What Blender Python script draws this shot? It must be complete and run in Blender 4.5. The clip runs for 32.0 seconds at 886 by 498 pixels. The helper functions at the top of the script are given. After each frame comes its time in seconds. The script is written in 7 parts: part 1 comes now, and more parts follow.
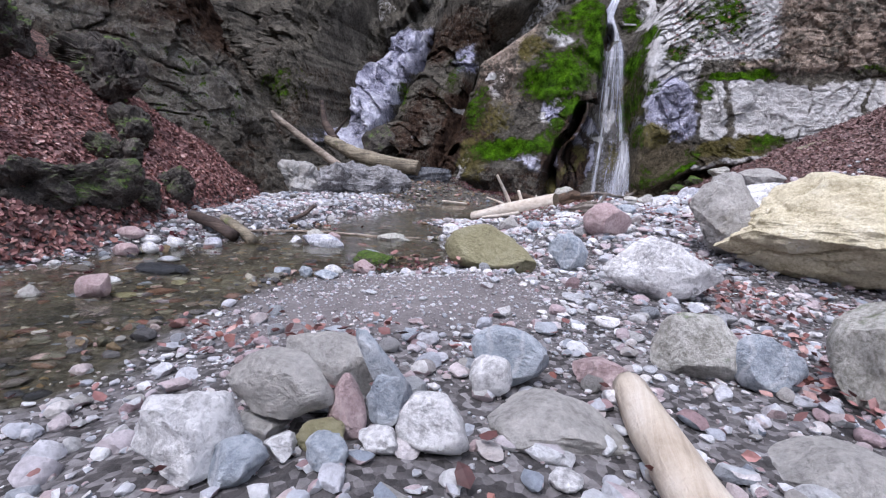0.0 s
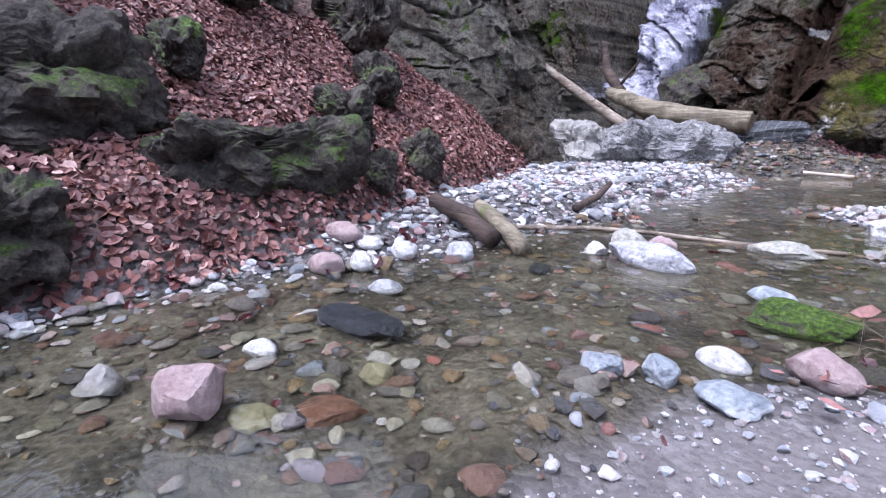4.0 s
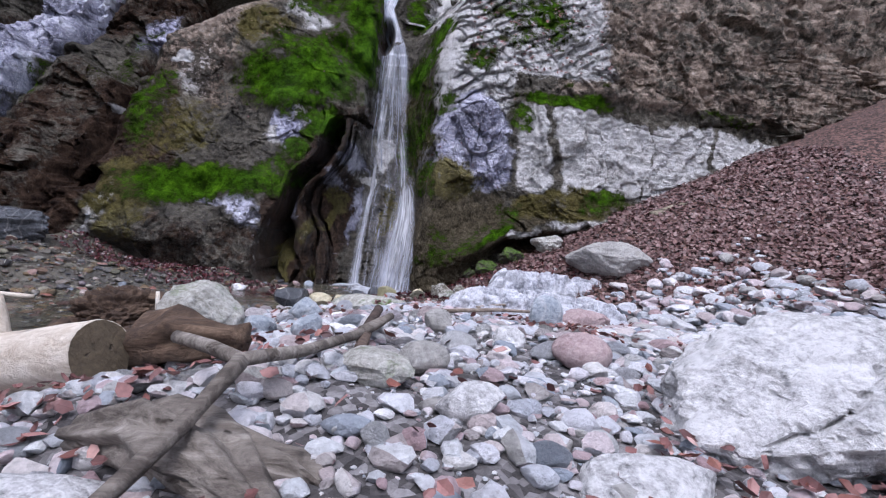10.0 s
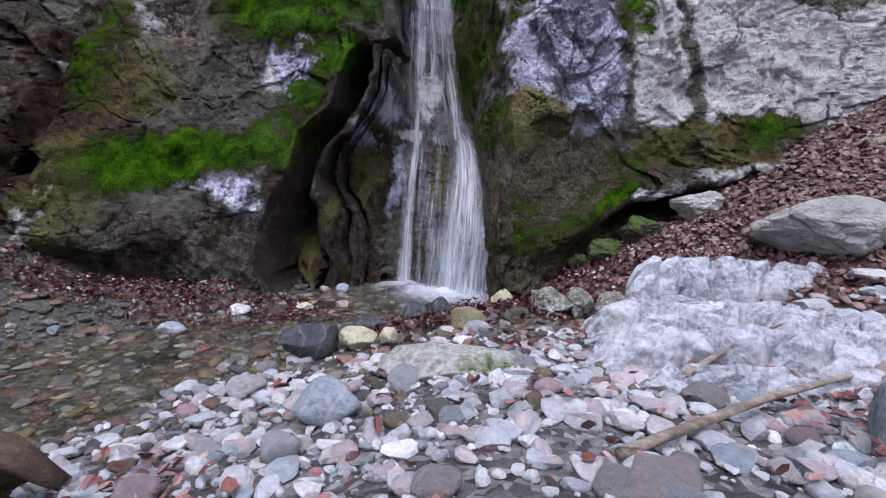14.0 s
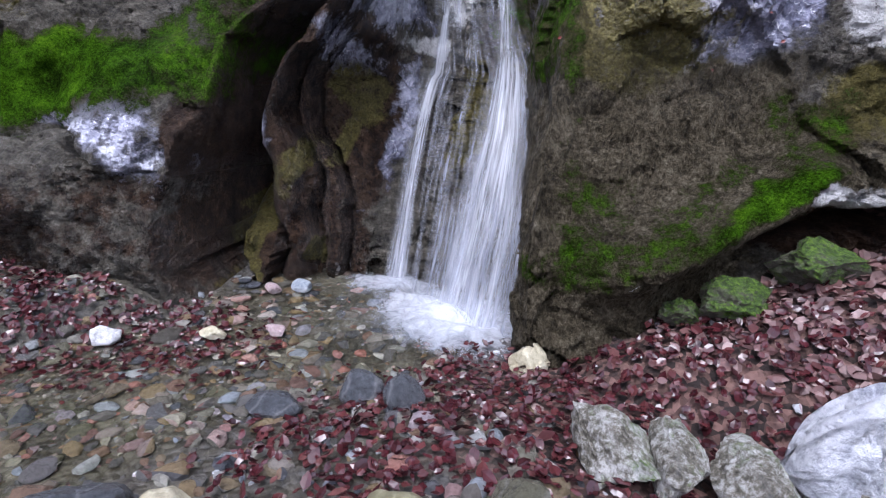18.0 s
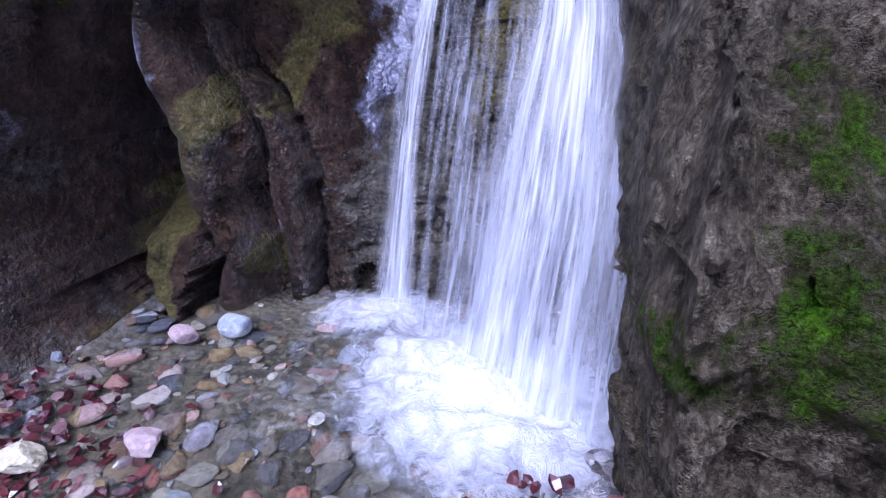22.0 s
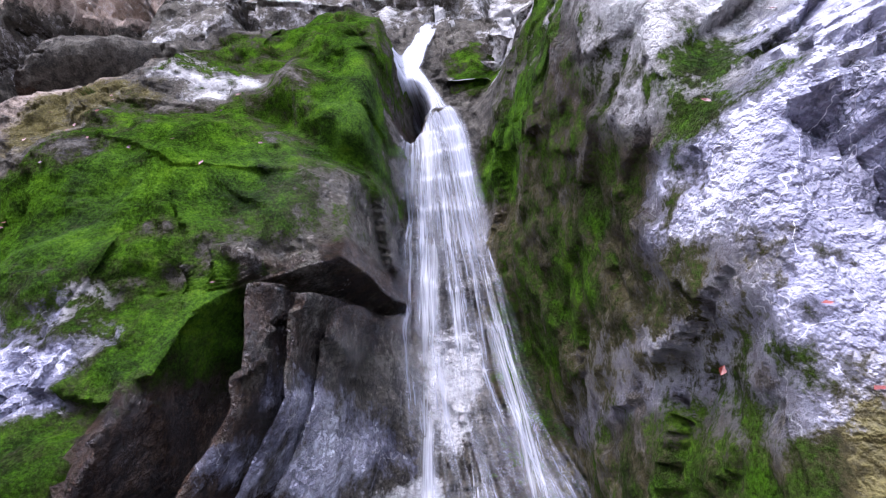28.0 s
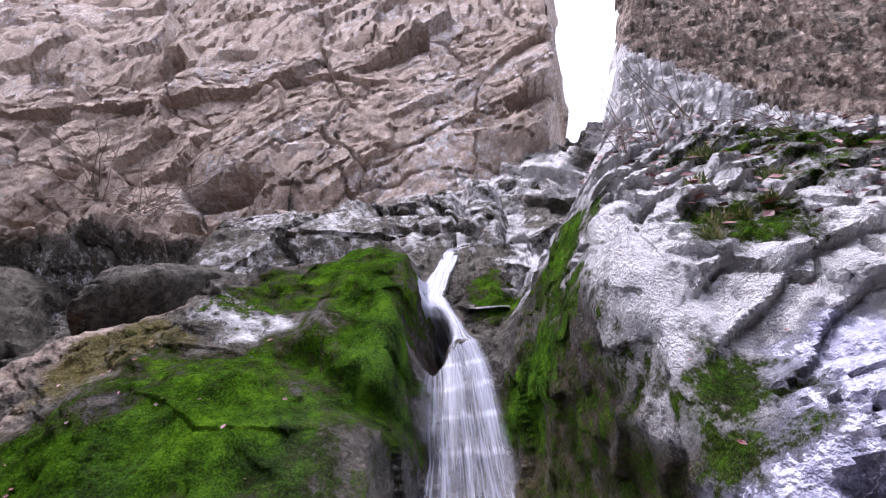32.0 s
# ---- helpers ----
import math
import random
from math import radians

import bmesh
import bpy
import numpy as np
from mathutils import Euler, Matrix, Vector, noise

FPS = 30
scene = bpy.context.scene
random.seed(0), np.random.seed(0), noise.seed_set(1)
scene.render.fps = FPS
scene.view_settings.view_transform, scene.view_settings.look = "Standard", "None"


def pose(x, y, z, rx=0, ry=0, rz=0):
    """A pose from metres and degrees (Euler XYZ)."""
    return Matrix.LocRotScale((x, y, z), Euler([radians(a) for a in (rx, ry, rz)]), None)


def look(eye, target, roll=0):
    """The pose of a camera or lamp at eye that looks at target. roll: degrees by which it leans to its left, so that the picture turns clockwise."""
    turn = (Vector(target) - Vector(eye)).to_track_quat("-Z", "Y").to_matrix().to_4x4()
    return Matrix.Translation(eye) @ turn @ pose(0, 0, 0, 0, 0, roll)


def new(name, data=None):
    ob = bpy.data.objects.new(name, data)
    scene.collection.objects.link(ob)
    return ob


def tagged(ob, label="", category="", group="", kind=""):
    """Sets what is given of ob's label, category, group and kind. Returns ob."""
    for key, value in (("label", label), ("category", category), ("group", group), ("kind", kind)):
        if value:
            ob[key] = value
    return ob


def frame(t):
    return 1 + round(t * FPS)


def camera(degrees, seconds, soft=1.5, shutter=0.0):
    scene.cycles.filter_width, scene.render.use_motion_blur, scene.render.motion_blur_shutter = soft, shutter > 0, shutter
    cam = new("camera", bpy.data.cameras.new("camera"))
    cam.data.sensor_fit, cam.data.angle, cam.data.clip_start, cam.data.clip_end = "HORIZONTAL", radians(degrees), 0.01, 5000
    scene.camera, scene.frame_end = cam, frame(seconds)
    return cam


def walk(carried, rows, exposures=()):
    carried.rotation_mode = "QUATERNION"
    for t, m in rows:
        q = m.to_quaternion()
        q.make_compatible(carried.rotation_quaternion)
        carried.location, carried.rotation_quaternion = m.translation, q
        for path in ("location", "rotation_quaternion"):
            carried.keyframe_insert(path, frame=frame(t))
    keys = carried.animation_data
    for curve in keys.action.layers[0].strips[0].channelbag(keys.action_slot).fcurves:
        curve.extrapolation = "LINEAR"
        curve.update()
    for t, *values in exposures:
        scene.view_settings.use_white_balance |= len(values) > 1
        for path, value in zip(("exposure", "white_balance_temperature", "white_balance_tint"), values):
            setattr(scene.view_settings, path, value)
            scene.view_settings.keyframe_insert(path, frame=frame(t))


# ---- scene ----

# ---- camera ----
# seconds, x, y, z, pitch from straight down, lean, heading
PATH = [
    (0.0, -0.294, -11.993, 0.816, 79.74, 4.04, 15.42),
    (0.5, -0.413, -11.568, 0.774, 77.77, 4.70, 14.66),
    (1.0, -0.782, -11.259, 0.845, 78.04, 4.19, 18.91),
    (1.5, -1.062, -11.024, 0.831, 77.76, 4.29, 26.39),
    (2.0, -1.371, -10.802, 0.800, 76.92, 0.85, 34.04),
    (2.5, -1.586, -10.479, 0.767, 75.94, -0.10, 37.85),
    (4.5, -1.910, -9.941, 0.507, 74.33, 1.36, 46.91),
    (5.0, -2.049, -9.625, 0.411, 73.45, 1.43, 48.52),
    (5.5, -2.209, -9.293, 0.442, 73.81, -2.41, 46.94),
    (6.0, -2.181, -8.885, 0.519, 75.89, -2.60, 44.05),
    (6.5, -1.928, -8.436, 0.623, 78.61, -0.74, 37.01),
    (7.0, -1.614, -8.034, 0.645, 80.14, 2.50, 27.78),
    (7.5, -1.271, -7.742, 0.661, 81.23, 3.02, 18.88),
    (8.0, -0.934, -7.542, 0.780, 83.50, 4.44, 12.30),
    (8.5, -0.593, -7.335, 0.863, 85.12, 4.47, 6.09),
    (9.0, -0.192, -7.115, 0.861, 85.36, 5.97, -0.44),
    (9.5, 0.146, -6.976, 0.955, 86.87, 9.45, -5.30),
    (10.0, 0.339, -6.756, 0.941, 88.24, 7.14, -6.67),
    (10.5, 0.513, -6.524, 0.851, 84.40, 5.45, -8.72),
    (11.0, 0.568, -6.310, 0.921, 84.58, 4.28, -3.72),
    (11.5, 0.412, -6.029, 0.975, 85.80, 2.53, 2.82),
    (12.0, 0.298, -5.761, 0.971, 84.77, 2.33, 5.42),
    (12.5, 0.255, -5.466, 0.972, 84.67, 1.30, 6.32),
    (13.0, 0.183, -5.204, 1.009, 83.73, 2.08, 4.13),
    (13.5, 0.160, -4.991, 1.026, 81.62, 2.19, -0.38),
    (14.0, 0.125, -4.689, 1.048, 82.70, 2.25, -2.39),
    (14.5, 0.139, -4.434, 1.029, 81.14, 3.52, -5.11),
    (16.5, 0.469, -3.751, 1.481, 72.55, 6.66, 1.21),
    (17.0, 0.476, -3.384, 1.456, 73.46, 6.39, 2.76),
    (17.5, 0.506, -3.096, 1.363, 73.16, 5.91, 4.64),
    (18.0, 0.542, -2.854, 1.333, 71.73, 4.94, 5.61),
    (18.5, 0.593, -2.616, 1.342, 72.01, 6.16, 5.21),
    (19.0, 0.669, -2.388, 1.276, 72.39, 6.71, 7.38),
    (19.5, 0.650, -2.232, 1.232, 70.78, 5.89, 10.22),
    (20.0, 0.618, -2.049, 1.140, 68.32, 5.09, 11.19),
    (20.5, 0.592, -1.885, 1.103, 66.71, -0.50, 13.56),
    (21.0, 0.566, -1.720, 1.107, 67.42, -1.83, 14.33),
    (21.5, 0.506, -1.589, 1.048, 65.79, -1.95, 13.58),
    (22.0, 0.507, -1.446, 1.064, 66.12, -0.61, 12.52),
    (22.5, 0.508, -1.350, 1.082, 66.55, -1.78, 11.91),
    (23.0, 0.501, -1.285, 1.165, 68.60, -2.23, 11.76),
    (23.5, 0.514, -1.257, 1.253, 70.71, -0.88, 10.82),
    (24.0, 0.540, -1.211, 1.367, 73.24, -0.01, 10.35),
    (24.5, 0.572, -1.179, 1.476, 75.96, -1.14, 8.76),
    (25.0, 0.571, -1.159, 1.616, 79.49, -2.39, 9.18),
    (25.5, 0.561, -1.168, 1.791, 84.20, -1.49, 8.89),
    (27.5, 0.313, -1.171, 1.864, 105.05, -4.22, 4.67),
    (28.0, 0.313, -1.199, 1.932, 109.78, -3.87, 4.12),
    (28.5, 0.309, -1.223, 1.987, 113.13, -3.26, 4.51),
    (29.0, 0.318, -1.242, 2.028, 115.66, -3.18, 4.46),
    (29.5, 0.325, -1.262, 2.067, 118.07, -3.48, 4.40),
    (30.0, 0.330, -1.282, 2.104, 120.36, -4.04, 4.54),
    (30.5, 0.335, -1.312, 2.144, 123.09, -4.00, 4.61),
    (31.0, 0.341, -1.337, 2.175, 125.68, -4.31, 4.35),
    (31.5, 0.337, -1.367, 2.205, 128.46, -3.80, 4.38),
    (32.0, 0.330, -1.394, 2.236, 131.19, -2.88, 5.32),
]
LENS = 84.91
cam = camera(LENS, 32.0, soft=1.2, shutter=0.0)
walk(cam, [(t, pose(x, y, z, 0, 0, h) @ pose(0, 0, 0, p, 0, 0) @ pose(0, 0, 0, 0, 0, l)) for t, x, y, z, p, l, h in PATH],
     exposures=[(0.0, 1.0, 5850, 17), (1.0, 0.78, 5850, 17), (2.0, 0.95, 5800, 17), (5.0, 1.8, 5400, 22), (6.0, 1.9, 5300, 24), (7.5, 1.3, 5650, 17), (9.5, 0.95, 5750, 17), (11.0, 0.8, 5650, 17), (13.0, 0.85, 5700, 17), (16.5, 1.0, 5650, 17), (18.0, 1.32, 5600, 17), (19.0, 1.55, 5500, 20), (21.0, 1.75, 5100, 29), (23.0, 1.68, 4950, 33), (24.6, 2.0, 4950, 34), (26.0, 2.1, 5100, 28), (28.0, 2.1, 5650, 23), (30.0, 2.05, 5850, 24), (32.0, 1.65, 5850, 26)])

# ---- light: a shaded gorge under a bright sky ----
world = bpy.data.worlds.new("sky")
scene.world = world
world.use_nodes = True
wn = world.node_tree.nodes
sky = wn.new("ShaderNodeTexSky")
sky.sky_type, sky.sun_disc = "NISHITA", False
sky.sun_elevation, sky.sun_rotation = radians(58), radians(200)
sky.air_density, sky.dust_density, sky.ozone_density = 1.0, 3.0, 1.0
# a thin white haze over the blue
haze = wn.new("ShaderNodeMix")
haze.data_type = "RGBA"
haze.inputs[0].default_value = 0.5
haze.inputs[7].default_value = (7.0, 7.0, 7.2, 1)
world.node_tree.links.new(sky.outputs[0], haze.inputs[6])
world.node_tree.links.new(haze.outputs[2], wn["Background"].inputs[0])
wn["Background"].inputs[1].default_value = 0.15
sun_data = bpy.data.lights.new("sun", "SUN")
sun_data.energy, sun_data.angle, sun_data.color = 1.2, radians(25), (1.0, 0.97, 0.93)
sun = new("sun", sun_data)
sun.matrix_world = look((0, 0, 30), (3.2, 12, 0))


# ---- noise on arrays ----
def hash01(a, b, c):
    n = (a.astype(np.int64) * 374761393 + b.astype(np.int64) * 668265263 + c.astype(np.int64) * 2147483647 + 1013904223) & 0xFFFFFFFF
    n = ((n ^ (n >> 13)) * 1274126177) & 0xFFFFFFFF
    n = ((n ^ (n >> 16)) * 2246822519) & 0xFFFFFFFF
    return ((n ^ (n >> 15)) & 0xFFFFFF) / float(0xFFFFFF)


def vnoise(x, y, z=0.0):
    x, y, z = np.broadcast_arrays(np.asarray(x, float), np.asarray(y, float), np.asarray(z, float))
    i, j, k = np.floor(x), np.floor(y), np.floor(z)
    fx, fy, fz = x - i, y - j, z - k
    fx, fy, fz = fx * fx * (3 - 2 * fx), fy * fy * (3 - 2 * fy), fz * fz * (3 - 2 * fz)
    out = 0.0
    for a in (0, 1):
        for b in (0, 1):
            for c in (0, 1):
                w = (fx if a else 1 - fx) * (fy if b else 1 - fy) * (fz if c else 1 - fz)
                out = out + w * hash01(i + a, j + b, k + c)
    return out


def fbm(x, y, z=0.0, n=4, gain=0.5):
    """Between -1 and 1, about."""
    out, amp, tot = 0.0, 1.0, 0.0
    for o in range(n):
        s = 2.03 ** o
        out = out + amp * (2 * vnoise(x * s + 17.3 * o, y * s - 9.1 * o, np.asarray(z) * s + 3.7 * o) - 1)
        tot += amp
        amp *= gain
    return out / tot * 1.6


def ridge(x, y, z=0.0, n=3, gain=0.5):
    """0 in the valleys, 1 on sharp crests."""
    out, amp, tot = 0.0, 1.0, 0.0
    for o in range(n):
        s = 2.1 ** o
        out = out + amp * (1 - np.abs(2 * vnoise(x * s + 5.3 * o, y * s + 7.9 * o, np.asarray(z) * s) - 1)) ** 2
        tot += amp
        amp *= gain
    return out / tot


def cells(x, y, seed=0.0):
    """Distance to the border of rough polygon cells, and a value for each cell."""
    i, j = np.floor(x), np.floor(y)
    d1 = np.full(np.shape(x), 9.0)
    d2 = np.full(np.shape(x), 9.0)
    val = np.zeros(np.shape(x))
    for a in (-1, 0, 1):
        for b in (-1, 0, 1):
            px = i + a + hash01(i + a, j + b, 0 * i + 11 + seed)
            py = j + b + hash01(i + a, j + b, 0 * i + 23 + seed)
            d = np.hypot(px - x, py - y)
            v = hash01(i + a, j + b, 0 * i + 37 + seed)
            near = d < d1
            d2 = np.where(near, d1, np.minimum(d2, d))
            val = np.where(near, v, val)
            d1 = np.where(near, d, d1)
    return d2 - d1, val


def facets(x, y, seed=0.0, tilt=0.5):
    """Broken faces, each a tilted plane; steps lie between them."""
    i, j = np.floor(x), np.floor(y)
    best = np.full(np.shape(x), 9.0)
    out = np.zeros(np.shape(x))
    for a in (-1, 0, 1):
        for b in (-1, 0, 1):
            h = [hash01(i + a, j + b, 0 * i + s + seed) for s in (11, 23, 37, 51, 67)]
            px, py = i + a + h[0], j + b + h[1]
            d = np.hypot(px - x, py - y)
            near = d < best
            out = np.where(near, h[2] - 0.5 + tilt * ((x - px) * (2 * h[3] - 1) + (y - py) * (2 * h[4] - 1)) * 2, out)
            best = np.where(near, d, best)
    return out


def sstep(a, b, x):
    t = np.clip((x - a) / (b - a), 0, 1)
    return t * t * (3 - 2 * t)


def curve(x, xs, ys):
    return np.interp(x, xs, ys)


def blob(x, z, cx, cz, rx, rz, turn=0.0, soft=0.35):
    """1 inside an ellipse, 0 outside, with a soft border."""
    c, s = math.cos(radians(turn)), math.sin(radians(turn))
    u, v = (x - cx) * c + (z - cz) * s, -(x - cx) * s + (z - cz) * c
    return 1 - sstep(1 - soft, 1 + soft, np.sqrt((u / rx) ** 2 + (v / rz) ** 2))


# ---- mesh helpers ----
def mesh_from(name, verts, faces, attrs=None, smooth=True):
    me = bpy.data.meshes.new(name)
    me.from_pydata(np.asarray(verts, float).tolist() if not isinstance(verts, list) else verts, [], faces)
    if attrs:
        for key, val in attrs.items():
            at = me.attributes.new(key, "FLOAT", "POINT")
            at.data.foreach_set("value", np.asarray(val, np.float32).ravel())
    me.polygons.foreach_set("use_smooth", [smooth] * len(me.polygons))
    me.update()
    return me


def sheet(name, X, Y, Z, material, attrs=None, flip=False):
    """A grid mesh from arrays of one shape."""
    n, m = X.shape
    idx = np.arange(n * m).reshape(n, m)
    q = np.stack([idx[:-1, :-1], idx[1:, :-1], idx[1:, 1:], idx[:-1, 1:]], -1).reshape(-1, 4)
    if flip:
        q = q[:, ::-1]
    me = mesh_from(name, np.stack([X, Y, Z], -1).reshape(-1, 3), q.tolist(), {k: np.broadcast_to(v, X.shape) for k, v in (attrs or {}).items()})
    me.materials.append(material)
    return new(name, me)


def part(name, data, material, parent, label=""):
    me = data
    if isinstance(data, bmesh.types.BMesh):
        me = bpy.data.meshes.new(name)
        data.to_mesh(me)
        data.free()
    if material and not me.materials:
        me.materials.append(material)
    ob = new(name, me)
    ob.parent = parent
    if label:
        ob["label"] = label
    return ob


# ---- materials ----
def mat(name):
    m = bpy.data.materials.new(name)
    m.use_nodes = True
    return m, m.node_tree.nodes, m.node_tree.links, m.node_tree.nodes["Principled BSDF"]


class Net:
    """A small helper to wire nodes."""

    def __init__(self, name):
        self.m, self.n, self.l, self.b = mat(name)
        self.co = self.n.new("ShaderNodeTexCoord").outputs["Object"]

    def attr(self, name):
        a = self.n.new("ShaderNodeAttribute")
        a.attribute_name = name
        return a.outputs["Fac"]

    def noise(self, scale, detail=6, rough=0.6, co=None, distort=0.0, color=False):
        t = self.n.new("ShaderNodeTexNoise")
        t.inputs["Scale"].default_value, t.inputs["Detail"].default_value = scale, detail
        t.inputs["Roughness"].default_value, t.inputs["Distortion"].default_value = rough, distort
        self.l.new(co or self.co, t.inputs["Vector"])
        return t.outputs["Color" if color else "Fac"]

    def stretch(self, sx, sy, sz, co=None):
        t = self.n.new("ShaderNodeMapping")
        t.inputs["Scale"].default_value = (sx, sy, sz)
        self.l.new(co or self.co, t.inputs["Vector"])
        return t.outputs["Vector"]

    def ramp(self, fac, stops):
        r = self.n.new("ShaderNodeValToRGB")
        e = r.color_ramp.elements
        while len(e) > len(stops):
            e.remove(e[-1])
        while len(e) < len(stops):
            e.new(1.0)
        for el, (p, c) in zip(e, stops):
            el.position = p
            el.color = (*c, 1) if isinstance(c, tuple) else (c, c, c, 1)
        self.l.new(fac, r.inputs["Fac"])
        return r.outputs["Color"]

    def put(self, value, socket):
        if isinstance(value, (int, float)):
            socket.default_value = value
        elif isinstance(value, tuple):
            socket.default_value = (*value, 1) if len(value) == 3 else value
        else:
            self.l.new(value, socket)

    def math(self, op, a, b=0.0, c=0.0, clamp=False):
        t = self.n.new("ShaderNodeMath")
        t.operation, t.use_clamp = op, clamp
        for v, s in zip((a, b, c), t.inputs):
            self.put(v, s)
        return t.outputs[0]

    def mix(self, fac, a, b, blend="MIX"):
        t = self.n.new("ShaderNodeMix")
        t.data_type, t.blend_type = "RGBA", blend
        self.put(fac, t.inputs[0])
        self.put(a, t.inputs[6])
        self.put(b, t.inputs[7])
        return t.outputs[2]

    def bump(self, height, strength=0.5, distance=0.02, normal=None):
        t = self.n.new("ShaderNodeBump")
        t.inputs["Strength"].default_value, t.inputs["Distance"].default_value = strength, distance
        self.l.new(height, t.inputs["Height"])
        if normal:
            self.l.new(normal, t.inputs["Normal"])
        return t.outputs["Normal"]

    def rand(self):
        return self.n.new("ShaderNodeObjectInfo").outputs["Random"]

    def island(self):
        return self.n.new("ShaderNodeNewGeometry").outputs["Random Per Island"]

    def done(self, color, rough=0.7, normal=None, spec=0.5):
        self.put(color, self.b.inputs["Base Color"])
        self.put(rough, self.b.inputs["Roughness"])
        self.b.inputs["Specular IOR Level"].default_value = spec
        if normal:
            self.l.new(normal, self.b.inputs["Normal"])
        return self.m


def cliff_material():
    k = Net("cliff_rock")
    big, fine = k.noise(1.3, 8, 0.62), k.noise(14, 7, 0.7)
    grain = k.noise(75, 4, 0.65)
    streak = k.noise(2.2, 6, 0.65, k.stretch(3.0, 3.0, 0.7))
    mid = k.noise(4.5, 8, 0.72, distort=1.2)
    blend = k.mix(0.2, k.mix(0.4, k.mix(0.5, big, mid), fine), grain)
    veil = k.mix(0.2, k.mix(0.4, k.mix(0.5, streak, mid), fine), grain)
    grey = k.ramp(blend, [(0.36, (0.010, 0.009, 0.008)), (0.45, (0.05, 0.045, 0.038)), (0.53, (0.14, 0.126, 0.1)), (0.62, (0.27, 0.25, 0.215)), (0.72, (0.46, 0.44, 0.41))])
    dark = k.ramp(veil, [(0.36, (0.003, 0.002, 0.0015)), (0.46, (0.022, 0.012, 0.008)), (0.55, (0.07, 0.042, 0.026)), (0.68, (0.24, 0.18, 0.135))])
    pale = k.ramp(veil, [(0.33, (0.08, 0.072, 0.066)), (0.41, (0.34, 0.325, 0.31)), (0.48, (0.64, 0.625, 0.61)), (0.6, (0.84, 0.83, 0.82))])
    blue = k.ramp(k.mix(0.12, k.mix(0.4, big, mid), fine), [(0.38, (0.05, 0.05, 0.075)), (0.46, (0.24, 0.24, 0.32)), (0.53, (0.5, 0.5, 0.6)), (0.61, (0.82, 0.83, 0.9))])
    tan = k.ramp(veil, [(0.34, (0.07, 0.05, 0.037)), (0.44, (0.26, 0.2, 0.155)), (0.54, (0.48, 0.39, 0.315)), (0.66, (0.68, 0.59, 0.5))])
    ochre = k.ramp(k.mix(0.5, fine, grain), [(0.3, (0.02, 0.014, 0.008)), (0.5, (0.1, 0.085, 0.026)), (0.62, (0.18, 0.155, 0.05)), (0.76, (0.26, 0.22, 0.11))])
    edge = k.math("ADD", k.math("MULTIPLY_ADD", k.noise(8, 8, 0.78), 2.0, -1.0), k.math("MULTIPLY_ADD", k.noise(1.9, 4, 0.6), 0.8, -0.4))

    def mask(name, gain=5.0):
        return k.math("MULTIPLY_ADD", k.math("ADD", k.math("ADD", k.attr(name), edge), -0.5), gain, 0.5, clamp=True)

    col = grey
    tuft = k.mix(0.55, k.noise(58, 5, 0.75, k.stretch(1.0, 1.0, 0.55), 0.4), k.mix(0.5, fine, mid))
    fuzz = k.ramp(tuft, [(0.38, (0.008, 0.006, 0.003)), (0.46, (0.055, 0.044, 0.026)), (0.53, (0.135, 0.112, 0.072)), (0.61, (0.25, 0.215, 0.15)), (0.72, (0.46, 0.42, 0.34))])
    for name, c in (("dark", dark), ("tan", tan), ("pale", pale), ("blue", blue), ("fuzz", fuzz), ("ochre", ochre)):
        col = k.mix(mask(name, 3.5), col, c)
    # sunken cracks with a dark colour, in two sizes
    warped = k.n.new("ShaderNodeVectorMath")
    warped.operation = "MULTIPLY_ADD"
    k.l.new(k.noise(2.6, 6, 0.65, color=True), warped.inputs[0])
    warped.inputs[1].default_value = (1.1, 1.1, 1.1)
    k.l.new(k.stretch(1.0, 1.0, 1.5), warped.inputs[2])
    crack = 0.0
    for scale, width in ((1.5, 0.022), (4.6, 0.03)):
        v = k.n.new("ShaderNodeTexVoronoi")
        v.feature = "DISTANCE_TO_EDGE"
        v.inputs["Scale"].default_value = scale
        k.l.new(warped.outputs[0], v.inputs["Vector"])
        t = k.math("MULTIPLY_ADD", v.outputs["Distance"], -1.0 / width, 1.0, clamp=True)
        t = k.math("MULTIPLY", t, k.math("MULTIPLY_ADD", k.noise(1.7, 3, 0.6), 5.0, -2.6, clamp=True))
        crack = k.math("MAXIMUM", t, crack)
    col = k.mix(k.math("MULTIPLY", crack, 0.55), col, (0.012, 0.010, 0.009))
    # calcite veins where the rock is washed bare
    vein = k.n.new("ShaderNodeTexVoronoi")
    vein.feature = "DISTANCE_TO_EDGE"
    vein.inputs["Scale"].default_value = 4.2
    shift = k.n.new("ShaderNodeVectorMath")
    shift.operation = "ADD"
    k.l.new(k.co, shift.inputs[0])
    k.l.new(k.noise(1.7, 5, 0.6, color=True), shift.inputs[1])
    k.l.new(shift.outputs[0], vein.inputs["Vector"])
    line = k.math("MULTIPLY", k.math("LESS_THAN", vein.outputs["Distance"], k.math("MULTIPLY", k.noise(9), 0.012)), k.math("MULTIPLY", mask("blue"), k.math("SUBTRACT", 1.0, mask("ochre", 3.5))))
    col = k.mix(k.math("MULTIPLY", line, 0.8), col, (0.82, 0.82, 0.84))
    moss_fine = k.noise(85, 6, 0.85)
    moss = k.ramp(k.mix(0.5, moss_fine, k.noise(5, 6, 0.7)), [(0.36, (0.004, 0.008, 0.001)), (0.45, (0.022, 0.05, 0.003)), (0.52, (0.06, 0.15, 0.005)), (0.59, (0.13, 0.28, 0.009)), (0.7, (0.26, 0.42, 0.025))])
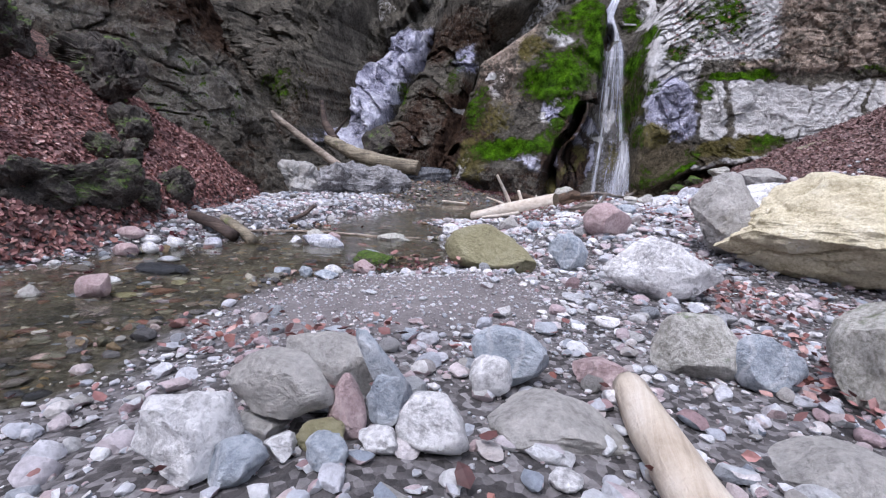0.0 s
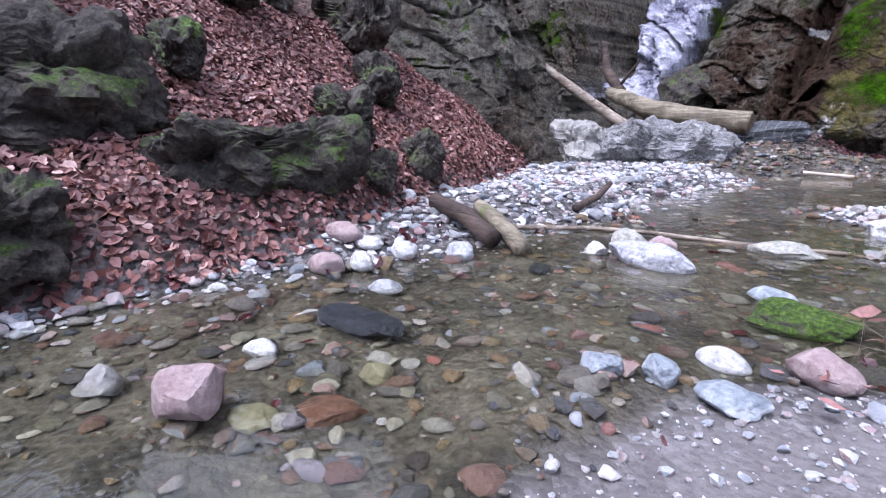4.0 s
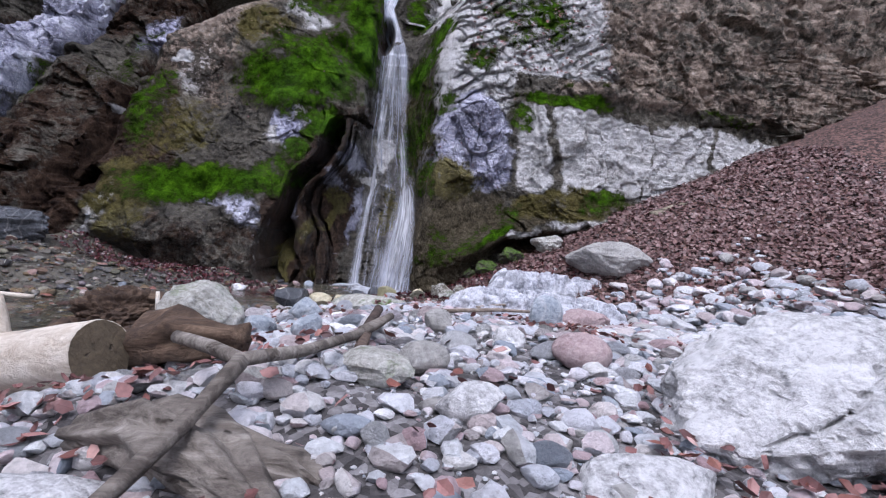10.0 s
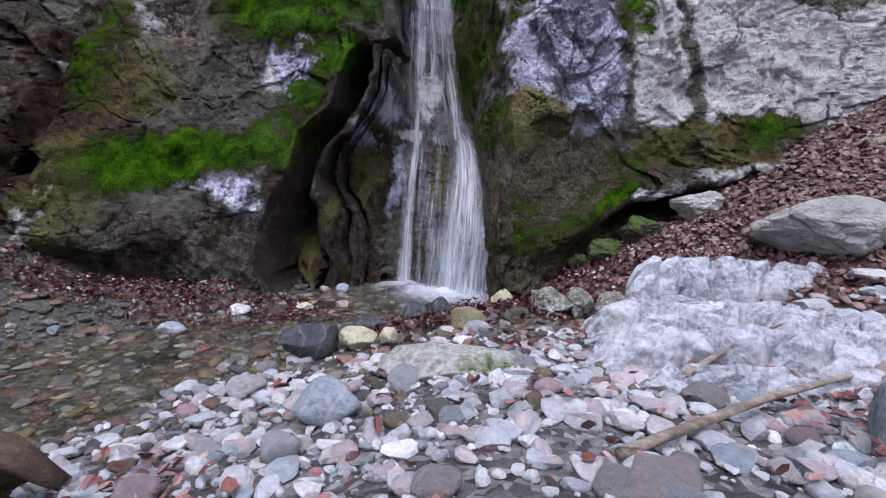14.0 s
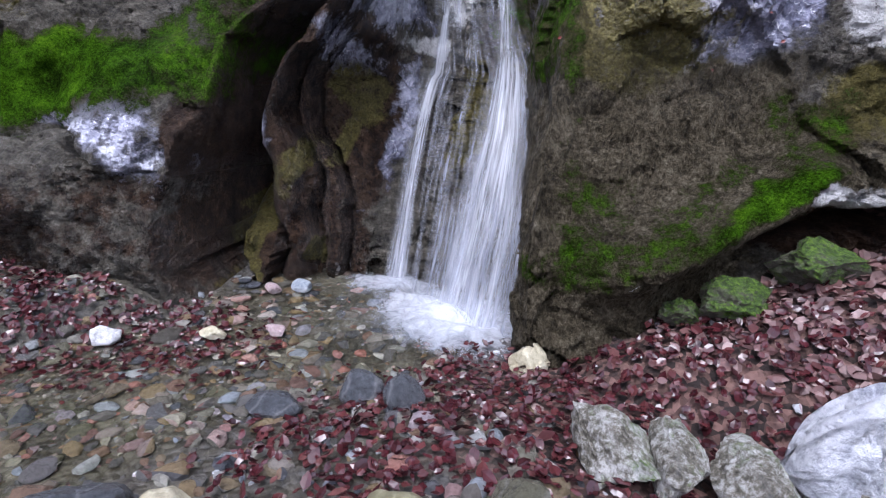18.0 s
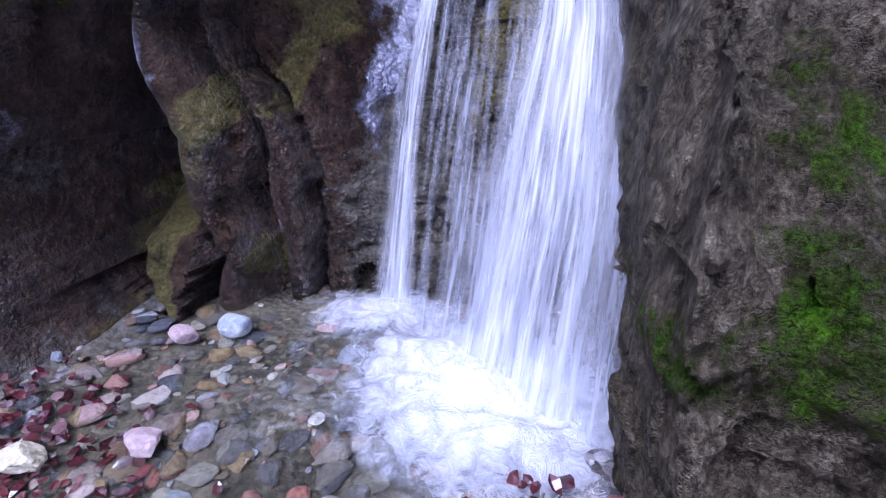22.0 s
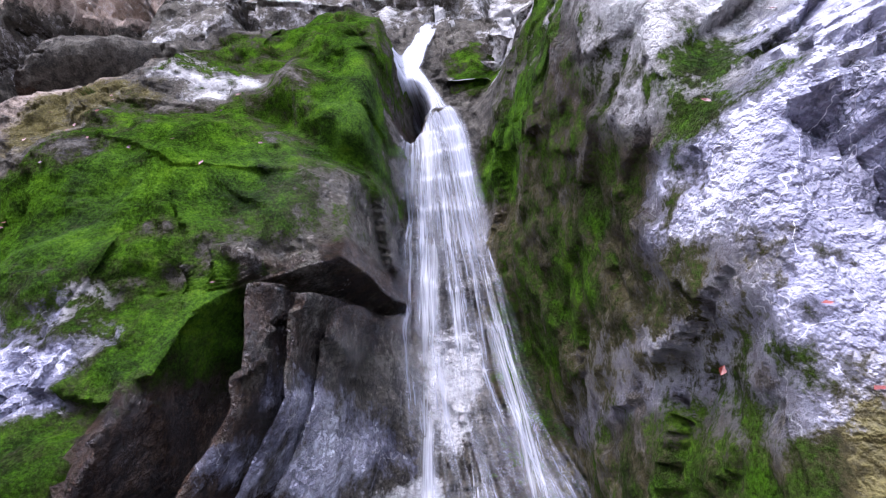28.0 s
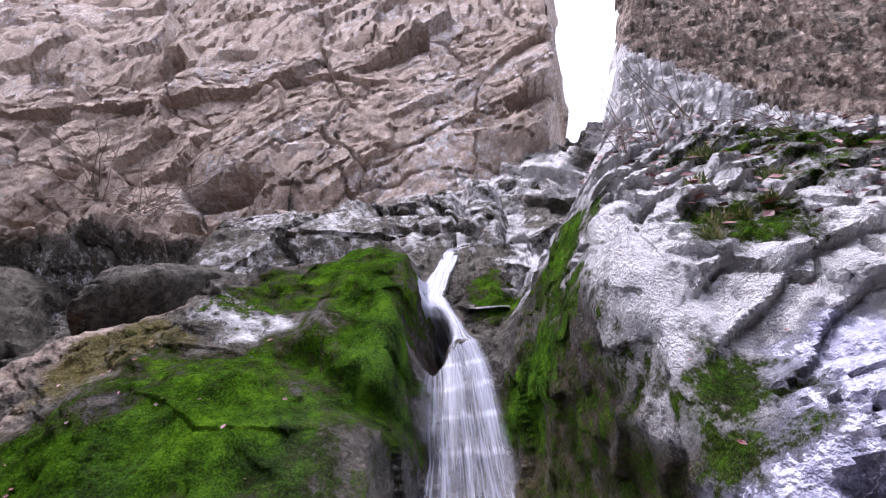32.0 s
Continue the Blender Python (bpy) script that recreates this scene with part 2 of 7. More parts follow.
    soil = k.ramp(moss_fine, [(0.35, (0.02, 0.014, 0.008)), (0.65, (0.1, 0.08, 0.045))])
    mm = mask("moss", 4.0)
    thick = k.math("MULTIPLY_ADD", k.math("ADD", k.attr("moss"), edge), 2.2, -0.9, clamp=True)
    col = k.mix(mm, col, k.mix(thick, soil, moss))
    wet = k.attr("wet")
    rough = k.math("ADD", k.math("MULTIPLY_ADD", wet, -0.66, 0.85), k.math("MULTIPLY", mm, 0.4), clamp=True)
    calm = k.math("MULTIPLY_ADD", mask("blue"), -0.75, 1.0)
    h = k.math("ADD", k.math("MULTIPLY", big, 0.8), k.math("MULTIPLY", calm, k.math("ADD", k.math("MULTIPLY", fine, 0.6), k.math("MULTIPLY", grain, 0.3))))
    h = k.math("ADD", h, k.math("MULTIPLY", crack, -0.45))
    h = k.math("ADD", h, k.math("MULTIPLY", k.math("MULTIPLY", tuft, mask("fuzz", 3.5)), 0.9))
    h = k.math("ADD", h, k.math("MULTIPLY", k.math("MULTIPLY", k.noise(30, 3, 0.55), wet), 0.6))
    h = k.math("ADD", h, k.math("MULTIPLY", k.math("MULTIPLY", moss_fine, mm), 0.5))
    gloss = k.math("MULTIPLY", k.math("MULTIPLY_ADD", wet, 0.3, 0.12), k.math("MULTIPLY_ADD", mm, -0.85, 1.0), clamp=True)
    k.done(col, rough, k.bump(h, 1.0, 0.13))
    k.put(gloss, k.b.inputs["Specular IOR Level"])
    return k.m


CLIFF = cliff_material()


# ---- the rock walls ----
def profile_bulge(z):
    return curve(z, [-0.8, 0, 0.5, 1.0, 1.7, 2.8, 4.0, 4.8, 5.4, 5.9, 6.5, 8], [-0.45, -0.5, -0.56, -0.48, 0.08, 0.62, 1.1, 1.5, 2.0, 2.6, 3.4, 4.6])


def profile_chute(z):
    return curve(z, [-0.8, 0.03, 0.05, 0.15, 0.17, 0.30, 0.46, 0.49, 0.62, 1.2, 1.5, 2.3, 3.2, 4.1, 4.3, 4.8, 5.2, 5.9, 6.5, 8], [0.34, 0.36, 0.44, 0.46, 0.52, 0.54, 0.57, 0.63, 0.66, 0.92, 1.05, 1.3, 1.42, 1.55, 1.75, 1.9, 2.0, 2.35, 3.0, 4.4])


def profile_right(z):
    return curve(z, [-0.8, 0.2, 0.7, 1.2, 1.6, 2.0, 2.6, 3.2, 4, 5, 6, 7, 9, 14, 26], [-0.85, -0.8, -0.66, -0.46, -0.38, -0.25, -0.2, -0.15, 0.3, 0.85, 1.35, 1.75, 2.5, 3.6, 5.0])


def profile_gully(x, z):
    back = sstep(4.9, 5.9, -x)
    near = -1.45 + 1.02 * np.minimum(z, 4.4) + 0.5 * np.clip(z - 4.4, 0, 99)
    deep = -0.6 + 1.02 * np.minimum(z, 4.4) + 0.5 * np.clip(z - 4.4, 0, 99)
    # the washed rock stands out between two clefts
    mid, half = veil_line(z)
    q = np.abs(x - mid) / half
    swell = -0.35 * np.sqrt(np.clip(1 - q * q, 0, 1)) + 0.75 * np.exp(-((q - 1.12) / 0.16) ** 2)
    return near * (1 - back) + deep * back + swell * (1 - sstep(4.6, 5.6, z)) + 0.8 * np.exp(-((x + 3.85 - 0.12 * z) / 0.22) ** 2)


def veil_line(z):
    """Middle and half width of the pale washed rock in the gully."""
    return curve(z, [0.4, 1.15, 2.2, 3.4, 4.5, 6.0], [-6.75, -6.72, -6.65, -6.75, -6.5, -5.9]), curve(z, [0.4, 1.15, 2.2, 3.4, 4.5, 6.0], [0.55, 0.58, 0.66, 0.85, 0.7, 0.5])


def profile_crag(x, z):
    return -2.6 - 0.25 * (-7.4 - x) + 0.98 * z


def ribs(x, z):
    """The hollow, the two ribs and the wet face, from the moss rock to the water."""
    w = x + 0.012 * fbm(z * 9, x * 3, 1.0, 3)
    a = curve(z, [-0.5, 0.0, 0.18, 0.3, 0.49, 0.7, 0.9, 1.1, 1.2, 1.4, 1.58, 1.77, 2.04, 2.4], [-0.95, -0.93, -0.88, -0.87, -0.96, -0.945, -1.04, -1.02, -0.976, -0.83, -0.656, -0.55, -0.46, -0.47])
    b = curve(z, [-0.5, 0.2, 0.45, 0.75, 0.94, 1.13, 1.4, 1.585, 1.755, 2.0, 2.4], [-0.66, -0.64, -0.67, -0.66, -0.74, -0.81, -0.706, -0.552, -0.446, -0.37, -0.36])
    c = curve(z, [-0.5, 0.3, 0.5, 0.7, 0.88, 0.95, 1.05, 1.22, 1.37, 1.65, 1.85, 2.05, 2.4], [-0.5, -0.46, -0.46, -0.5, -0.57, -0.66, -0.70, -0.70, -0.644, -0.452, -0.394, -0.33, -0.27])
    b, c = np.maximum(b, a + 0.1), np.maximum(c, np.maximum(b, a + 0.1) + 0.07)
    hollow = curve(z, [-0.5, 0.1, 0.3, 0.5, 0.8, 1.2, 2.4], [-0.12, -0.02, 0.12, 0.5, 1.2, 1.7, 1.5])
    u, v = np.clip((w - a) / (b - a), 0, 1), np.clip((w - b) / (c - b), 0, 1)
    rib_a = 0.12 + 0.12 * z.clip(1.5, 2.4) - 0.18 + 0.05 * np.sin(z * 7) * u + 0.24 * np.abs(2 * u - 0.75).clip(0, 1) ** 2.2 + 0.03 * fbm(x * 9, z * 5, 2.0, 3)
    rib_b = 0.27 + 0.12 * z.clip(1.5, 2.4) - 0.18 + 0.16 * np.abs(2 * v - 1) ** 2.5
    face0 = 0.36 + 0.2 * (z.clip(1.5, 2.4) - 1.5)
    t = np.clip((w - c) / (-0.1 - c), 0, 1)
    face = face0 * (1 - t) + profile_chute(z) * t + 0.10 * np.exp(-(t / 0.06) ** 2)
    # the upper block hangs over the wet face; a groove parts it from the water
    face = face - 0.09 * sstep(1.60, 1.63, z + 0.15 * (x + 0.4)) * (1 - sstep(-0.24, -0.2, x)) + 0.10 * np.exp(-((x + 0.19 + 0.03 * np.sin(z * 6)) / 0.03) ** 2) * sstep(1.5, 1.65, z)
    face = face + 0.012 * fbm(x * 16, z * 16, 3.0, 3, 0.6)
    out = np.where(w < a, hollow, np.where(w < b, rib_a, np.where(w < c, rib_b, face)))
    # narrow black creases between them
    out = out + 0.16 * np.exp(-((w - b) / 0.014) ** 2) * sstep(0.4, 0.7, z) + 0.2 * np.exp(-((w - c) / 0.016) ** 2) * sstep(0.55, 0.8, z)
    return out


def chute_edges(z):
    """Where the moss rock ends, and where the side of the chute begins and ends."""
    left_edge = curve(z, [-1, 0, 0.2, 0.6, 1.0, 1.5, 1.8, 2.05, 2.33, 2.45, 2.5, 2.58, 3.0, 4.0, 5.0, 6], [-1.05, -1.06, -1.17, -1.18, -1.09, -0.95, -0.7, -0.62, -0.57, -0.48, -0.28, -0.1, -0.16, -0.12, -0.2, -0.3]) + 0.03 * fbm(z * 1.8, 0.3, 0.0, 2, 0.35)
    right_in = curve(z, [0, 1.4, 2.0, 2.6, 3.4, 4.2, 5, 6, 8, 14], [0.67, 0.68, 0.58, 0.38, 0.32, 0.40, 0.7, 1.2, 2.0, 3.9]) + 0.05 * fbm(z * 1.2, 4.4, 0.0, 2, 0.3)
    right_out = curve(z, [0, 1.4, 2.0, 2.6, 3.4, 4.2, 6, 8, 14], [0.60, 0.66, 0.80, 0.84, 0.84, 1.05, 1.7, 2.4, 4.6]) + 0.06
    right_out = np.maximum(right_out, right_in + 0.07)
    return left_edge, right_in, right_out


def chute_columns(zs):
    """Columns of the chute's face, gathered where it turns into depth."""
    left, inner, outer = chute_edges(zs)
    k0, k5 = np.full_like(zs, -1.2), np.full_like(zs, 0.95)
    k1 = np.maximum(left - 0.17, -1.185)
    k2 = np.maximum(left + 0.09, k1 + 0.05)
    k3 = np.clip(inner - 0.03, k2 + 0.1, 0.78)
    k4 = np.clip(outer + 0.02, k3 + 0.06, 0.92)
    out = []
    for a, b, n in ((k0, k1, 70), (k1, k2, 45), (k2, k3, 120), (k3, k4, 110), (k4, k5, 30)):
        t = np.linspace(0, 1, n, endpoint=b is k5)[:, None]
        out.append(a * (1 - t) + b * t)
    return np.concatenate(out)


def wall_depth(x, z):
    """How far back the rock face lies at x and height z, with its regions."""
    wob = 0.12 * fbm(x * 0.9, z * 0.9, 3.1, 4)
    left_edge, right_in, right_out = chute_edges(z)
    # the moss rock: its rounded top falls away to the left
    top = curve(x, [-3.4, -2.6, -1.5, -0.55, 0.5], [3.4, 3.9, 5.05, 5.45, 5.6])
    bulge = profile_bulge(z) + 0.10 * np.clip(np.abs(x + 2.05) - 0.6, 0, 9) ** 2 + wob + 0.09 * fbm(x * 1.8, z * 1.8, 6.0, 3)
    bulge = bulge + 2.2 * sstep(top - 0.25, top + 0.55, z) * sstep(-0.4, 0.5, top + 0.9 - z)
    chute = profile_chute(z) + 0.4 * wob + 0.05 * np.floor(z * 4 + 0.6 * x + fbm(x * 2, z) * 0.6) % 2 * 0.4
    right = profile_right(z) + wob * 0.7 + 0.10 * np.clip(x - 2.0, 0, 9) * sstep(1.5, 3.5, z)
    gully = profile_gully(x, z) + 1.6 * wob
    crag = profile_crag(x, z) + 1.5 * wob
    w = sstep(-3.6, -3.15, x + 0.12 * fbm(z * 1.5, 8.0))
    y = gully * (1 - w) + bulge * w
    edge = curve(z, [-1, 0.3, 0.8, 1.4, 3, 7], [6.6, 6.9, 7.3, 7.4, 7.85, 8.4])
    w = sstep(edge - 0.15, edge + 0.2, -x + 0.2 * fbm(z * 1.6, x * 0.5, 2.0))
    y = y * (1 - w) + crag * w
    w = 1 - sstep(left_edge - 0.14, left_edge + 0.03, x)
    y = np.where(x > -2, bulge * w + chute * (1 - w), y)
    w = sstep(right_in, right_out, x)
    y = np.where(x > -0.5, y * (1 - w) + right * w, y)
    # beside the moss rock: a black hollow, two winding ribs, then the wet face by the water
    low = (1 - sstep(2.38, 2.56, z)) * sstep(left_edge - 0.02, left_edge + 0.07, x) * (1 - sstep(-0.16, 0.02, x))
    y = y * (1 - low) + ribs(x, z) * low
    y = y + 0.5 * blob(x, z, -0.12, 4.25, 0.14, 0.32, 0) * sstep(-0.3, -0.15, x)
    # the slanting gutter between the two moss cushions, and the hollow under the lower one
    s = (x + 0.8) * 0.64 + (z - 3.7) * 0.77
    along = (x + 0.8) * 0.77 - (z - 3.7) * 0.64
    y = y + 0.16 * np.exp(-((s + 0.05 * fbm(along * 4, 1.0)) / 0.09) ** 2) * sstep(-0.15, 0.1, along) * (1 - sstep(0.75, 1.0, along))
    y = y - 0.12 * blob(x, z, -1.15, 3.0, 0.75, 0.5, 10, 0.4) - 0.14 * blob(x, z, -0.5, 3.95, 0.3, 0.75, 12, 0.4)
    # an overhanging lip with a cleft below it, low on the right
    lip = curve(x, [0.9, 1.3, 1.55, 1.85, 2.25, 3.25, 6], [0.5, 0.66, 0.82, 1.02, 1.1, 1.3, 2.0])
    on = sstep(1.45, 1.85, x) * (1 - sstep(3.0, 3.5, x))
    y = y - 0.26 * sstep(0.85, 1.3, x) * (1 - sstep(3.0, 3.5, x)) * np.exp(-((z - lip - 0.06) / 0.16) ** 2) + 0.3 * on * np.exp(-((z - lip + 0.12) / 0.06) ** 2)
    # the purple rock stands out of the wall, with a cleft above the bedded part
    y = y - 0.16 * blob(x, z, 1.32, 2.25, 0.48, 0.62, -10, 0.2)
    return y


def bedded(x, z):
    """Where the wall shows its bedding: high on the right."""
    return sstep(0.6, 0.95, x) * sstep(2.5, 2.75, z) * (1 - sstep(1.6, 2.0, x) * (1 - sstep(3.2, 3.5, z))) * (1 - sstep(3.0, 3.6, x))


def wall_detail(x, y, z):
    wx, wz = x + 0.85 * y + 0.16 * fbm(x * 1.3, z * 1.3, 2.2, 3), z + 0.16 * fbm(x * 1.3, z * 1.3, 8.2, 3)
    bed = bedded(x, z)
    chute = sstep(-0.3, -0.15, x) * (1 - sstep(0.4, 0.7, x))
    moss = sstep(-3.3, -3.0, x) * (1 - sstep(-1.1, -0.9, x))
    crag = 1 - sstep(-3.6, -3.1, x)
    purple = blob(x, z, 1.32, 2.25, 0.5, 0.65, -10)
    plain = sstep(1.7, 2.0, x) * sstep(1.3, 1.6, z) * (1 - sstep(2.9, 3.1, z))
    rough = np.clip(1 - 0.65 * chute - 0.5 * moss - 0.55 * plain - 0.35 * purple - 0.45 * bed - 0.7 * sstep(0.7, 0.85, x) * (1 - sstep(1.7, 2.1, x)) * sstep(0.25, 0.5, z) * (1 - sstep(1.6, 1.8, z)), 0.15, 1) + 0.5 * crag
    d = 0.05 * fbm(x * 1.4, z * 1.4, y * 0.8, 4, 0.55) * (1 + crag)
    # broken faces in three sizes, long along the slanting joints
    d = d + rough * (0.13 * facets(wx * 1.25 + wz * 0.45, wz * 1.0 - wx * 0.55, 1.0) + 0.055 * facets(wx * 3.6 + wz * 1.2, wz * 3.1 - wx * 1.6, 5.0) + 0.022 * facets(wx * 9 + wz * 2, wz * 8 - wx * 3, 9.0))
    c1, v1 = cells(wx * 1.0 + wz * 0.5, wz * 1.3 - wx * 0.6, 3.0)
    d = d + rough * 0.08 * (1 - sstep(0, 0.035, c1)) * sstep(0.45, 0.7, v1)
    d = d + (0.018 + 0.014 * plain) * fbm(x * 11, z * 11, y * 5, 4, 0.7) + 0.02 * moss * fbm(x * 5, z * 5, y, 3)
    d = d + crag * 0.34 * facets(wx * 1.0 + wz * 0.3, wz * 0.7 - wx * 0.3, 4.0, 0.8)
    # upright flutes and clefts in the crag
    s = x * 1.0 + 0.35 * z + 0.25 * fbm(x * 0.8, z * 0.6, 5.0, 3)
    d = d + crag * sstep(6.9, 7.5, -x + 0.1 * z) * 0.85 * (0.55 - ridge(s * 1.9, z * 0.3, 3.0, 4, 0.6)) + crag * 0.2 * (0.6 - ridge(s * 1.7, z * 0.3, 7.0, 3, 0.6)) * sstep(-0.2, 0.4, np.abs(x - veil_line(z)[0]) - veil_line(z)[1])
    # the washed purple rock is split into flat faces by deep joints
    c2, v2 = cells(wx * 3.2 + wz * 1.1, wz * 2.4 - wx * 1.3, 8.0)
    d = d + purple * (0.10 * facets(wx * 3.2 + wz * 1.1, wz * 2.4 - wx * 1.3, 8.0) + 0.05 * (1 - sstep(0, 0.05, c2)) * sstep(0.3, 0.6, v2) + 0.035 * facets(wx * 7, wz * 6 - wx * 3, 2.0))
    # sharp creases down to a thumb's width
    crease = (1 - np.abs(2 * vnoise(wx * 4 + wz, wz * 3 - wx, 4.0) - 1)) ** 6 + 0.6 * (1 - np.abs(2 * vnoise(wx * 9 + wz * 3, wz * 7 - wx * 2, 6.0) - 1)) ** 5 + 0.3 * (1 - np.abs(2 * vnoise(wx * 21, wz * 19, 8.0) - 1)) ** 3
    d = d + (0.035 * rough * (1 - 0.5 * crag) + 0.012) * (1 - 0.75 * plain) * crease + (0.006 + 0.006 * rough) * fbm(x * 34, z * 34, y * 9, 3, 0.7)
    # thin beds, dipping to the left, broken into steps
    s = (z * 0.86 - x * 0.5 + 0.10 * fbm(x * 1.6, z * 1.6, 4.0, 3)) * 6.0
    saw = s - np.floor(s)
    gate = sstep(0.38, 0.55, vnoise(x * 2.6, z * 2.6, 17.0))
    d = d + bed * (0.03 + 0.05 * gate) * (saw - 0.5) + bed * (0.2 + 0.8 * gate) * 0.14 * (1 - sstep(0, 0.08, saw))
    c3, v3 = cells(wx * 2.0 + wz * 1.3, wz * 3.4 - wx * 2.0, 14.0)
    d = d + bed * (0.07 * (1 - sstep(0, 0.05, c3)) + 0.07 * (v3 - 0.5))
    # level strata in the brown wall above the pale face
    s2 = (z + 0.05 * x + 0.08 * fbm(x * 0.8, z * 2.0, 6.0, 3)) * 2.6
    saw2 = s2 - np.floor(s2)
    up = sstep(2.0, 2.6, x) * sstep(2.9, 3.2, z)
    d = d - up * (0.26 * saw2 - 0.13) * (0.5 + 0.5 * vnoise(x * 0.9, z * 0.6, 3.0))
    return d


def wall_masks(x, y, z):
    n = fbm(x * 2.2, z * 2.2, 7.7, 4)
    u = x + 0.16 * fbm(x * 1.6, z * 1.6, 21.0, 4, 0.6)
    v = z + 0.16 * fbm(x * 1.6, z * 1.6, 31.0, 4, 0.6)
    S = 0.6
    moss = np.maximum.reduce([
        1.05 * blob(u, v, -0.9, 2.2, 0.36, 0.28, 50, S), 0.8 * blob(u, v, -1.15, 1.75, 0.35, 0.25, 60, S), blob(u, v, -1.25, 2.95, 0.95, 0.55, 14, S), blob(u, v, -1.95, 1.25, 1.05, 0.27, 12, S), 0.9 * blob(u, v, -1.1, 3.5, 0.7, 0.4, 10, S),
        1.1 * blob(u, v, -0.47, 3.9, 0.3, 0.85, 8, S), 0.7 * blob(u, v, -1.2, 4.4, 0.6, 0.35, 25, S), 0.9 * blob(u, v, -0.7, 4.75, 0.45, 0.4, 0, S), 0.6 * blob(u, v, -3.0, 2.2, 0.35, 0.6, 0, S),
        0.62 * blob(u, v, 0.58, 2.5, 0.25, 1.0, -6, S), 0.45 * blob(u, v, 1.5, 1.05, 0.6, 0.14, 24, S), 0.42 * blob(u, v, 1.05, 0.95, 0.25, 0.2, 0, S), 0.6 * blob(u, v, 0.82, 1.7, 0.1, 0.5, 0, S), 0.95 * blob(u, v, 0.52, 3.5, 0.22, 0.4, 0, S), 0.9 * blob(u, v, 0.42, 4.9, 0.3, 0.35, -20, S), 0.7 * blob(u, v, 0.75, 4.1, 0.2, 0.3, 0, S),
        0.6 * blob(u, v, 1.25, 0.80, 0.45, 0.10, 26, S), 1.0 * blob(u, v, 1.65, 1.0, 0.25, 0.08, 26, S), 0.48 * blob(u, v, 0.95, 0.62, 0.25, 0.12, 20, S), 0.7 * blob(u, v, 1.95, 2.75, 0.25, 0.22, 0, S),
        0.75 * blob(u, v, 2.6, 3.05, 0.9, 0.12, 3, S), 0.6 * blob(u, v, 3.3, 1.6, 0.5, 0.2, 15, S), 0.55 * blob(u, v, 1.75, 1.35, 0.25, 0.2, 0, S),
        0.7 * blob(u, v, 1.35, 3.5, 0.35, 0.22, 20, S), 0.6 * blob(u, v, 2.2, 4.4, 0.8, 0.7, 40, S), 0.6 * blob(u, v, 0.95, 2.75, 0.12, 0.2, 0, S), 0.7 * blob(u, v, -5.7, 2.6, 0.25, 0.5, 30, S), 0.5 * blob(u, v, -4.2, 3.2, 0.4, 0.9, 0, S),
        0.5 * blob(u, v, 5.2, 3.15, 0.8, 0.12, 0, S), 0.55 * blob(u, v, -8.2, 2.6, 0.5, 0.6, 0, S),
    ]) + 0.12 * n - 0.75 * blob(u, v, -1.3, 2.05, 0.3, 0.13, 35, S) - 0.5 * blob(u, v, -1.5, 3.2, 0.18, 0.1, 20, S) - 0.45 * blob(u, v, -1.0, 2.75, 0.1, 0.06, 0, S)
    drip = np.exp(-((u - 2.45) / 0.10) ** 2) + np.exp(-((u - 5.05) / 0.07) ** 2) + 0.6 * np.exp(-((u - 3.9) / 0.05) ** 2)
    pale = np.maximum.reduce([
        sstep(1.75, 2.0, u) * (1 - sstep(7.0, 8.0, u)) * sstep(1.5, 1.85, v) * (1 - sstep(2.8, 3.05, v)) - 0.8 * drip,
        1.0 * bedded(x, z), 0.9 * blob(u, v, -1.3, 2.05, 0.32, 0.15, 35, S), blob(u, v, 1.92, 1.05, 0.3, 0.12, 15, S), 0.8 * blob(u, v, 2.8, 1.28, 0.6, 0.1, 8, S),
        blob(u, v, -3.05, 0.85, 0.08, 0.3, -15, S), blob(u, v, -2.85, 3.0, 0.14, 0.1, 0, S), blob(u, v, -3.7, 2.25, 0.16, 0.1, 0, S),
        1.0 * blob(u, v, -1.42, 4.12, 0.32, 0.16, -30, S), 0.8 * blob(u, v, -1.1, 2.4, 0.16, 0.2, 20, S), 0.75 * blob(u, v, 0.66, 3.75, 0.08, 0.4, -20, S), 0.8 * blob(u, v, 0.75, 4.9, 0.3, 0.5, 0, S), 0.4 * blob(u, v, -2.55, 2.5, 0.2, 0.9, 10, S),
        0.6 * blob(u, v, -1.2, 2.28, 0.3, 0.16, 20, S), blob(u, v, -0.12, 1.62, 0.14, 0.12, 0, S), 0.9 * blob(u, v, 0.05, 2.2, 0.22, 0.3, 0, S),
    ]) + 0.2 * n
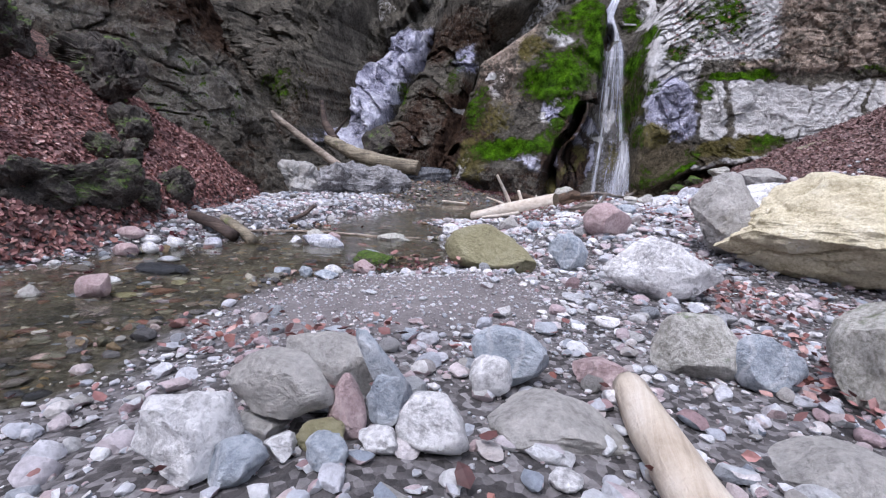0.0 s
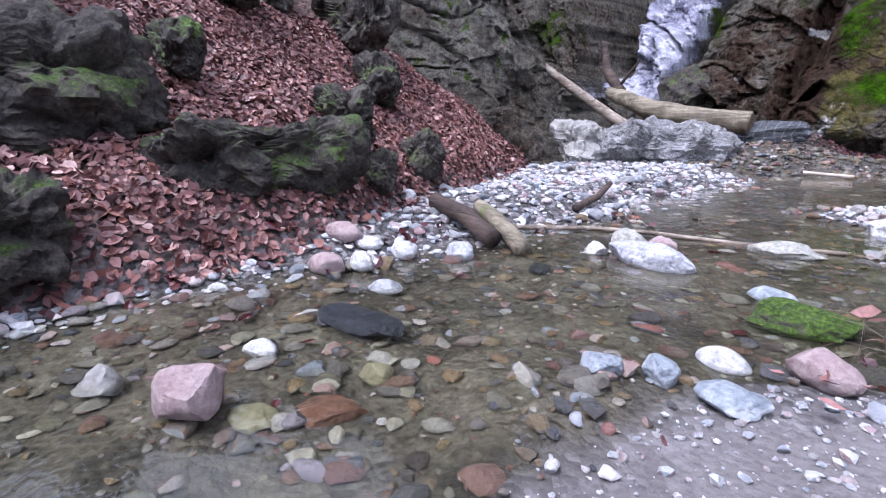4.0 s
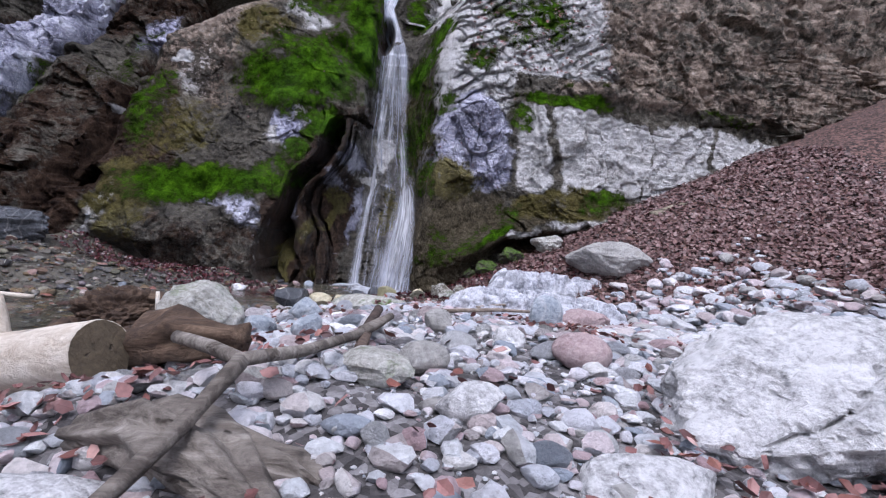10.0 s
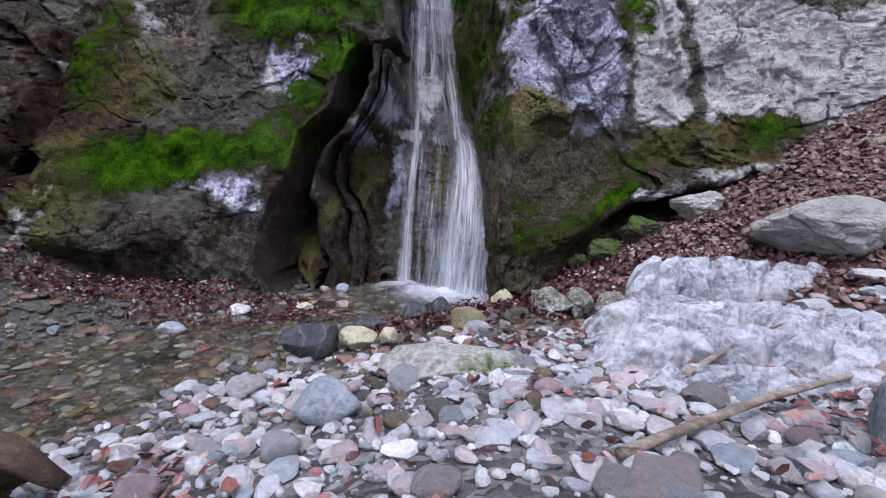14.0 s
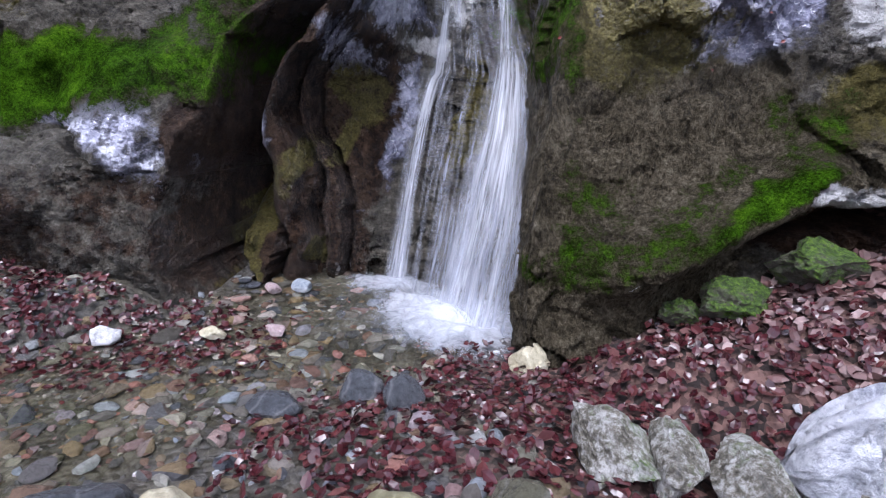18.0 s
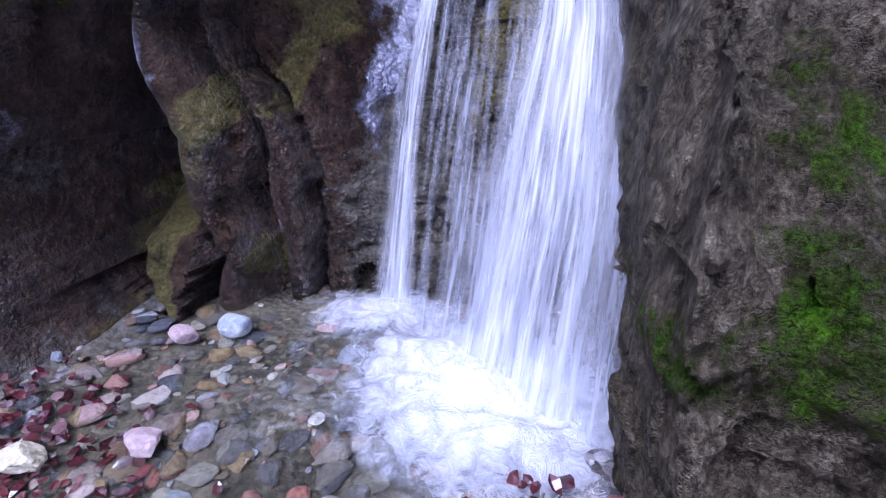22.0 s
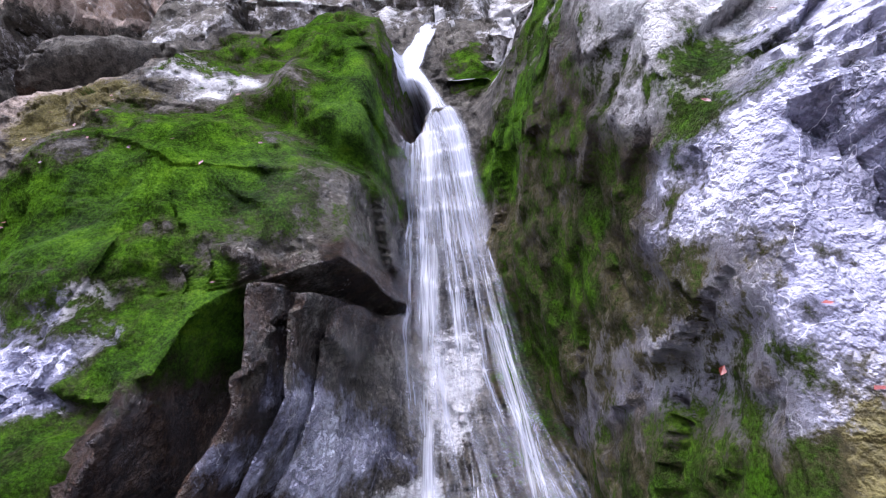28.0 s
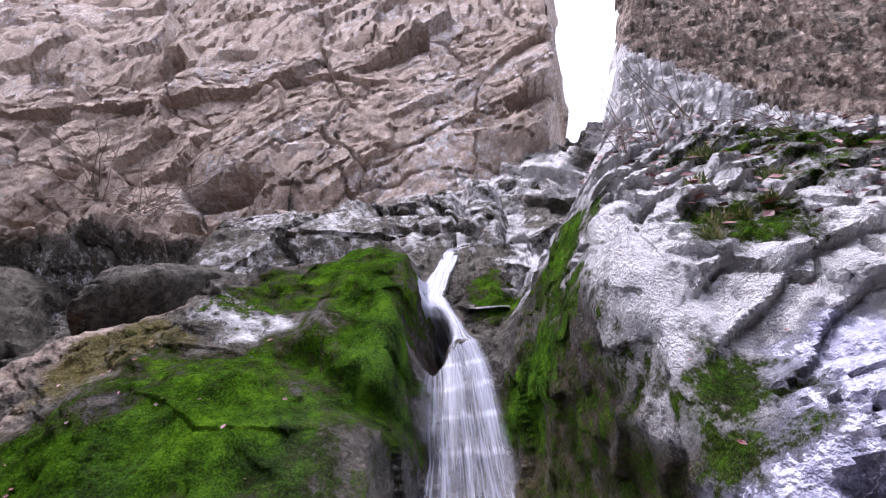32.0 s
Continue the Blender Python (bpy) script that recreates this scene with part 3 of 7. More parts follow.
    # blue-grey rock; its patches on the wet face paint the sky's reflection
    blue = np.maximum.reduce([
        1.1 * blob(u, v, 1.3, 2.25, 0.5, 0.66, -8, 0.3), 1.3 * blob(u, v, -1.22, 2.12, 0.13, 0.45, -4, S), 1.3 * blob(u, v, -1.36, 2.3, 0.18, 0.12, 40, S), 0.68 * blob(u, v, -1.45, 0.95, 0.22, 0.3, 20, S), 1.1 * blob(u, v, -1.0, 2.25, 0.08, 0.12, 20, S),
        blob(u, v, -1.9, 1.0, 0.3, 0.05, 0, S), 0.62 * blob(u, v, -0.5, 1.42, 0.16, 0.2, -20, S), 0.66 * blob(u, v, -0.24, 1.05, 0.1, 0.4, 0, S), 0.66 * blob(u, v, -0.34, 1.85, 0.12, 0.24, 0, S), 0.7 * blob(u, v, -0.99, 0.98, 0.05, 0.16, 0, S), 0.6 * blob(u, v, -0.3, 0.45, 0.14, 0.03, 0, S), 0.6 * blob(u, v, 0.72, 2.0, 0.1, 0.6, -10, S), 0.6 * blob(u, v, 1.2, 0.72, 0.06, 0.1, 0, S), 1.2 * (1 - sstep(0.8, 1.15, np.abs(u - veil_line(v)[0]) / veil_line(v)[1])) * sstep(0.9, 1.2, v) * (1 - sstep(4.8, 5.4, v)), blob(u, v, -3.95, 3.7, 0.35, 0.5, 0, S) * 0.9,
    ]) + 0.16 * n
    # dark wet rock, with shade painted into the hollow and the clefts
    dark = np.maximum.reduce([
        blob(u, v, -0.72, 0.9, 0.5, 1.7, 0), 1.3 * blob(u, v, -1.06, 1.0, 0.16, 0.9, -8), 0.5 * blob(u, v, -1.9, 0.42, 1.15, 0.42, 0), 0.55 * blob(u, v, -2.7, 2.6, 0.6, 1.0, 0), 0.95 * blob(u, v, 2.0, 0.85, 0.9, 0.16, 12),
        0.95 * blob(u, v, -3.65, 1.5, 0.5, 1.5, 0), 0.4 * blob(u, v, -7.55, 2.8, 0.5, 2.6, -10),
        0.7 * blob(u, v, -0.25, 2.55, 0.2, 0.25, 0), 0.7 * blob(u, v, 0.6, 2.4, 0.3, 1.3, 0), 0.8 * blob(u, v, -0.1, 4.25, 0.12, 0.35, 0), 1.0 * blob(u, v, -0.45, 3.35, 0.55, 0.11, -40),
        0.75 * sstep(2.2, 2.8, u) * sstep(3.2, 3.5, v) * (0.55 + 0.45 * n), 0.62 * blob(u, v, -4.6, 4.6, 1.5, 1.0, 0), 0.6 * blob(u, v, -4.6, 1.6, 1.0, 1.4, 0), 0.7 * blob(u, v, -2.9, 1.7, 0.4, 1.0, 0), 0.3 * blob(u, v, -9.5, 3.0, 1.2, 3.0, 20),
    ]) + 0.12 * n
    ochre = np.maximum.reduce([1.15 * blob(u, v, -1.04, 0.25, 0.12, 0.3, 0), 1.0 * blob(u, v, -0.62, 0.12, 0.06, 0.14, 0), 0.75 * blob(u, v, -0.8, 0.72, 0.12, 0.24, 0), 0.75 * blob(u, v, -0.6, 0.92, 0.08, 0.14, 0), 0.68 * blob(u, v, -0.5, 1.2, 0.13, 0.24, 10), 0.75 * blob(u, v, -2.85, 0.9, 0.35, 0.5, 20),
                               0.7 * sstep(1.5, 1.9, u) * (1 - sstep(4.5, 5.5, u)) * blob(u, v, 2.6, 1.5, 1.2, 0.25, 8), 0.65 * blob(u, v, 0.3, 1.2, 0.16, 0.5, 0), 0.8 * blob(u, v, 0.58, 2.5, 0.25, 0.9, 0, S), 0.8 * blob(u, v, 1.0, 1.75, 0.4, 0.3, 0, S), 0.75 * blob(u, v, -1.95, 3.7, 0.45, 0.4, 20, S), 0.6 * blob(u, v, -2.6, 1.9, 0.5, 0.5, 0, S)]) + 0.12 * n
    fuzz = np.maximum.reduce([sstep(0.62, 0.75, x) * (1 - sstep(1.5, 2.0, u)) * (1 - sstep(1.5, 1.8, v)), 0.9 * blob(u, v, 2.0, 1.25, 0.6, 0.2, 12)]) + 0.1 * n
    tan = np.maximum.reduce([0.5 * blob(u, v, -2.3, 2.9, 0.9, 0.8, 0, 0.6), 0.75 * blob(u, v, -2.4, 3.9, 0.9, 0.5, 30, S), 0.6 * sstep(2.2, 2.6, u) * sstep(3.0, 3.3, v)]) * 0.85 + 0.16 * n
    wet = np.maximum.reduce([blob(u, v, -0.2, 1.5, 0.85, 2.6, 0), 0.75 * blob(u, v, 1.35, 2.4, 0.6, 0.9, 0), 0.9 * blob(u, v, -1.9, 0.45, 1.1, 0.5, 0), 0.9 * (1 - sstep(0.8, 1.2, np.abs(u - veil_line(v)[0]) / veil_line(v)[1])),
                             0.7 * blob(u, v, -1.3, 2.0, 0.3, 1.4, 0), 0.6 * blob(u, v, 0.6, 2.6, 0.4, 1.6, 0)])
    return {"moss": moss, "pale": pale, "blue": blue, "dark": dark, "ochre": ochre, "wet": wet, "tan": tan, "fuzz": fuzz}


def lines(*spans):
    out = []
    for a, b, step in spans:
        out += list(np.arange(a, b - step * 0.5, step))
    out.append(spans[-1][1])
    return np.array(out)


def wall_piece(name, xs, zs, label):
    X, Z = np.meshgrid(xs, zs, indexing="ij")
    if name == "wall_chute":
        X = chute_columns(zs)
        Z = np.broadcast_to(zs, X.shape)
    if name == "wall_right":
        # high up the wall draws back to the right and leaves a gap of sky
        start = curve(Z, [4.6, 6, 8, 14, 26], [xs[0], 1.66, 2.36, 4.3, 7.5]) + 0.1 * fbm(Z * 1.3, 6.0) * sstep(4.6, 6, Z)
        X = start + (X - xs[0]) * (xs[-1] - start) / (xs[-1] - xs[0])
    Y = wall_depth(X, Z)
    masks = wall_masks(X, Y, Z)
    slope = np.zeros_like(X)
    if name == "wall_chute":
        # where the face runs into depth its relief stands out sideways; not at the seams
        steep = np.abs(np.gradient(Y, axis=0) / np.gradient(X, axis=0))
        steep = np.max([np.roll(steep, k, 0) for k in range(-8, 9, 2)], axis=0)
        slope = sstep(0.35, 1.0, steep) * sstep(xs[0], xs[0] + 0.08, X) * (1 - sstep(xs[-1] - 0.08, xs[-1], X))
    soft = np.clip(1.6 * masks["moss"] - 0.3, 0, 1)
    cushion = 0.05 * (fbm(X * 4.5 + Y, Z * 4.5, 3.0, 4, 0.6)) * soft * (1 - slope)
    seam = 0.9 * np.exp(-((X - 0.88) / 0.13) ** 4) * sstep(1.15, 1.4, Z) * (1 - sstep(3.6, 4.2, Z))
    Y = Y + wall_detail(X, Y, Z) * (1 - slope) * (1 - seam) * (1 - 0.72 * soft) + cushion
    if name == "wall_chute":
        side = sstep(0.2, 0.35, X)
        X = X + slope * (0.035 * facets(Y * 2.2 + Z * 0.8, Z * 1.4 - Y * 0.8, 4.0) + 0.03 * fbm(Y * 2.5, Z * 2.5, 2.0, 4, 0.55) + side * (0.02 * facets(Y * 6 + Z * 2, Z * 5 - Y * 2, 7.0) + 0.012 * fbm(Y * 14, Z * 14, 3.0, 3, 0.6)))
    ob = sheet(name, X, Y, Z, CLIFF, masks)
    ob.data.set_sharp_from_angle(angle=radians(38))
    return tagged(ob, label, "rock wall", kind="structure")


Z_FINE = lines((-0.5, 3.6, 0.014), (3.6, 5.0, 0.02), (5.0, 7.2, 0.05))
wall_piece("wall_gully", lines((-16, -9, 0.10), (-9, -3.3, 0.03)), lines((-0.5, 5, 0.03), (5, 20, 0.14)), "grey limestone crag and gully with a pale washed slope")
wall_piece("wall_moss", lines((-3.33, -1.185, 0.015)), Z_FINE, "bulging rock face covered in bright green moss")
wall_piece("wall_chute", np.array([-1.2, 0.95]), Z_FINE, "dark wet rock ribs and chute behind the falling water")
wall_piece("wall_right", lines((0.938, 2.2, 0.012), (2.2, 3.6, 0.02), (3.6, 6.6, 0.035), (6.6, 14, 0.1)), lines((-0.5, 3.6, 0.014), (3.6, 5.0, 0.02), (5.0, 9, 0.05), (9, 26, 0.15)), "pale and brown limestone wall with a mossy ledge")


def upper_wall():
    U, Z = np.meshgrid(np.concatenate([np.linspace(0, 0.35, 60)[:-1], np.linspace(0.35, 1, 270)]), lines((4.2, 16, 0.06), (16, 38, 0.2)), indexing="ij")
    # the cliff ends at a gap of sky
    rim = curve(Z, [4, 8, 10.2, 10.9, 13.7, 26], [0.9, 1.2, 1.9, 2.5, 3.15, 5.0]) + 0.12 * fbm(Z * 0.9, 2.0)
    X = -22 + (rim + 22) * U
    foot = curve(X, [-22, -9.6, -5.4, -2.7, 0.44, 3.6], [11.4, 10.2, 9.0, 8.35, 8.45, 8.6])
    over = Z - foot
    base = curve(over, [-6, -2.2, -1.2, -0.1, 0.15, 0.6, 2, 5, 9, 20], [2.6, 3.0, 3.5, 4.4, 5.6, 5.3, 4.9, 4.9, 5.2, 6.5])
    base = base + 2.6 * sstep(3.0, 4.6, -X) * (1 - sstep(-1.5, 0.2, over))
    Y = base + 1.8 * sstep(0.975, 1.0, U) ** 2
    wx, wz = X + 0.3 * fbm(X * 0.5, Z * 0.5, 3.0, 3), Z + 0.3 * fbm(X * 0.5, Z * 0.5, 13.0, 3)
    c1, v1 = cells(wx * 0.28 + wz * 0.12, wz * 0.5 - wx * 0.2, 2.0)
    c2, v2 = cells(wx * 1.1 + wz * 0.3, wz * 1.9 - wx * 0.7, 7.0)
    Y = Y + 0.35 * fbm(X * 0.3, Z * 0.3, 5.0, 4) + 0.04 * fbm(X * 3, Z * 3, 9.0, 4, 0.7) + 0.25 * (1 - sstep(0, 0.03, c1)) + 0.10 * (1 - sstep(0, 0.05, c2)) * (v2 > 0.5)
    Y = Y + 0.42 * facets(wx * 0.42 + wz * 0.2, wz * 0.5 - wx * 0.25, 2.0) + 0.07 * facets(X * 0.9 + Z * 0.4, Z * 1.0 - X * 0.5, 6.0) + 0.03 * facets(X * 3.2 + Z, Z * 3.2 - X * 1.6, 8.0)
    s = (Z - 0.38 * X + 0.3 * fbm(X * 0.7, Z * 0.7, 1.0, 3)) * 1.6
    Y = Y + 0.05 * (s - np.floor(s) - 0.5) * sstep(0.4, 0.65, vnoise(X * 0.5, Z * 0.5, 8.0))
    c3, v3 = cells(X * 0.45 + 0.3 * fbm(X, Z, 5.0, 3), Z * 0.8 - X * 0.25 + 0.3 * fbm(X, Z, 6.0, 3), 12.0)
    Y = Y + 0.45 * (1 - sstep(0, 0.03, c3)) * (v3 > 0.45) + 0.05 * (1 - np.abs(2 * vnoise(X * 3 + Z, Z * 3 - X * 2, 4.0) - 1)) ** 5
    Y = Y + 1.2 * blob(X, Z, -5.0, 10.3, 0.9, 0.28, -12) + 0.9 * blob(X, Z, -3.2, 8.4, 0.12, 0.7, 20)
    n = fbm(X * 1.5, Z * 1.5, 2.0, 4)
    zero = np.zeros_like(X)
    tan = 1.1 * sstep(-0.6, 0.1, over) + 0.25 * n
    pale = 0.62 * sstep(-0.2, 0.4, over) + 0.35 * fbm(X * 0.6, Z * 0.6, 44.0, 3)
    ob = sheet("wall_upper", X, Y, Z, CLIFF, {"moss": 0.2 * n, "pale": pale * 0.45 + 0.4 * (1 - sstep(-0.7, 0.0, over)), "blue": zero, "dark": 0.35 * n, "ochre": 0.3 * fbm(X, Z, 6.0), "wet": zero, "tan": tan, "fuzz": zero})
    ob.data.set_sharp_from_angle(angle=radians(35))
    tagged(ob, "tan overhanging limestone cliff above the fall", "rock wall", kind="structure")


upper_wall()


def saddle():
    """The stepped rock behind the head of the fall, below the gap of sky."""
    X, Z = np.meshgrid(lines((0.1, 4.6, 0.05)), lines((4.6, 10.7, 0.05)), indexing="ij")
    top = curve(X, [0.1, 1.8, 2.65, 3.6, 4.6], [10.2, 10.6, 11.15, 11.55, 12.0]) + 0.12 * fbm(X * 1.5, 3.0)
    Z = 4.6 + (Z - 4.6) * (top - 4.6) / 6.1
    Y = curve(Z, [4.6, 6, 8, 9.2, 10.7], [2.1, 3.1, 4.3, 4.7, 5.3])
    s = (Z + 0.3 * X + 0.15 * fbm(X, Z, 3.0, 3)) * 2.6
    Y = Y + 0.22 * (s - np.floor(s)) * sstep(0.3, 0.6, vnoise(X * 0.7, Z * 0.9, 5.0)) + 0.3 * facets(X * 0.8, Z * 0.9, 3.0) + 0.12 * facets(X * 2.4 + Z, Z * 2.4 - X, 4.0) + 0.03 * fbm(X * 6, Z * 6, 1.0, 4)
    Y = Y + 0.5 * blob(X, Z, 1.75, 8.95, 0.3, 0.18, 0)
    n = fbm(X * 1.5, Z * 1.5, 2.0, 4)
    zero = np.zeros_like(X)
    ob = sheet("wall_saddle", X, Y, Z, CLIFF, {"moss": 0.25 * n, "pale": 0.45 + 0.4 * n, "blue": zero, "dark": 0.2 * n, "ochre": zero, "fuzz": zero, "wet": zero, "tan": 0.3 + 0.3 * n})
    tagged(ob, "stepped grey limestone ledges at the head of the fall", "rock wall", kind="structure")


saddle()


def crag_spur():
    """The grey fluted rock that stands out between the leaf bank and the gully."""
    Y, Z = np.meshgrid(lines((-6.8, -2.9, 0.022)), lines((-0.3, 3.2, 0.022), (3.2, 5.6, 0.05)), indexing="ij")
    X = curve(Z, [-0.3, 0.3, 0.65, 1.1, 1.55, 2.5, 5.6], [-5.5, -5.65, -5.85, -6.2, -6.45, -7.0, -8.5])
    X = X - 3.0 * sstep(-3.7, -2.8, Y + 0.12 * fbm(Z * 1.5, 3.0)) ** 1.3 - 1.1 * np.clip(-4.75 - Y, 0, 9) ** 1.3
    s = Y * 1.0 + 0.28 * Z + 0.2 * fbm(Y * 0.9, Z * 0.7, 5.0, 3)
    X = X + 0.34 * (ridge(s * 1.6, Z * 0.3, 4.0, 3, 0.55) - 0.5) + 0.12 * fbm(Y * 1.6, Z * 1.6, 2.0, 4, 0.6)
    X = X + 0.14 * facets(Y * 2.2 + Z * 0.8, Z * 1.8 - Y * 0.7, 2.0) + 0.05 * facets(Y * 6 + Z * 2, Z * 5 - Y * 2, 6.0) + 0.02 * fbm(Y * 12, Z * 12, 1.0, 3, 0.65)
    c, v = cells(Y * 1.3 + Z * 0.5 + 0.2 * fbm(Y * 2, Z * 2, 3.0, 3), Z * 1.0 - Y * 0.4, 5.0)
    X = X - 0.14 * (1 - sstep(0, 0.05, c)) * (v > 0.4)
    n = fbm(Y * 1.5, Z * 1.5, 2.0, 4)
    zero = np.zeros_like(X)
    ob = sheet("wall_spur", X, Y, Z, CLIFF, {"moss": 0.32 * n + 0.14, "pale": 0.12 + 0.35 * n, "blue": zero, "dark": 0.36 - 0.35 * n + 0.3 * sstep(1.8, 2.8, Z), "ochre": 0.3 * n, "wet": zero, "tan": 0.1 + 0.3 * n, "fuzz": zero}, flip=True)
    ob.data.set_sharp_from_angle(angle=radians(36))
    tagged(ob, "grey fluted limestone spur between the leaf bank and the gully", "rock wall", kind="structure")


crag_spur()


def shade_wall(name, along, at, label):
    """An added wall out of view, which shades the gorge from the low sky."""
    P, Z = np.meshgrid(np.linspace(along[0], along[1], 90), np.linspace(-1.0, 8.0, 60), indexing="ij")
    Q = at + np.sign(at) * (0.35 * Z + 1.2 * fbm(P * 0.25, Z * 0.25, 3.0, 4) + 0.8 * facets(P * 0.4, Z * 0.4, 2.0))
    n = fbm(P, Z, 2.0, 4)
    zero = np.zeros_like(P)
    X, Y = (P, Q) if name == "shade_wall_back" else (Q, P)
    ob = sheet(name, X, Y, Z, CLIFF, {"moss": 0.3 * n, "pale": 0.3 + 0.3 * n, "blue": zero, "dark": 0.3 * n, "ochre": zero, "fuzz": zero, "wet": zero, "tan": 0.3 * n})
    tagged(ob, label, "rock wall", kind="structure")


shade_wall("shade_wall_back", (-16, 13), -21.0, "added out-of-view rock wall shading the gorge from downstream")
shade_wall("shade_wall_side", (-22, 2), 9.5, "added out-of-view rock wall shading the gorge beside the gravel bar")

# ---- the ground ----
def shore_left(y):
    return curve(y, [-40, -14, -9.8, -9, -8, -7, -6, -5, -3.6, -2.6, -1.6, -0.7, 0.2], [-5.2, -4.4, -4.1, -4.1, -3.75, -3.7, -3.65, -3.5, -3.5, -3.3, -2.3, -1.15, -0.9])


def shore_right(y):
    return curve(y, [-40, -14, -10.4, -9.4, -8.7, -8.2, -7.9, -7.3, -6.6, -5.6, -5.2, -4.4, -3.5, -2.7, -2.0, -1.2, -0.7, 0.2], [-3.2, -2.5, -2.2, -2.35, -2.2, -1.75, -1.5, -1.5, -1.9, -1.85, -2.5, -2.1, -1.75, -1.3, -0.9, -0.25, 0.35, 0.7])


def leaf_foot(y):
    return curve(y, [-40, -12, -9.6, -8.6, -7.3, -6, -4.7, -3.9, -3.2, -2.5, -1], [-6, -4.6, -4.2, -4.25, -4.75, -5.15, -5.6, -6.3, -7.6, -9, -11])


def water_level(y):
    return curve(y, [-40, -12, -5, -3, -2.0, -1.0, -0.5], [-0.5, -0.16, -0.12, -0.06, -0.02, 0.0, 0.02])


def ground_height(x, y):
    wig = 0.16 * fbm(x * 1.1, y * 1.1, 1.5, 3)
    w = water_level(y)
    inside = np.minimum(x - shore_left(y), shore_right(y) - x) + wig
    bed = -0.02 - 0.06 * sstep(0, 0.5, inside) + 0.04 * fbm(x * 2.3, y * 2.3, 0.0, 3)
    out_l = np.clip(shore_left(y) - x - wig, 0, 99)
    out_r = np.clip(x - shore_right(y) - wig, 0, 99)
    bar = curve(y, [-40, -12, -10.5, -8, -7, -5.6, -4.4, -3.2, -2.4, -1.8, -1.0], [0.2, 0.22, 0.2, 0.14, 0.3, 0.54, 0.56, 0.4, 0.3, 0.24, 0.2])
    right = bar * sstep(0, curve(y, [-40, -8, -6.5, -5, -3.5, -2.5, -1.5], [1.5, 1.5, 2.0, 2.9, 2.6, 1.7, 1.2]), out_r)
    right = right + 0.48 * np.clip(x - curve(y, [-40, -9, -6, -4, -2.5, -1.6, -1, 0], [3.4, 2.6, 3.0, 3.2, 2.7, 1.7, 1.0, 0.7]), 0, 99) ** 1.02
    foot = np.clip(leaf_foot(y) - x, 0, 99)
    left = 0.14 * sstep(0, 0.5, out_l) + 0.10 * sstep(0, 0.3, foot) + 0.62 * foot + 0.16 * sstep(0.2, 1.0, foot) * fbm(x * 0.9, y * 0.9, 12.0, 4)
    back = 0.16 * np.clip(y + 2.6, 0, 9) * sstep(2.6, 3.4, -x)
    h = w + np.where(inside > 0, bed, 0) + np.where(out_r > 0, right, 0) + np.where(out_l > 0, left + back, 0)
    return h + 0.025 * fbm(x * 1.6, y * 1.6, 4.0, 4)


def ground_material():
    k = Net("gravel_ground")
    n, f = k.noise(2.0, 6), k.noise(40, 5, 0.7)
    peb = k.n.new("ShaderNodeTexVoronoi")
    peb.inputs["Scale"].default_value = 34.0
    k.l.new(k.co, peb.inputs["Vector"])
    tone = k.n.new("ShaderNodeSeparateColor")
    k.l.new(peb.outputs["Color"], tone.inputs[0])
    grit = k.ramp(k.mix(0.4, k.mix(0.5, n, f), tone.outputs[0]), [(0.28, (0.018, 0.016, 0.016)), (0.45, (0.07, 0.064, 0.064)), (0.62, (0.17, 0.16, 0.162)), (0.85, (0.42, 0.41, 0.42))])
    bed = k.ramp(k.mix(0.4, k.noise(3.0, 7, 0.7), k.noise(26, 6, 0.75)), [(0.36, (0.008, 0.007, 0.004)), (0.46, (0.036, 0.031, 0.019)), (0.56, (0.088, 0.077, 0.05)), (0.7, (0.22, 0.2, 0.15))])
    litter = k.ramp(k.mix(0.6, f, tone.outputs[1]), [(0.3, (0.015, 0.008, 0.006)), (0.5, (0.07, 0.036, 0.028)), (0.7, (0.17, 0.095, 0.078))])
    silt = k.ramp(k.mix(0.5, n, f), [(0.3, (0.09, 0.08, 0.08)), (0.7, (0.24, 0.22, 0.22))])
    col = k.mix(k.attr("silt"), grit, silt)
    col = k.mix(k.attr("litter"), col, litter)
    wet = k.attr("wet")
    col = k.mix(wet, col, bed)
    h = k.math("ADD", f, k.math("MULTIPLY", peb.outputs["Distance"], -0.8))
    return k.done(col, k.math("MULTIPLY_ADD", wet, -0.5, 0.85), k.bump(h, 0.8, 0.02))


GROUND = ground_material()
xs = lines((-60, -13, 2.0), (-13, -6, 0.10), (-6, 3.4, 0.045), (3.4, 8, 0.12), (8, 60, 2.0))
ys = lines((-90, -14, 2.0), (-14, 1.2, 0.045), (1.2, 3.2, 0.2))
GX, GY = np.meshgrid(xs, ys, indexing="ij")
GZ = ground_height(GX, GY)
in_water = sstep(-0.12, 0.1, np.minimum(GX - shore_left(GY), shore_right(GY) - GX) + 0.16 * fbm(GX * 1.1, GY * 1.1, 1.5, 3))
pool_wet = np.maximum(blob(GX, GY, -1.0, -1.2, 2.4, 1.4, -20), sstep(-3.6, -2.8, GY) * (GX < -1.5)) * (1 - sstep(0.2, 0.8, GX))
litter = np.maximum(np.maximum(sstep(-0.1, 0.3, leaf_foot(GY) - GX), blob(GX, GY, 1.15, -1.25, 1.2, 0.6, -10)), sstep(0.0, 0.5, GX - curve(GY, [-6, -3, -2, -1, -0.3], [4.6, 3.7, 2.2, 1.15, 0.9])) * sstep(-6, -4.5, GY))
ground = sheet("ground", GX, GY, GZ, GROUND, {"wet": np.maximum(in_water, 0.8 * pool_wet), "litter": litter, "silt": blob(GX, GY, -1.35, -9.2, 1.0, 0.8, 30)})
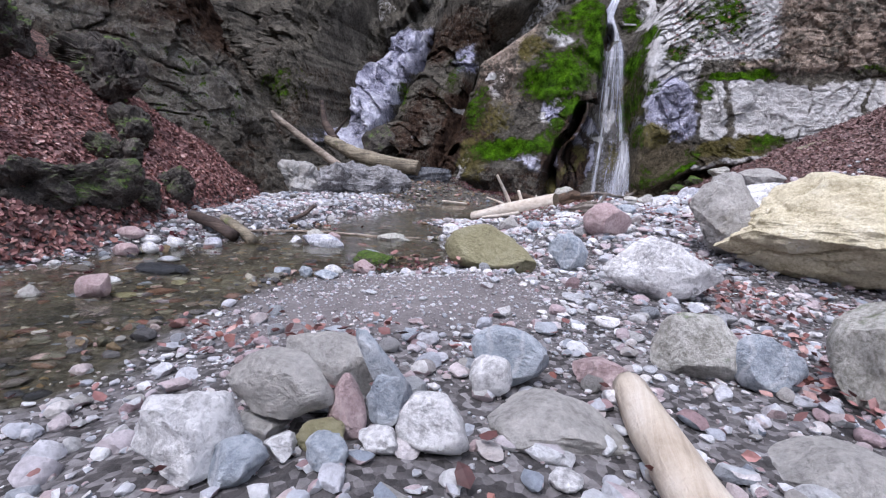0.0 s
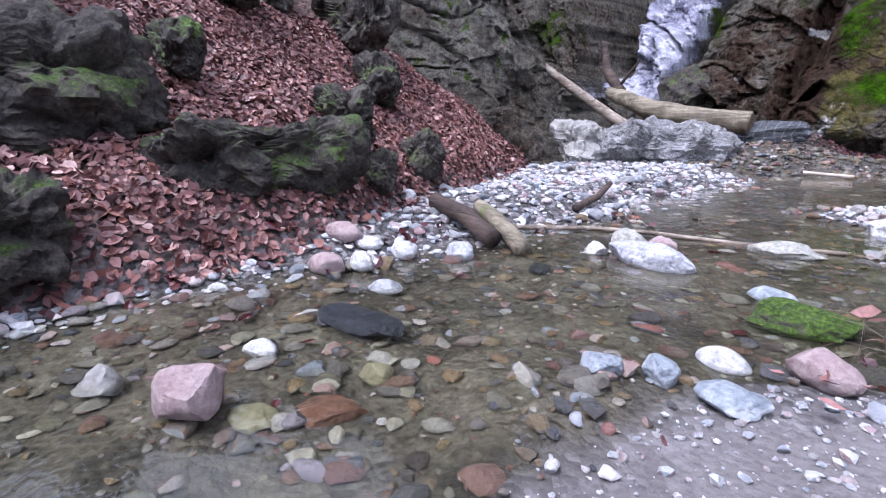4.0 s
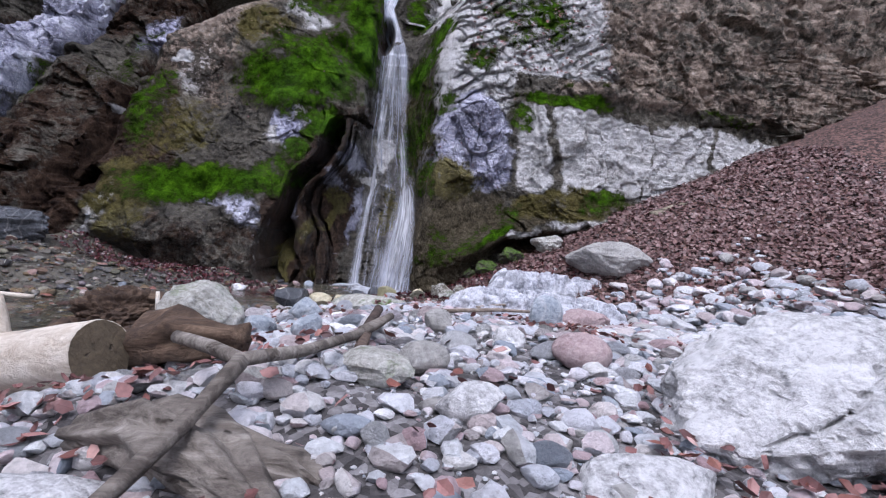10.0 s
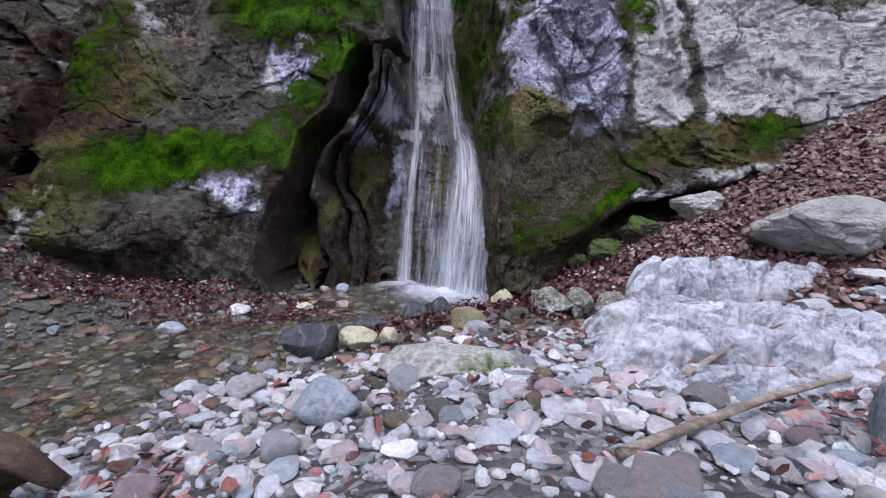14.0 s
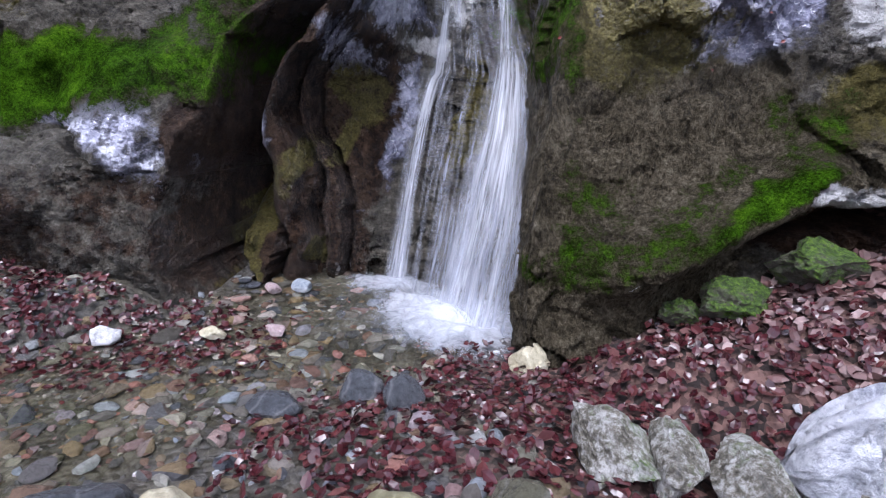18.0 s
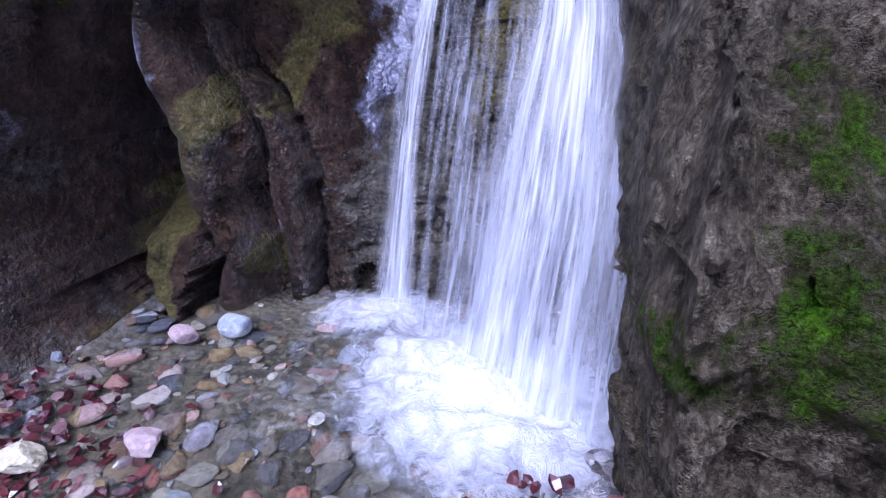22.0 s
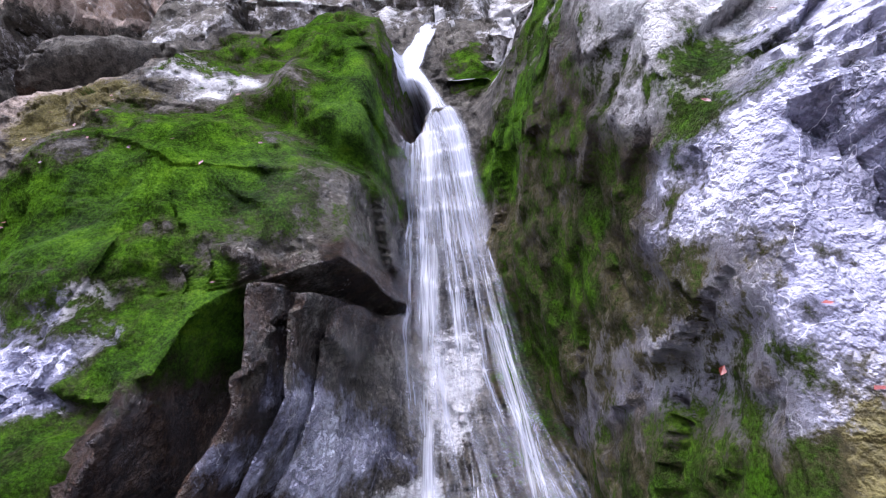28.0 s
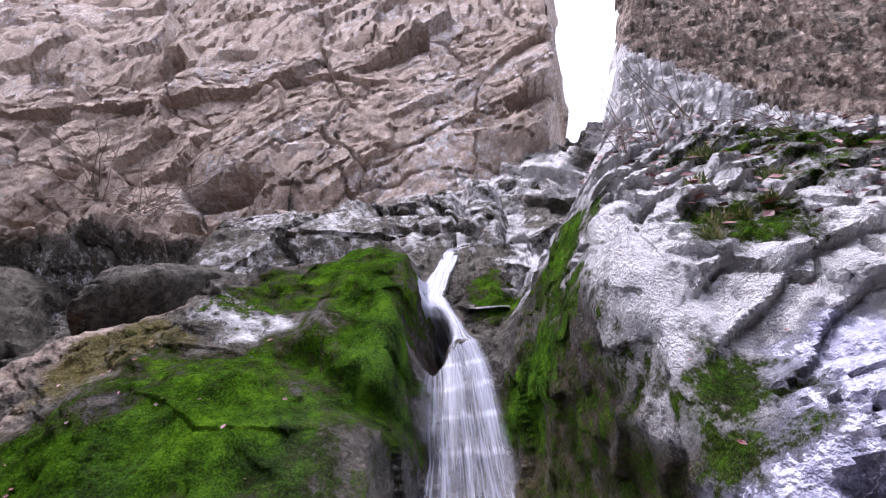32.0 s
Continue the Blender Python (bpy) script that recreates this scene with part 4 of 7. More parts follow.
tagged(ground, "grey gravel and silt of the stream bed and banks", "ground", kind="structure")


def water_material():
    k = Net("stream_water")
    k.b.inputs["Transmission Weight"].default_value = 1.0
    k.b.inputs["IOR"].default_value = 1.33
    return k.done((0.93, 0.95, 0.9), 0.03, k.bump(k.noise(9, 3), 0.25, 0.02))


WATER = water_material()
WX, WY = np.meshgrid(lines((-6.5, 1.6, 0.1)), lines((-16, 1.0, 0.1)), indexing="ij")
water = sheet("stream_water", WX, WY, water_level(WY) - 0.002, WATER)
water.visible_shadow = False
tagged(water, "clear shallow stream water over brown pebbles", "water", kind="structure")


# ---- stones ----
RNG = np.random.default_rng(7)


def ico(sub):
    bm = bmesh.new()
    bmesh.ops.create_icosphere(bm, subdivisions=sub, radius=1.0)
    v = np.array([p.co[:] for p in bm.verts])
    f = [[p.index for p in q.verts] for q in bm.faces]
    bm.free()
    return v, f


ICO = {n: ico(n) for n in (1, 2, 3, 4, 5, 6)}


def rock_shape(seed, sub=3, cuts=7, rough=0.06, sharp=0.0, cracks=0):
    """A unit stone: a ball with worn flat faces and an uneven skin."""
    rng = np.random.default_rng(seed)
    v, f = ICO[sub]
    v = v * np.array([1.0, 0.8 + 0.2 * rng.random(), 0.75 + 0.2 * rng.random()])
    for _ in range(cuts):
        n = rng.normal(size=3)
        n /= np.linalg.norm(n)
        d = rng.uniform(0.42 + 0.2 * (1 - sharp), 0.82)
        over = v @ n - d
        v = v - np.where(over > 0, over * min(0.97, 0.72 + 0.3 * sharp + (0.16 if cuts > 6 else 0)), 0)[:, None] * n
    if cuts > 6 and sub >= 4:
        # chipped edges
        for _ in range(10):
            n = rng.normal(size=3)
            n /= np.linalg.norm(n)
            over = v @ n - np.quantile(v @ n, 0.975)
            v = v - np.where(over > 0, over * 0.9, 0)[:, None] * n
    o = seed * 3.7
    r = rough * fbm(v[:, 0] * 1.6 + o, v[:, 1] * 1.6, v[:, 2] * 1.6, 3)
    if sub >= 4:
        r = r + rough * 0.6 * fbm(v[:, 0] * 6 + o, v[:, 1] * 6, v[:, 2] * 6, 4, 0.62) - rough * 0.9 * ridge(v[:, 0] * 2.2 + o, v[:, 1] * 2.2, v[:, 2] * 2.2, 2) ** 3
    for _ in range(cracks):
        n = rng.normal(size=3) * np.array([1, 1, 0.5])
        n /= np.linalg.norm(n)
        g = v @ n - rng.uniform(-0.35, 0.35) + 0.09 * fbm(v[:, 0] * 2.5 + o, v[:, 1] * 2.5, v[:, 2] * 2.5, 3)
        r = r - 0.06 * np.exp(-(g / 0.016) ** 2) + 0.008 * np.sign(g)
    ln = np.linalg.norm(v, axis=1, keepdims=True)
    return v * (1 + r[:, None] / np.maximum(ln, 0.3)), f


def stone_material(name, stops, rough=0.75, vein=0.0, by_island=False, moss=0.0, tint=None):
    """stops: colours from which each stone takes one, by chance; or one colour ramp for the grain."""
    k = Net(name)
    n, f = k.noise(4, 7, 0.65), k.noise(38, 6, 0.75)
    g = k.mix(0.55, n, f)
    if tint is None:
        base = k.ramp(k.island() if by_island else k.rand(), stops)
        col = k.mix(1.0, base, k.ramp(g, [(0.3, 0.3), (0.42, 0.8), (0.55, 1.1), (0.7, 1.4)]), "MULTIPLY")
    else:
        col = k.ramp(g, tint)
    if vein:
        w = k.n.new("ShaderNodeTexWave")
        w.inputs["Scale"].default_value, w.inputs["Distortion"].default_value = 2.5, 9.0
        w.inputs["Detail"].default_value = 4.0
        k.l.new(k.co, w.inputs["Vector"])
        col = k.mix(k.math("MULTIPLY", k.math("MULTIPLY", k.math("POWER", w.outputs["Fac"], 30.0), k.noise(2.5, 3)), vein * 2), col, (0.8, 0.79, 0.78))
    if moss:
        up = k.n.new("ShaderNodeSeparateXYZ")
        k.l.new(k.n.new("ShaderNodeNewGeometry").outputs["Normal"], up.inputs[0])
        m = k.math("MULTIPLY_ADD", k.math("ADD", k.noise(3.5, 6, 0.7), k.math("MULTIPLY", up.outputs["Z"], 0.12)), 7.0, -7.0 * (0.62 - 0.2 * moss), clamp=True)
        col = k.mix(m, col, k.ramp(k.noise(60, 4, 0.7), [(0.34, (0.012, 0.025, 0.003)), (0.52, (0.055, 0.105, 0.008)), (0.7, (0.15, 0.24, 0.02))]))
    h = k.math("ADD", n, k.math("MULTIPLY", f, 0.5))
    return k.done(col, rough, k.bump(h, 1.0, 0.05))


MIXED = [(0.0, (0.8, 0.8, 0.8)), (0.12, (0.42, 0.44, 0.49)), (0.26, (0.66, 0.66, 0.7)), (0.36, (0.36, 0.24, 0.25)), (0.45, (0.74, 0.72, 0.7)),
         (0.57, (0.27, 0.31, 0.37)), (0.69, (0.84, 0.84, 0.84)), (0.79, (0.52, 0.41, 0.43)), (0.89, (0.36, 0.35, 0.33)), (1.0, (0.72, 0.73, 0.77))]
WETMIX = [(0.0, (0.15, 0.135, 0.11)), (0.2, (0.08, 0.085, 0.1)), (0.35, (0.22, 0.165, 0.09)), (0.5, (0.15, 0.085, 0.075)), (0.62, (0.27, 0.255, 0.22)),
          (0.74, (0.1, 0.095, 0.06)), (0.8, (0.42, 0.39, 0.31)), (0.86, (0.24, 0.27, 0.31)), (0.93, (0.3, 0.13, 0.1)), (1.0, (0.5, 0.49, 0.46))]
S_MIX = stone_material("river_stone", MIXED, 0.75, 0.15)
S_GRAVEL = stone_material("gravel_stone", MIXED, 0.8, by_island=True)
S_WET = stone_material("wet_stone", WETMIX, 0.22, by_island=True)
S_WETONE = stone_material("wet_cobble", WETMIX, 0.25, 0.1)
S_WHITE = stone_material("white_limestone", None, 0.8, 0.2, tint=[(0.36, (0.16, 0.155, 0.16)), (0.44, (0.46, 0.455, 0.46)), (0.53, (0.77, 0.765, 0.77)), (0.66, (0.87, 0.87, 0.87))])
S_GREY = stone_material("grey_limestone", None, 0.8, 0.1, tint=[(0.32, (0.12, 0.115, 0.11)), (0.46, (0.34, 0.33, 0.31)), (0.64, (0.54, 0.52, 0.49))])
S_BLUE = stone_material("blue_grey_stone", None, 0.7, 0.3, tint=[(0.32, (0.1, 0.12, 0.145)), (0.46, (0.3, 0.34, 0.39)), (0.64, (0.6, 0.64, 0.68))])
S_PINK = stone_material("pink_stone", None, 0.75, 0.1, tint=[(0.32, (0.19, 0.12, 0.12)), (0.47, (0.42, 0.31, 0.31)), (0.66, (0.66, 0.54, 0.53))])
S_YELLOW = stone_material("yellow_limestone", None, 0.85, 0.0, tint=[(0.32, (0.2, 0.165, 0.1)), (0.43, (0.48, 0.42, 0.27)), (0.54, (0.7, 0.64, 0.46)), (0.68, (0.8, 0.78, 0.7))])
S_OLIVE = stone_material("olive_stone", None, 0.8, 0.0, tint=[(0.25, (0.11, 0.1, 0.055)), (0.5, (0.27, 0.25, 0.14)), (0.75, (0.42, 0.4, 0.29))])
S_DARK = stone_material("dark_wet_stone", None, 0.2, 0.1, tint=[(0.25, (0.02, 0.022, 0.026)), (0.5, (0.075, 0.08, 0.09)), (0.75, (0.2, 0.21, 0.23))])
S_BLACK = stone_material("black_slate", None, 0.3, 0.0, tint=[(0.3, (0.008, 0.009, 0.011)), (0.5, (0.025, 0.028, 0.032)), (0.75, (0.07, 0.075, 0.085))])
S_MOSSY = stone_material("mossy_rock", None, 0.9, 0.0, moss=0.18, tint=[(0.34, (0.004, 0.003, 0.003)), (0.46, (0.028, 0.023, 0.019)), (0.56, (0.085, 0.073, 0.061)), (0.7, (0.24, 0.215, 0.185))])
S_BED = stone_material("worn_limestone_bed", None, 0.6, 0.25, tint=[(0.34, (0.1, 0.1, 0.12)), (0.44, (0.34, 0.35, 0.4)), (0.54, (0.66, 0.67, 0.72)), (0.66, (0.82, 0.83, 0.86))])
S_SPLIT = stone_material("split_mossy_limestone", None, 0.8, 0.1, moss=0.25, tint=[(0.38, (0.03, 0.026, 0.018)), (0.46, (0.17, 0.155, 0.12)), (0.54, (0.5, 0.49, 0.46)), (0.66, (0.8, 0.79, 0.78))])
S_RUST = stone_material("rust_brown_stone", None, 0.4, 0.0, tint=[(0.32, (0.06, 0.03, 0.018)), (0.48, (0.17, 0.085, 0.05)), (0.68, (0.3, 0.17, 0.11))])
S_GREEN = stone_material("bright_mossy_stone", None, 0.9, 0.0, moss=1.0, tint=[(0.32, (0.02, 0.018, 0.012)), (0.5, (0.12, 0.11, 0.085)), (0.7, (0.3, 0.28, 0.24))])
S_APRON = stone_material("washed_grey_rock", None, 0.55, 0.1, tint=[(0.36, (0.035, 0.033, 0.032)), (0.46, (0.16, 0.155, 0.155)), (0.56, (0.34, 0.335, 0.34)), (0.7, (0.6, 0.595, 0.6))])
S_LICHEN = stone_material("lichen_boulder", None, 0.9, 0.0, moss=0.12, tint=[(0.32, (0.1, 0.095, 0.08)), (0.44, (0.34, 0.33, 0.29)), (0.56, (0.62, 0.61, 0.57)), (0.7, (0.78, 0.77, 0.74))])


def floor_at(x, y):
    return float(ground_height(np.array([float(x)]), np.array([float(y)]))[0])


SEED = [100]


def boulder(label, material, x, y, w, d, h, yaw=0.0, sub=4, cuts=10, rough=0.07, sharp=0.6, sink=0.12, tilt=0.0, z=None, name="boulder", group="", cracks=0):
    """A stone of its own shape, w x d x h metres, resting a little sunk in the ground."""
    SEED[0] += 1
    v, f = rock_shape(SEED[0], sub, cuts, rough, sharp, cracks)
    lo, hi = v.min(0), v.max(0)
    v = (v - (lo + hi) / 2) / (hi - lo) * np.array([w, d, h])
    v = v + np.array([0, 0, h * (0.5 - sink)])
    me = mesh_from(name, v, f)
    if cuts > 6:
        me.set_sharp_from_angle(angle=radians(26))
    me.materials.append(material)
    ob = new(name, me)
    ob.matrix_world = pose(x, y, floor_at(x, y) if z is None else z, tilt, 0, yaw)
    return tagged(ob, label, "stone" if name == "stone" else "boulder", group)


# the piled stones beside the start of the path
PILE = "stones of the small pile"
boulder("long grey limestone slab lying on smaller stones", S_GREY, -1.05, -10.87, 0.34, 0.22, 0.17, 6, name="stone", z=0.105, sink=0.1, tilt=-6, group=PILE, cuts=12)
boulder("pink angular stone leaning on the slab", S_PINK, -0.84, -10.85, 0.13, 0.11, 0.19, 60, 4, 12, 0.04, 0.9, name="stone", tilt=-22, group=PILE)
boulder("tall blue-grey splinter of rock standing on end", S_BLUE, -0.74, -10.68, 0.13, 0.10, 0.34, 100, 4, 12, 0.04, 0.9, 0.1, tilt=-26, name="stone", group=PILE)
boulder("grey and lilac block behind the slab", S_GREY, -1.02, -10.6, 0.34, 0.2, 0.22, 0, 4, 10, 0.05, 0.7, name="stone", group=PILE)
boulder("dark grey stone between the pink one and the splinter", S_BLUE, -0.77, -10.76, 0.12, 0.12, 0.17, 0, name="stone", group=PILE)
boulder("flat grey cobble under the slab", S_GREY, -1.08, -10.93, 0.15, 0.12, 0.07, 10, name="stone", group=PILE)
boulder("flat brownish cobble under the slab", S_OLIVE, -0.87, -10.93, 0.16, 0.12, 0.08, -15, name="stone", group=PILE)
boulder("large white quartz-like stone with rough faces", S_WHITE, -1.15, -11.12, 0.26, 0.22, 0.22, 30, 4, 9, 0.08, 0.6, name="stone", group=PILE)
boulder("round white and blue veined stone", S_WHITE, -0.60, -10.83, 0.2, 0.18, 0.17, 0, 4, 5, 0.04, 0.2, name="stone", group=PILE)
boulder("small bright white block of stone", S_WHITE, -0.52, -10.44, 0.15, 0.13, 0.16, 15, 4, 10, 0.05, 0.8, name="stone", group=PILE)
boulder("blue-grey block behind the white one", S_BLUE, -0.49, -10.30, 0.3, 0.2, 0.24, -10, 4, 10, 0.05, 0.8, name="stone", group=PILE)
boulder("broad flat grey rock half buried in grit", S_GREY, -0.28, -10.62, 0.42, 0.34, 0.13, -12, 4, 8, 0.05, 0.6, 0.3, name="stone", group=PILE)
boulder("blue-grey stone at the foot of the pile", S_BLUE, -1.0, -11.12, 0.14, 0.13, 0.11, 40, name="stone", group=PILE)
boulder("pale blue stone at the foot of the pile", S_WHITE, -0.95, -11.02, 0.08, 0.08, 0.08, 0, name="stone", group=PILE)
boulder("grey-blue stone with white veins", S_BLUE, -0.82, -11.02, 0.11, 0.1, 0.09, 10, name="stone", group=PILE)
boulder("flat white stone at the foot of the pile", S_WHITE, -0.73, -10.92, 0.12, 0.1, 0.07, 0, name="stone", group=PILE)
boulder("small white stone in the grit", S_WHITE, -0.25, -10.86, 0.085, 0.07, 0.05, 0, name="stone")
boulder("pale pinkish flat stone beside the log", S_PINK, -0.13, -10.16, 0.25, 0.16, 0.11, 0, name="stone")
boulder("grey-green angular rock with a mossy corner", S_LICHEN, 0.25, -9.86, 0.34, 0.28, 0.3, 20, 4, 11, 0.05, 0.8)
boulder("blue-grey wedge of rock standing upright", S_BLUE, 0.47, -9.92, 0.28, 0.22, 0.25, -20, 4, 11, 0.05, 0.9)
boulder("rough brown-grey boulder on the gravel", S_LICHEN, 0.9, -9.86, 0.4, 0.36, 0.42, 10, 4, 9, 0.08, 0.5)
boulder("flat grey rock half buried in gravel", S_GREY, 0.5, -10.55, 0.42, 0.3, 0.13, -8, 4, 8, 0.05, 0.5, 0.3)
boulder("olive-brown block with a flat top beside the pool", S_OLIVE, -1.0, -7.85, 0.85, 0.5, 0.42, -6, 5, 9, 0.04, 0.9, 0.08, cracks=1)
boulder("pale boulder with a white broken corner", S_WHITE, 0.28, -8.52, 0.74, 0.5, 0.45, -10, 5, 9, 0.05, 0.7, cracks=2)
boulder("huge yellowish limestone block with cracked faces", S_YELLOW, 1.72, -7.45, 1.75, 1.1, 0.95, -12, 6, 11, 0.08, 0.8, cracks=2)
boulder("grey rough block lying against the yellow one", S_GREY, 1.05, -7.05, 0.75, 0.6, 0.85, 15, 5, 11, 0.08, 0.8, cracks=2)
boulder("pinkish brown upright rock on the gravel bar", S_PINK, -0.02, -6.85, 0.48, 0.36, 0.36, 0, 4, 8, 0.06, 0.5)
boulder("pale blue-grey rock with a pointed top", S_BLUE, -0.35, -7.85, 0.34, 0.26, 0.36, 10, 4, 10, 0.05, 0.7)
white = boulder("huge white limestone boulder with a long crack", S_WHITE, 1.92, -5.36, 1.3, 0.8, 0.58, 14, 6, 8, 0.08, 0.4, 0.26, cracks=2)
white.matrix_world = white.matrix_world @ pose(0, 0, 0, 0, -9, 0)
boulder("white limestone block split from the large boulder", S_WHITE, 1.02, -5.72, 0.4, 0.28, 0.14, 5, 5, 9, 0.05, 0.6, 0.3)
boulder("dark red boulder standing in the stream", S_PINK, -3.14, -9.78, 0.2, 0.17, 0.22, 30, 4, 8, 0.05, 0.5)
boulder("grey rounded stone in the stream", S_GREY, -3.47, -9.93, 0.15, 0.13, 0.17, 0, 4)
boulder("dark flat slate lying in the shallow water", S_BLACK, -3.28, -9.12, 0.38, 0.17, 0.08, 14, 5, 10, 0.05, 0.8, 0.1, name="stone", z=-0.16)
boulder("flat orange-brown slab under the water", S_RUST, -2.92, -9.5, 0.24, 0.15, 0.09, 30, name="stone", z=-0.26)
boulder("brown stone under the water", S_OLIVE, -3.02, -9.66, 0.16, 0.12, 0.1, 10, name="stone", z=-0.25)
boulder("olive stone in the shallow water", S_OLIVE, -2.96, -9.28, 0.15, 0.11, 0.09, -20, name="stone")
boulder("white stone in the shallow water", S_WHITE, -3.35, -9.48, 0.13, 0.1, 0.1, 0, name="stone")
boulder("cream oval stone at the water's edge", S_WHITE, -2.2, -8.45, 0.17, 0.12, 0.1, 0, 4, 4, 0.03, 0.1, name="stone")
boulder("violet-grey flat stone in the stream", S_BLUE, -2.44, -8.82, 0.13, 0.1, 0.08, 0, name="stone")
boulder("large pale blue stone under the water's edge", S_BLUE, -2.1, -8.75, 0.19, 0.15, 0.07, 0, name="stone")
boulder("small blue veined stone in the stream", S_BLUE, -2.3, -8.72, 0.11, 0.1, 0.09, 0, name="stone")
boulder("purple block of stone by the water", S_PINK, -1.95, -8.4, 0.2, 0.14, 0.13, -10, 4, 10, 0.04, 0.8, name="stone")
boulder("flat slab with a bright mossy side", S_GREEN, -2.08, -7.9, 0.4, 0.24, 0.2, 20, 4, 12, 0.12, 0.8)
boulder("white and blue flat rock in the stream", S_BED, -2.86, -7.5, 0.52, 0.22, 0.19, -12, 4, 8, 0.06, 0.5)
boulder("white lumpy rock behind the flat one", S_LICHEN, -3.1, -7.2, 0.22, 0.2, 0.19, 0, 4)
boulder("pinkish white rounded rock in the stream", S_PINK, -2.9, -7.18, 0.17, 0.15, 0.17, 0, 4)
boulder("small white stone beside the flat rock", S_WHITE, -3.18, -7.5, 0.17, 0.13, 0.13, 0, name="stone")
boulder("pale lumpy rock low in the stream", S_LICHEN, -2.36, -6.72, 0.4, 0.26, 0.18, 10, 4)
SHORE = "large stones at the foot of the beach"
boulder("long pink stone on the beach", S_PINK, -4.15, -8.6, 0.24, 0.15, 0.12, 20, 4, 5, 0.03, 0.2, name="stone", group=SHORE)
boulder("white stone at the water's edge", S_WHITE, -3.82, -8.72, 0.16, 0.12, 0.11, 0, 4, 6, 0.04, 0.3, name="stone", group=SHORE)
boulder("flat white stone on the beach", S_WHITE, -4.03, -8.52, 0.19, 0.13, 0.08, 15, 4, 5, 0.03, 0.2, name="stone", group=SHORE)
boulder("greyish white stone by the thick stick", S_WHITE, -3.86, -8.4, 0.18, 0.13, 0.11, -10, 4, 6, 0.04, 0.3, name="stone", group=SHORE)
boulder("white and blue veined stone by the thick stick", S_BED, -3.64, -8.16, 0.17, 0.13, 0.12, 0, 4, 6, 0.04, 0.4, name="stone", group=SHORE)
boulder("small round white stone at the head of the stick", S_WHITE, -4.6, -7.72, 0.13, 0.11, 0.11, 0, 4, 4, 0.03, 0.2, name="stone", group=SHORE)
boulder("lavender speckled stone in the shallow water", S_BED, -3.58, -8.76, 0.2, 0.15, 0.12, 0, 4, 6, 0.04, 0.3, name="stone", group=SHORE)
boulder("dusky pink stone half in the water", S_PINK, -3.92, -8.86, 0.2, 0.16, 0.12, 30, 4, 6, 0.04, 0.3, name="stone", group=SHORE)
boulder("round blue-grey stone in the shallows", S_BLUE, -2.24, -7.6, 0.2, 0.17, 0.13, 0, 4, 4, 0.03, 0.2, name="stone", group=SHORE)
boulder("white block of stone on the stream bar", S_WHITE, -1.97, -5.6, 0.24, 0.18, 0.17, 0, 4)
boulder("brown-grey tilted slab among white cobbles", S_GREY, -1.15, -5.78, 0.3, 0.2, 0.24, 25, 4, 13, 0.05, 0.9, tilt=10)
boulder("grey cobble block at the water's edge", S_GREY, -1.42, -6.32, 0.27, 0.22, 0.2, 0, 4)
boulder("large grey oval cobble on the bar", S_BLUE, -0.75, -6.55, 0.2, 0.15, 0.13, 40, 4, 4, 0.03, 0.2, name="stone")
boulder("broad pale slab among dead leaves", S_WHITE, -0.38, -5.62, 0.46, 0.22, 0.13, 8, 4, 9, 0.05, 0.7, 0.25)
boulder("blue-grey long cobble beside the driftwood", S_BLUE, 0.22, -6.02, 0.26, 0.15, 0.15, -40, 4, 6, 0.04, 0.4, name="stone")
boulder("blue-grey oval cobble beside the white boulder", S_BLUE, 0.66, -5.96, 0.24, 0.17, 0.13, -15, 4, 4, 0.03, 0.2, name="stone")
boulder("smooth pink oval cobble", S_PINK, 1.22, -4.78, 0.26, 0.19, 0.17, -10, 4, 3, 0.02, 0.1, name="stone")
boulder("speckled blue rock standing upright", S_BLUE, 1.50, -3.5, 0.26, 0.2, 0.28, 0, 4, 6, 0.04, 0.4)
boulder("purple-brown boulder behind the blue one", S_PINK, 1.95, -3.1, 0.42, 0.3, 0.2, 0, 4)
boulder("rounded grey cobble on the gravel bar", S_GREY, 0.53, -4.98, 0.2, 0.15, 0.13, 20, 4, 4, 0.03, 0.2, name="stone")
boulder("white squarish cobble on the gravel bar", S_WHITE, 0.95, -4.58, 0.15, 0.12, 0.12, 0, 4, 9, 0.04, 0.6, name="stone")
boulder("white rounded block near the path", S_WHITE, 0.63, -5.4, 0.2, 0.14, 0.13, 0, 4, 7, 0.04, 0.4, name="stone")
boulder("pale yellowish lumpy rock on gravel", S_LICHEN, 0.36, -5.14, 0.24, 0.2, 0.13, 0, 4, name="stone")
boulder("pale lichen-covered boulder beside the rotten stump", S_LICHEN, -0.52, -4.3, 0.42, 0.36, 0.36, 15, 5, 8, 0.08, 0.5)
boulder("blue cobble beside the boulder", S_BLUE, -0.25, -4.22, 0.17, 0.14, 0.14, 0, 4, 6, 0.04, 0.4, name="stone")
boulder("grey block of stone beside the boulder", S_BLUE, 0.02, -4.48, 0.14, 0.11, 0.14, 10, 4, 9, 0.04, 0.7, name="stone")
boulder("white flat-topped cobble on the gravel bar", S_WHITE, 0.33, -4.46, 0.15, 0.13, 0.11, 0, 4, name="stone")
boulder("grey-white block of stone on gravel", S_GREY, 0.66, -4.22, 0.15, 0.13, 0.14, 0, 4, 9, 0.04, 0.6, name="stone")
boulder("pale blue wet rock at the pool's edge", S_BLUE, -0.22, -2.92, 0.27, 0.22, 0.2, 0, 4, 9, 0.05, 0.5)
boulder("low mossy brown rock by the pool", S_LICHEN, 0.3, -2.62, 0.72, 0.36, 0.16, -3, 4, 6, 0.06, 0.3, 0.3)
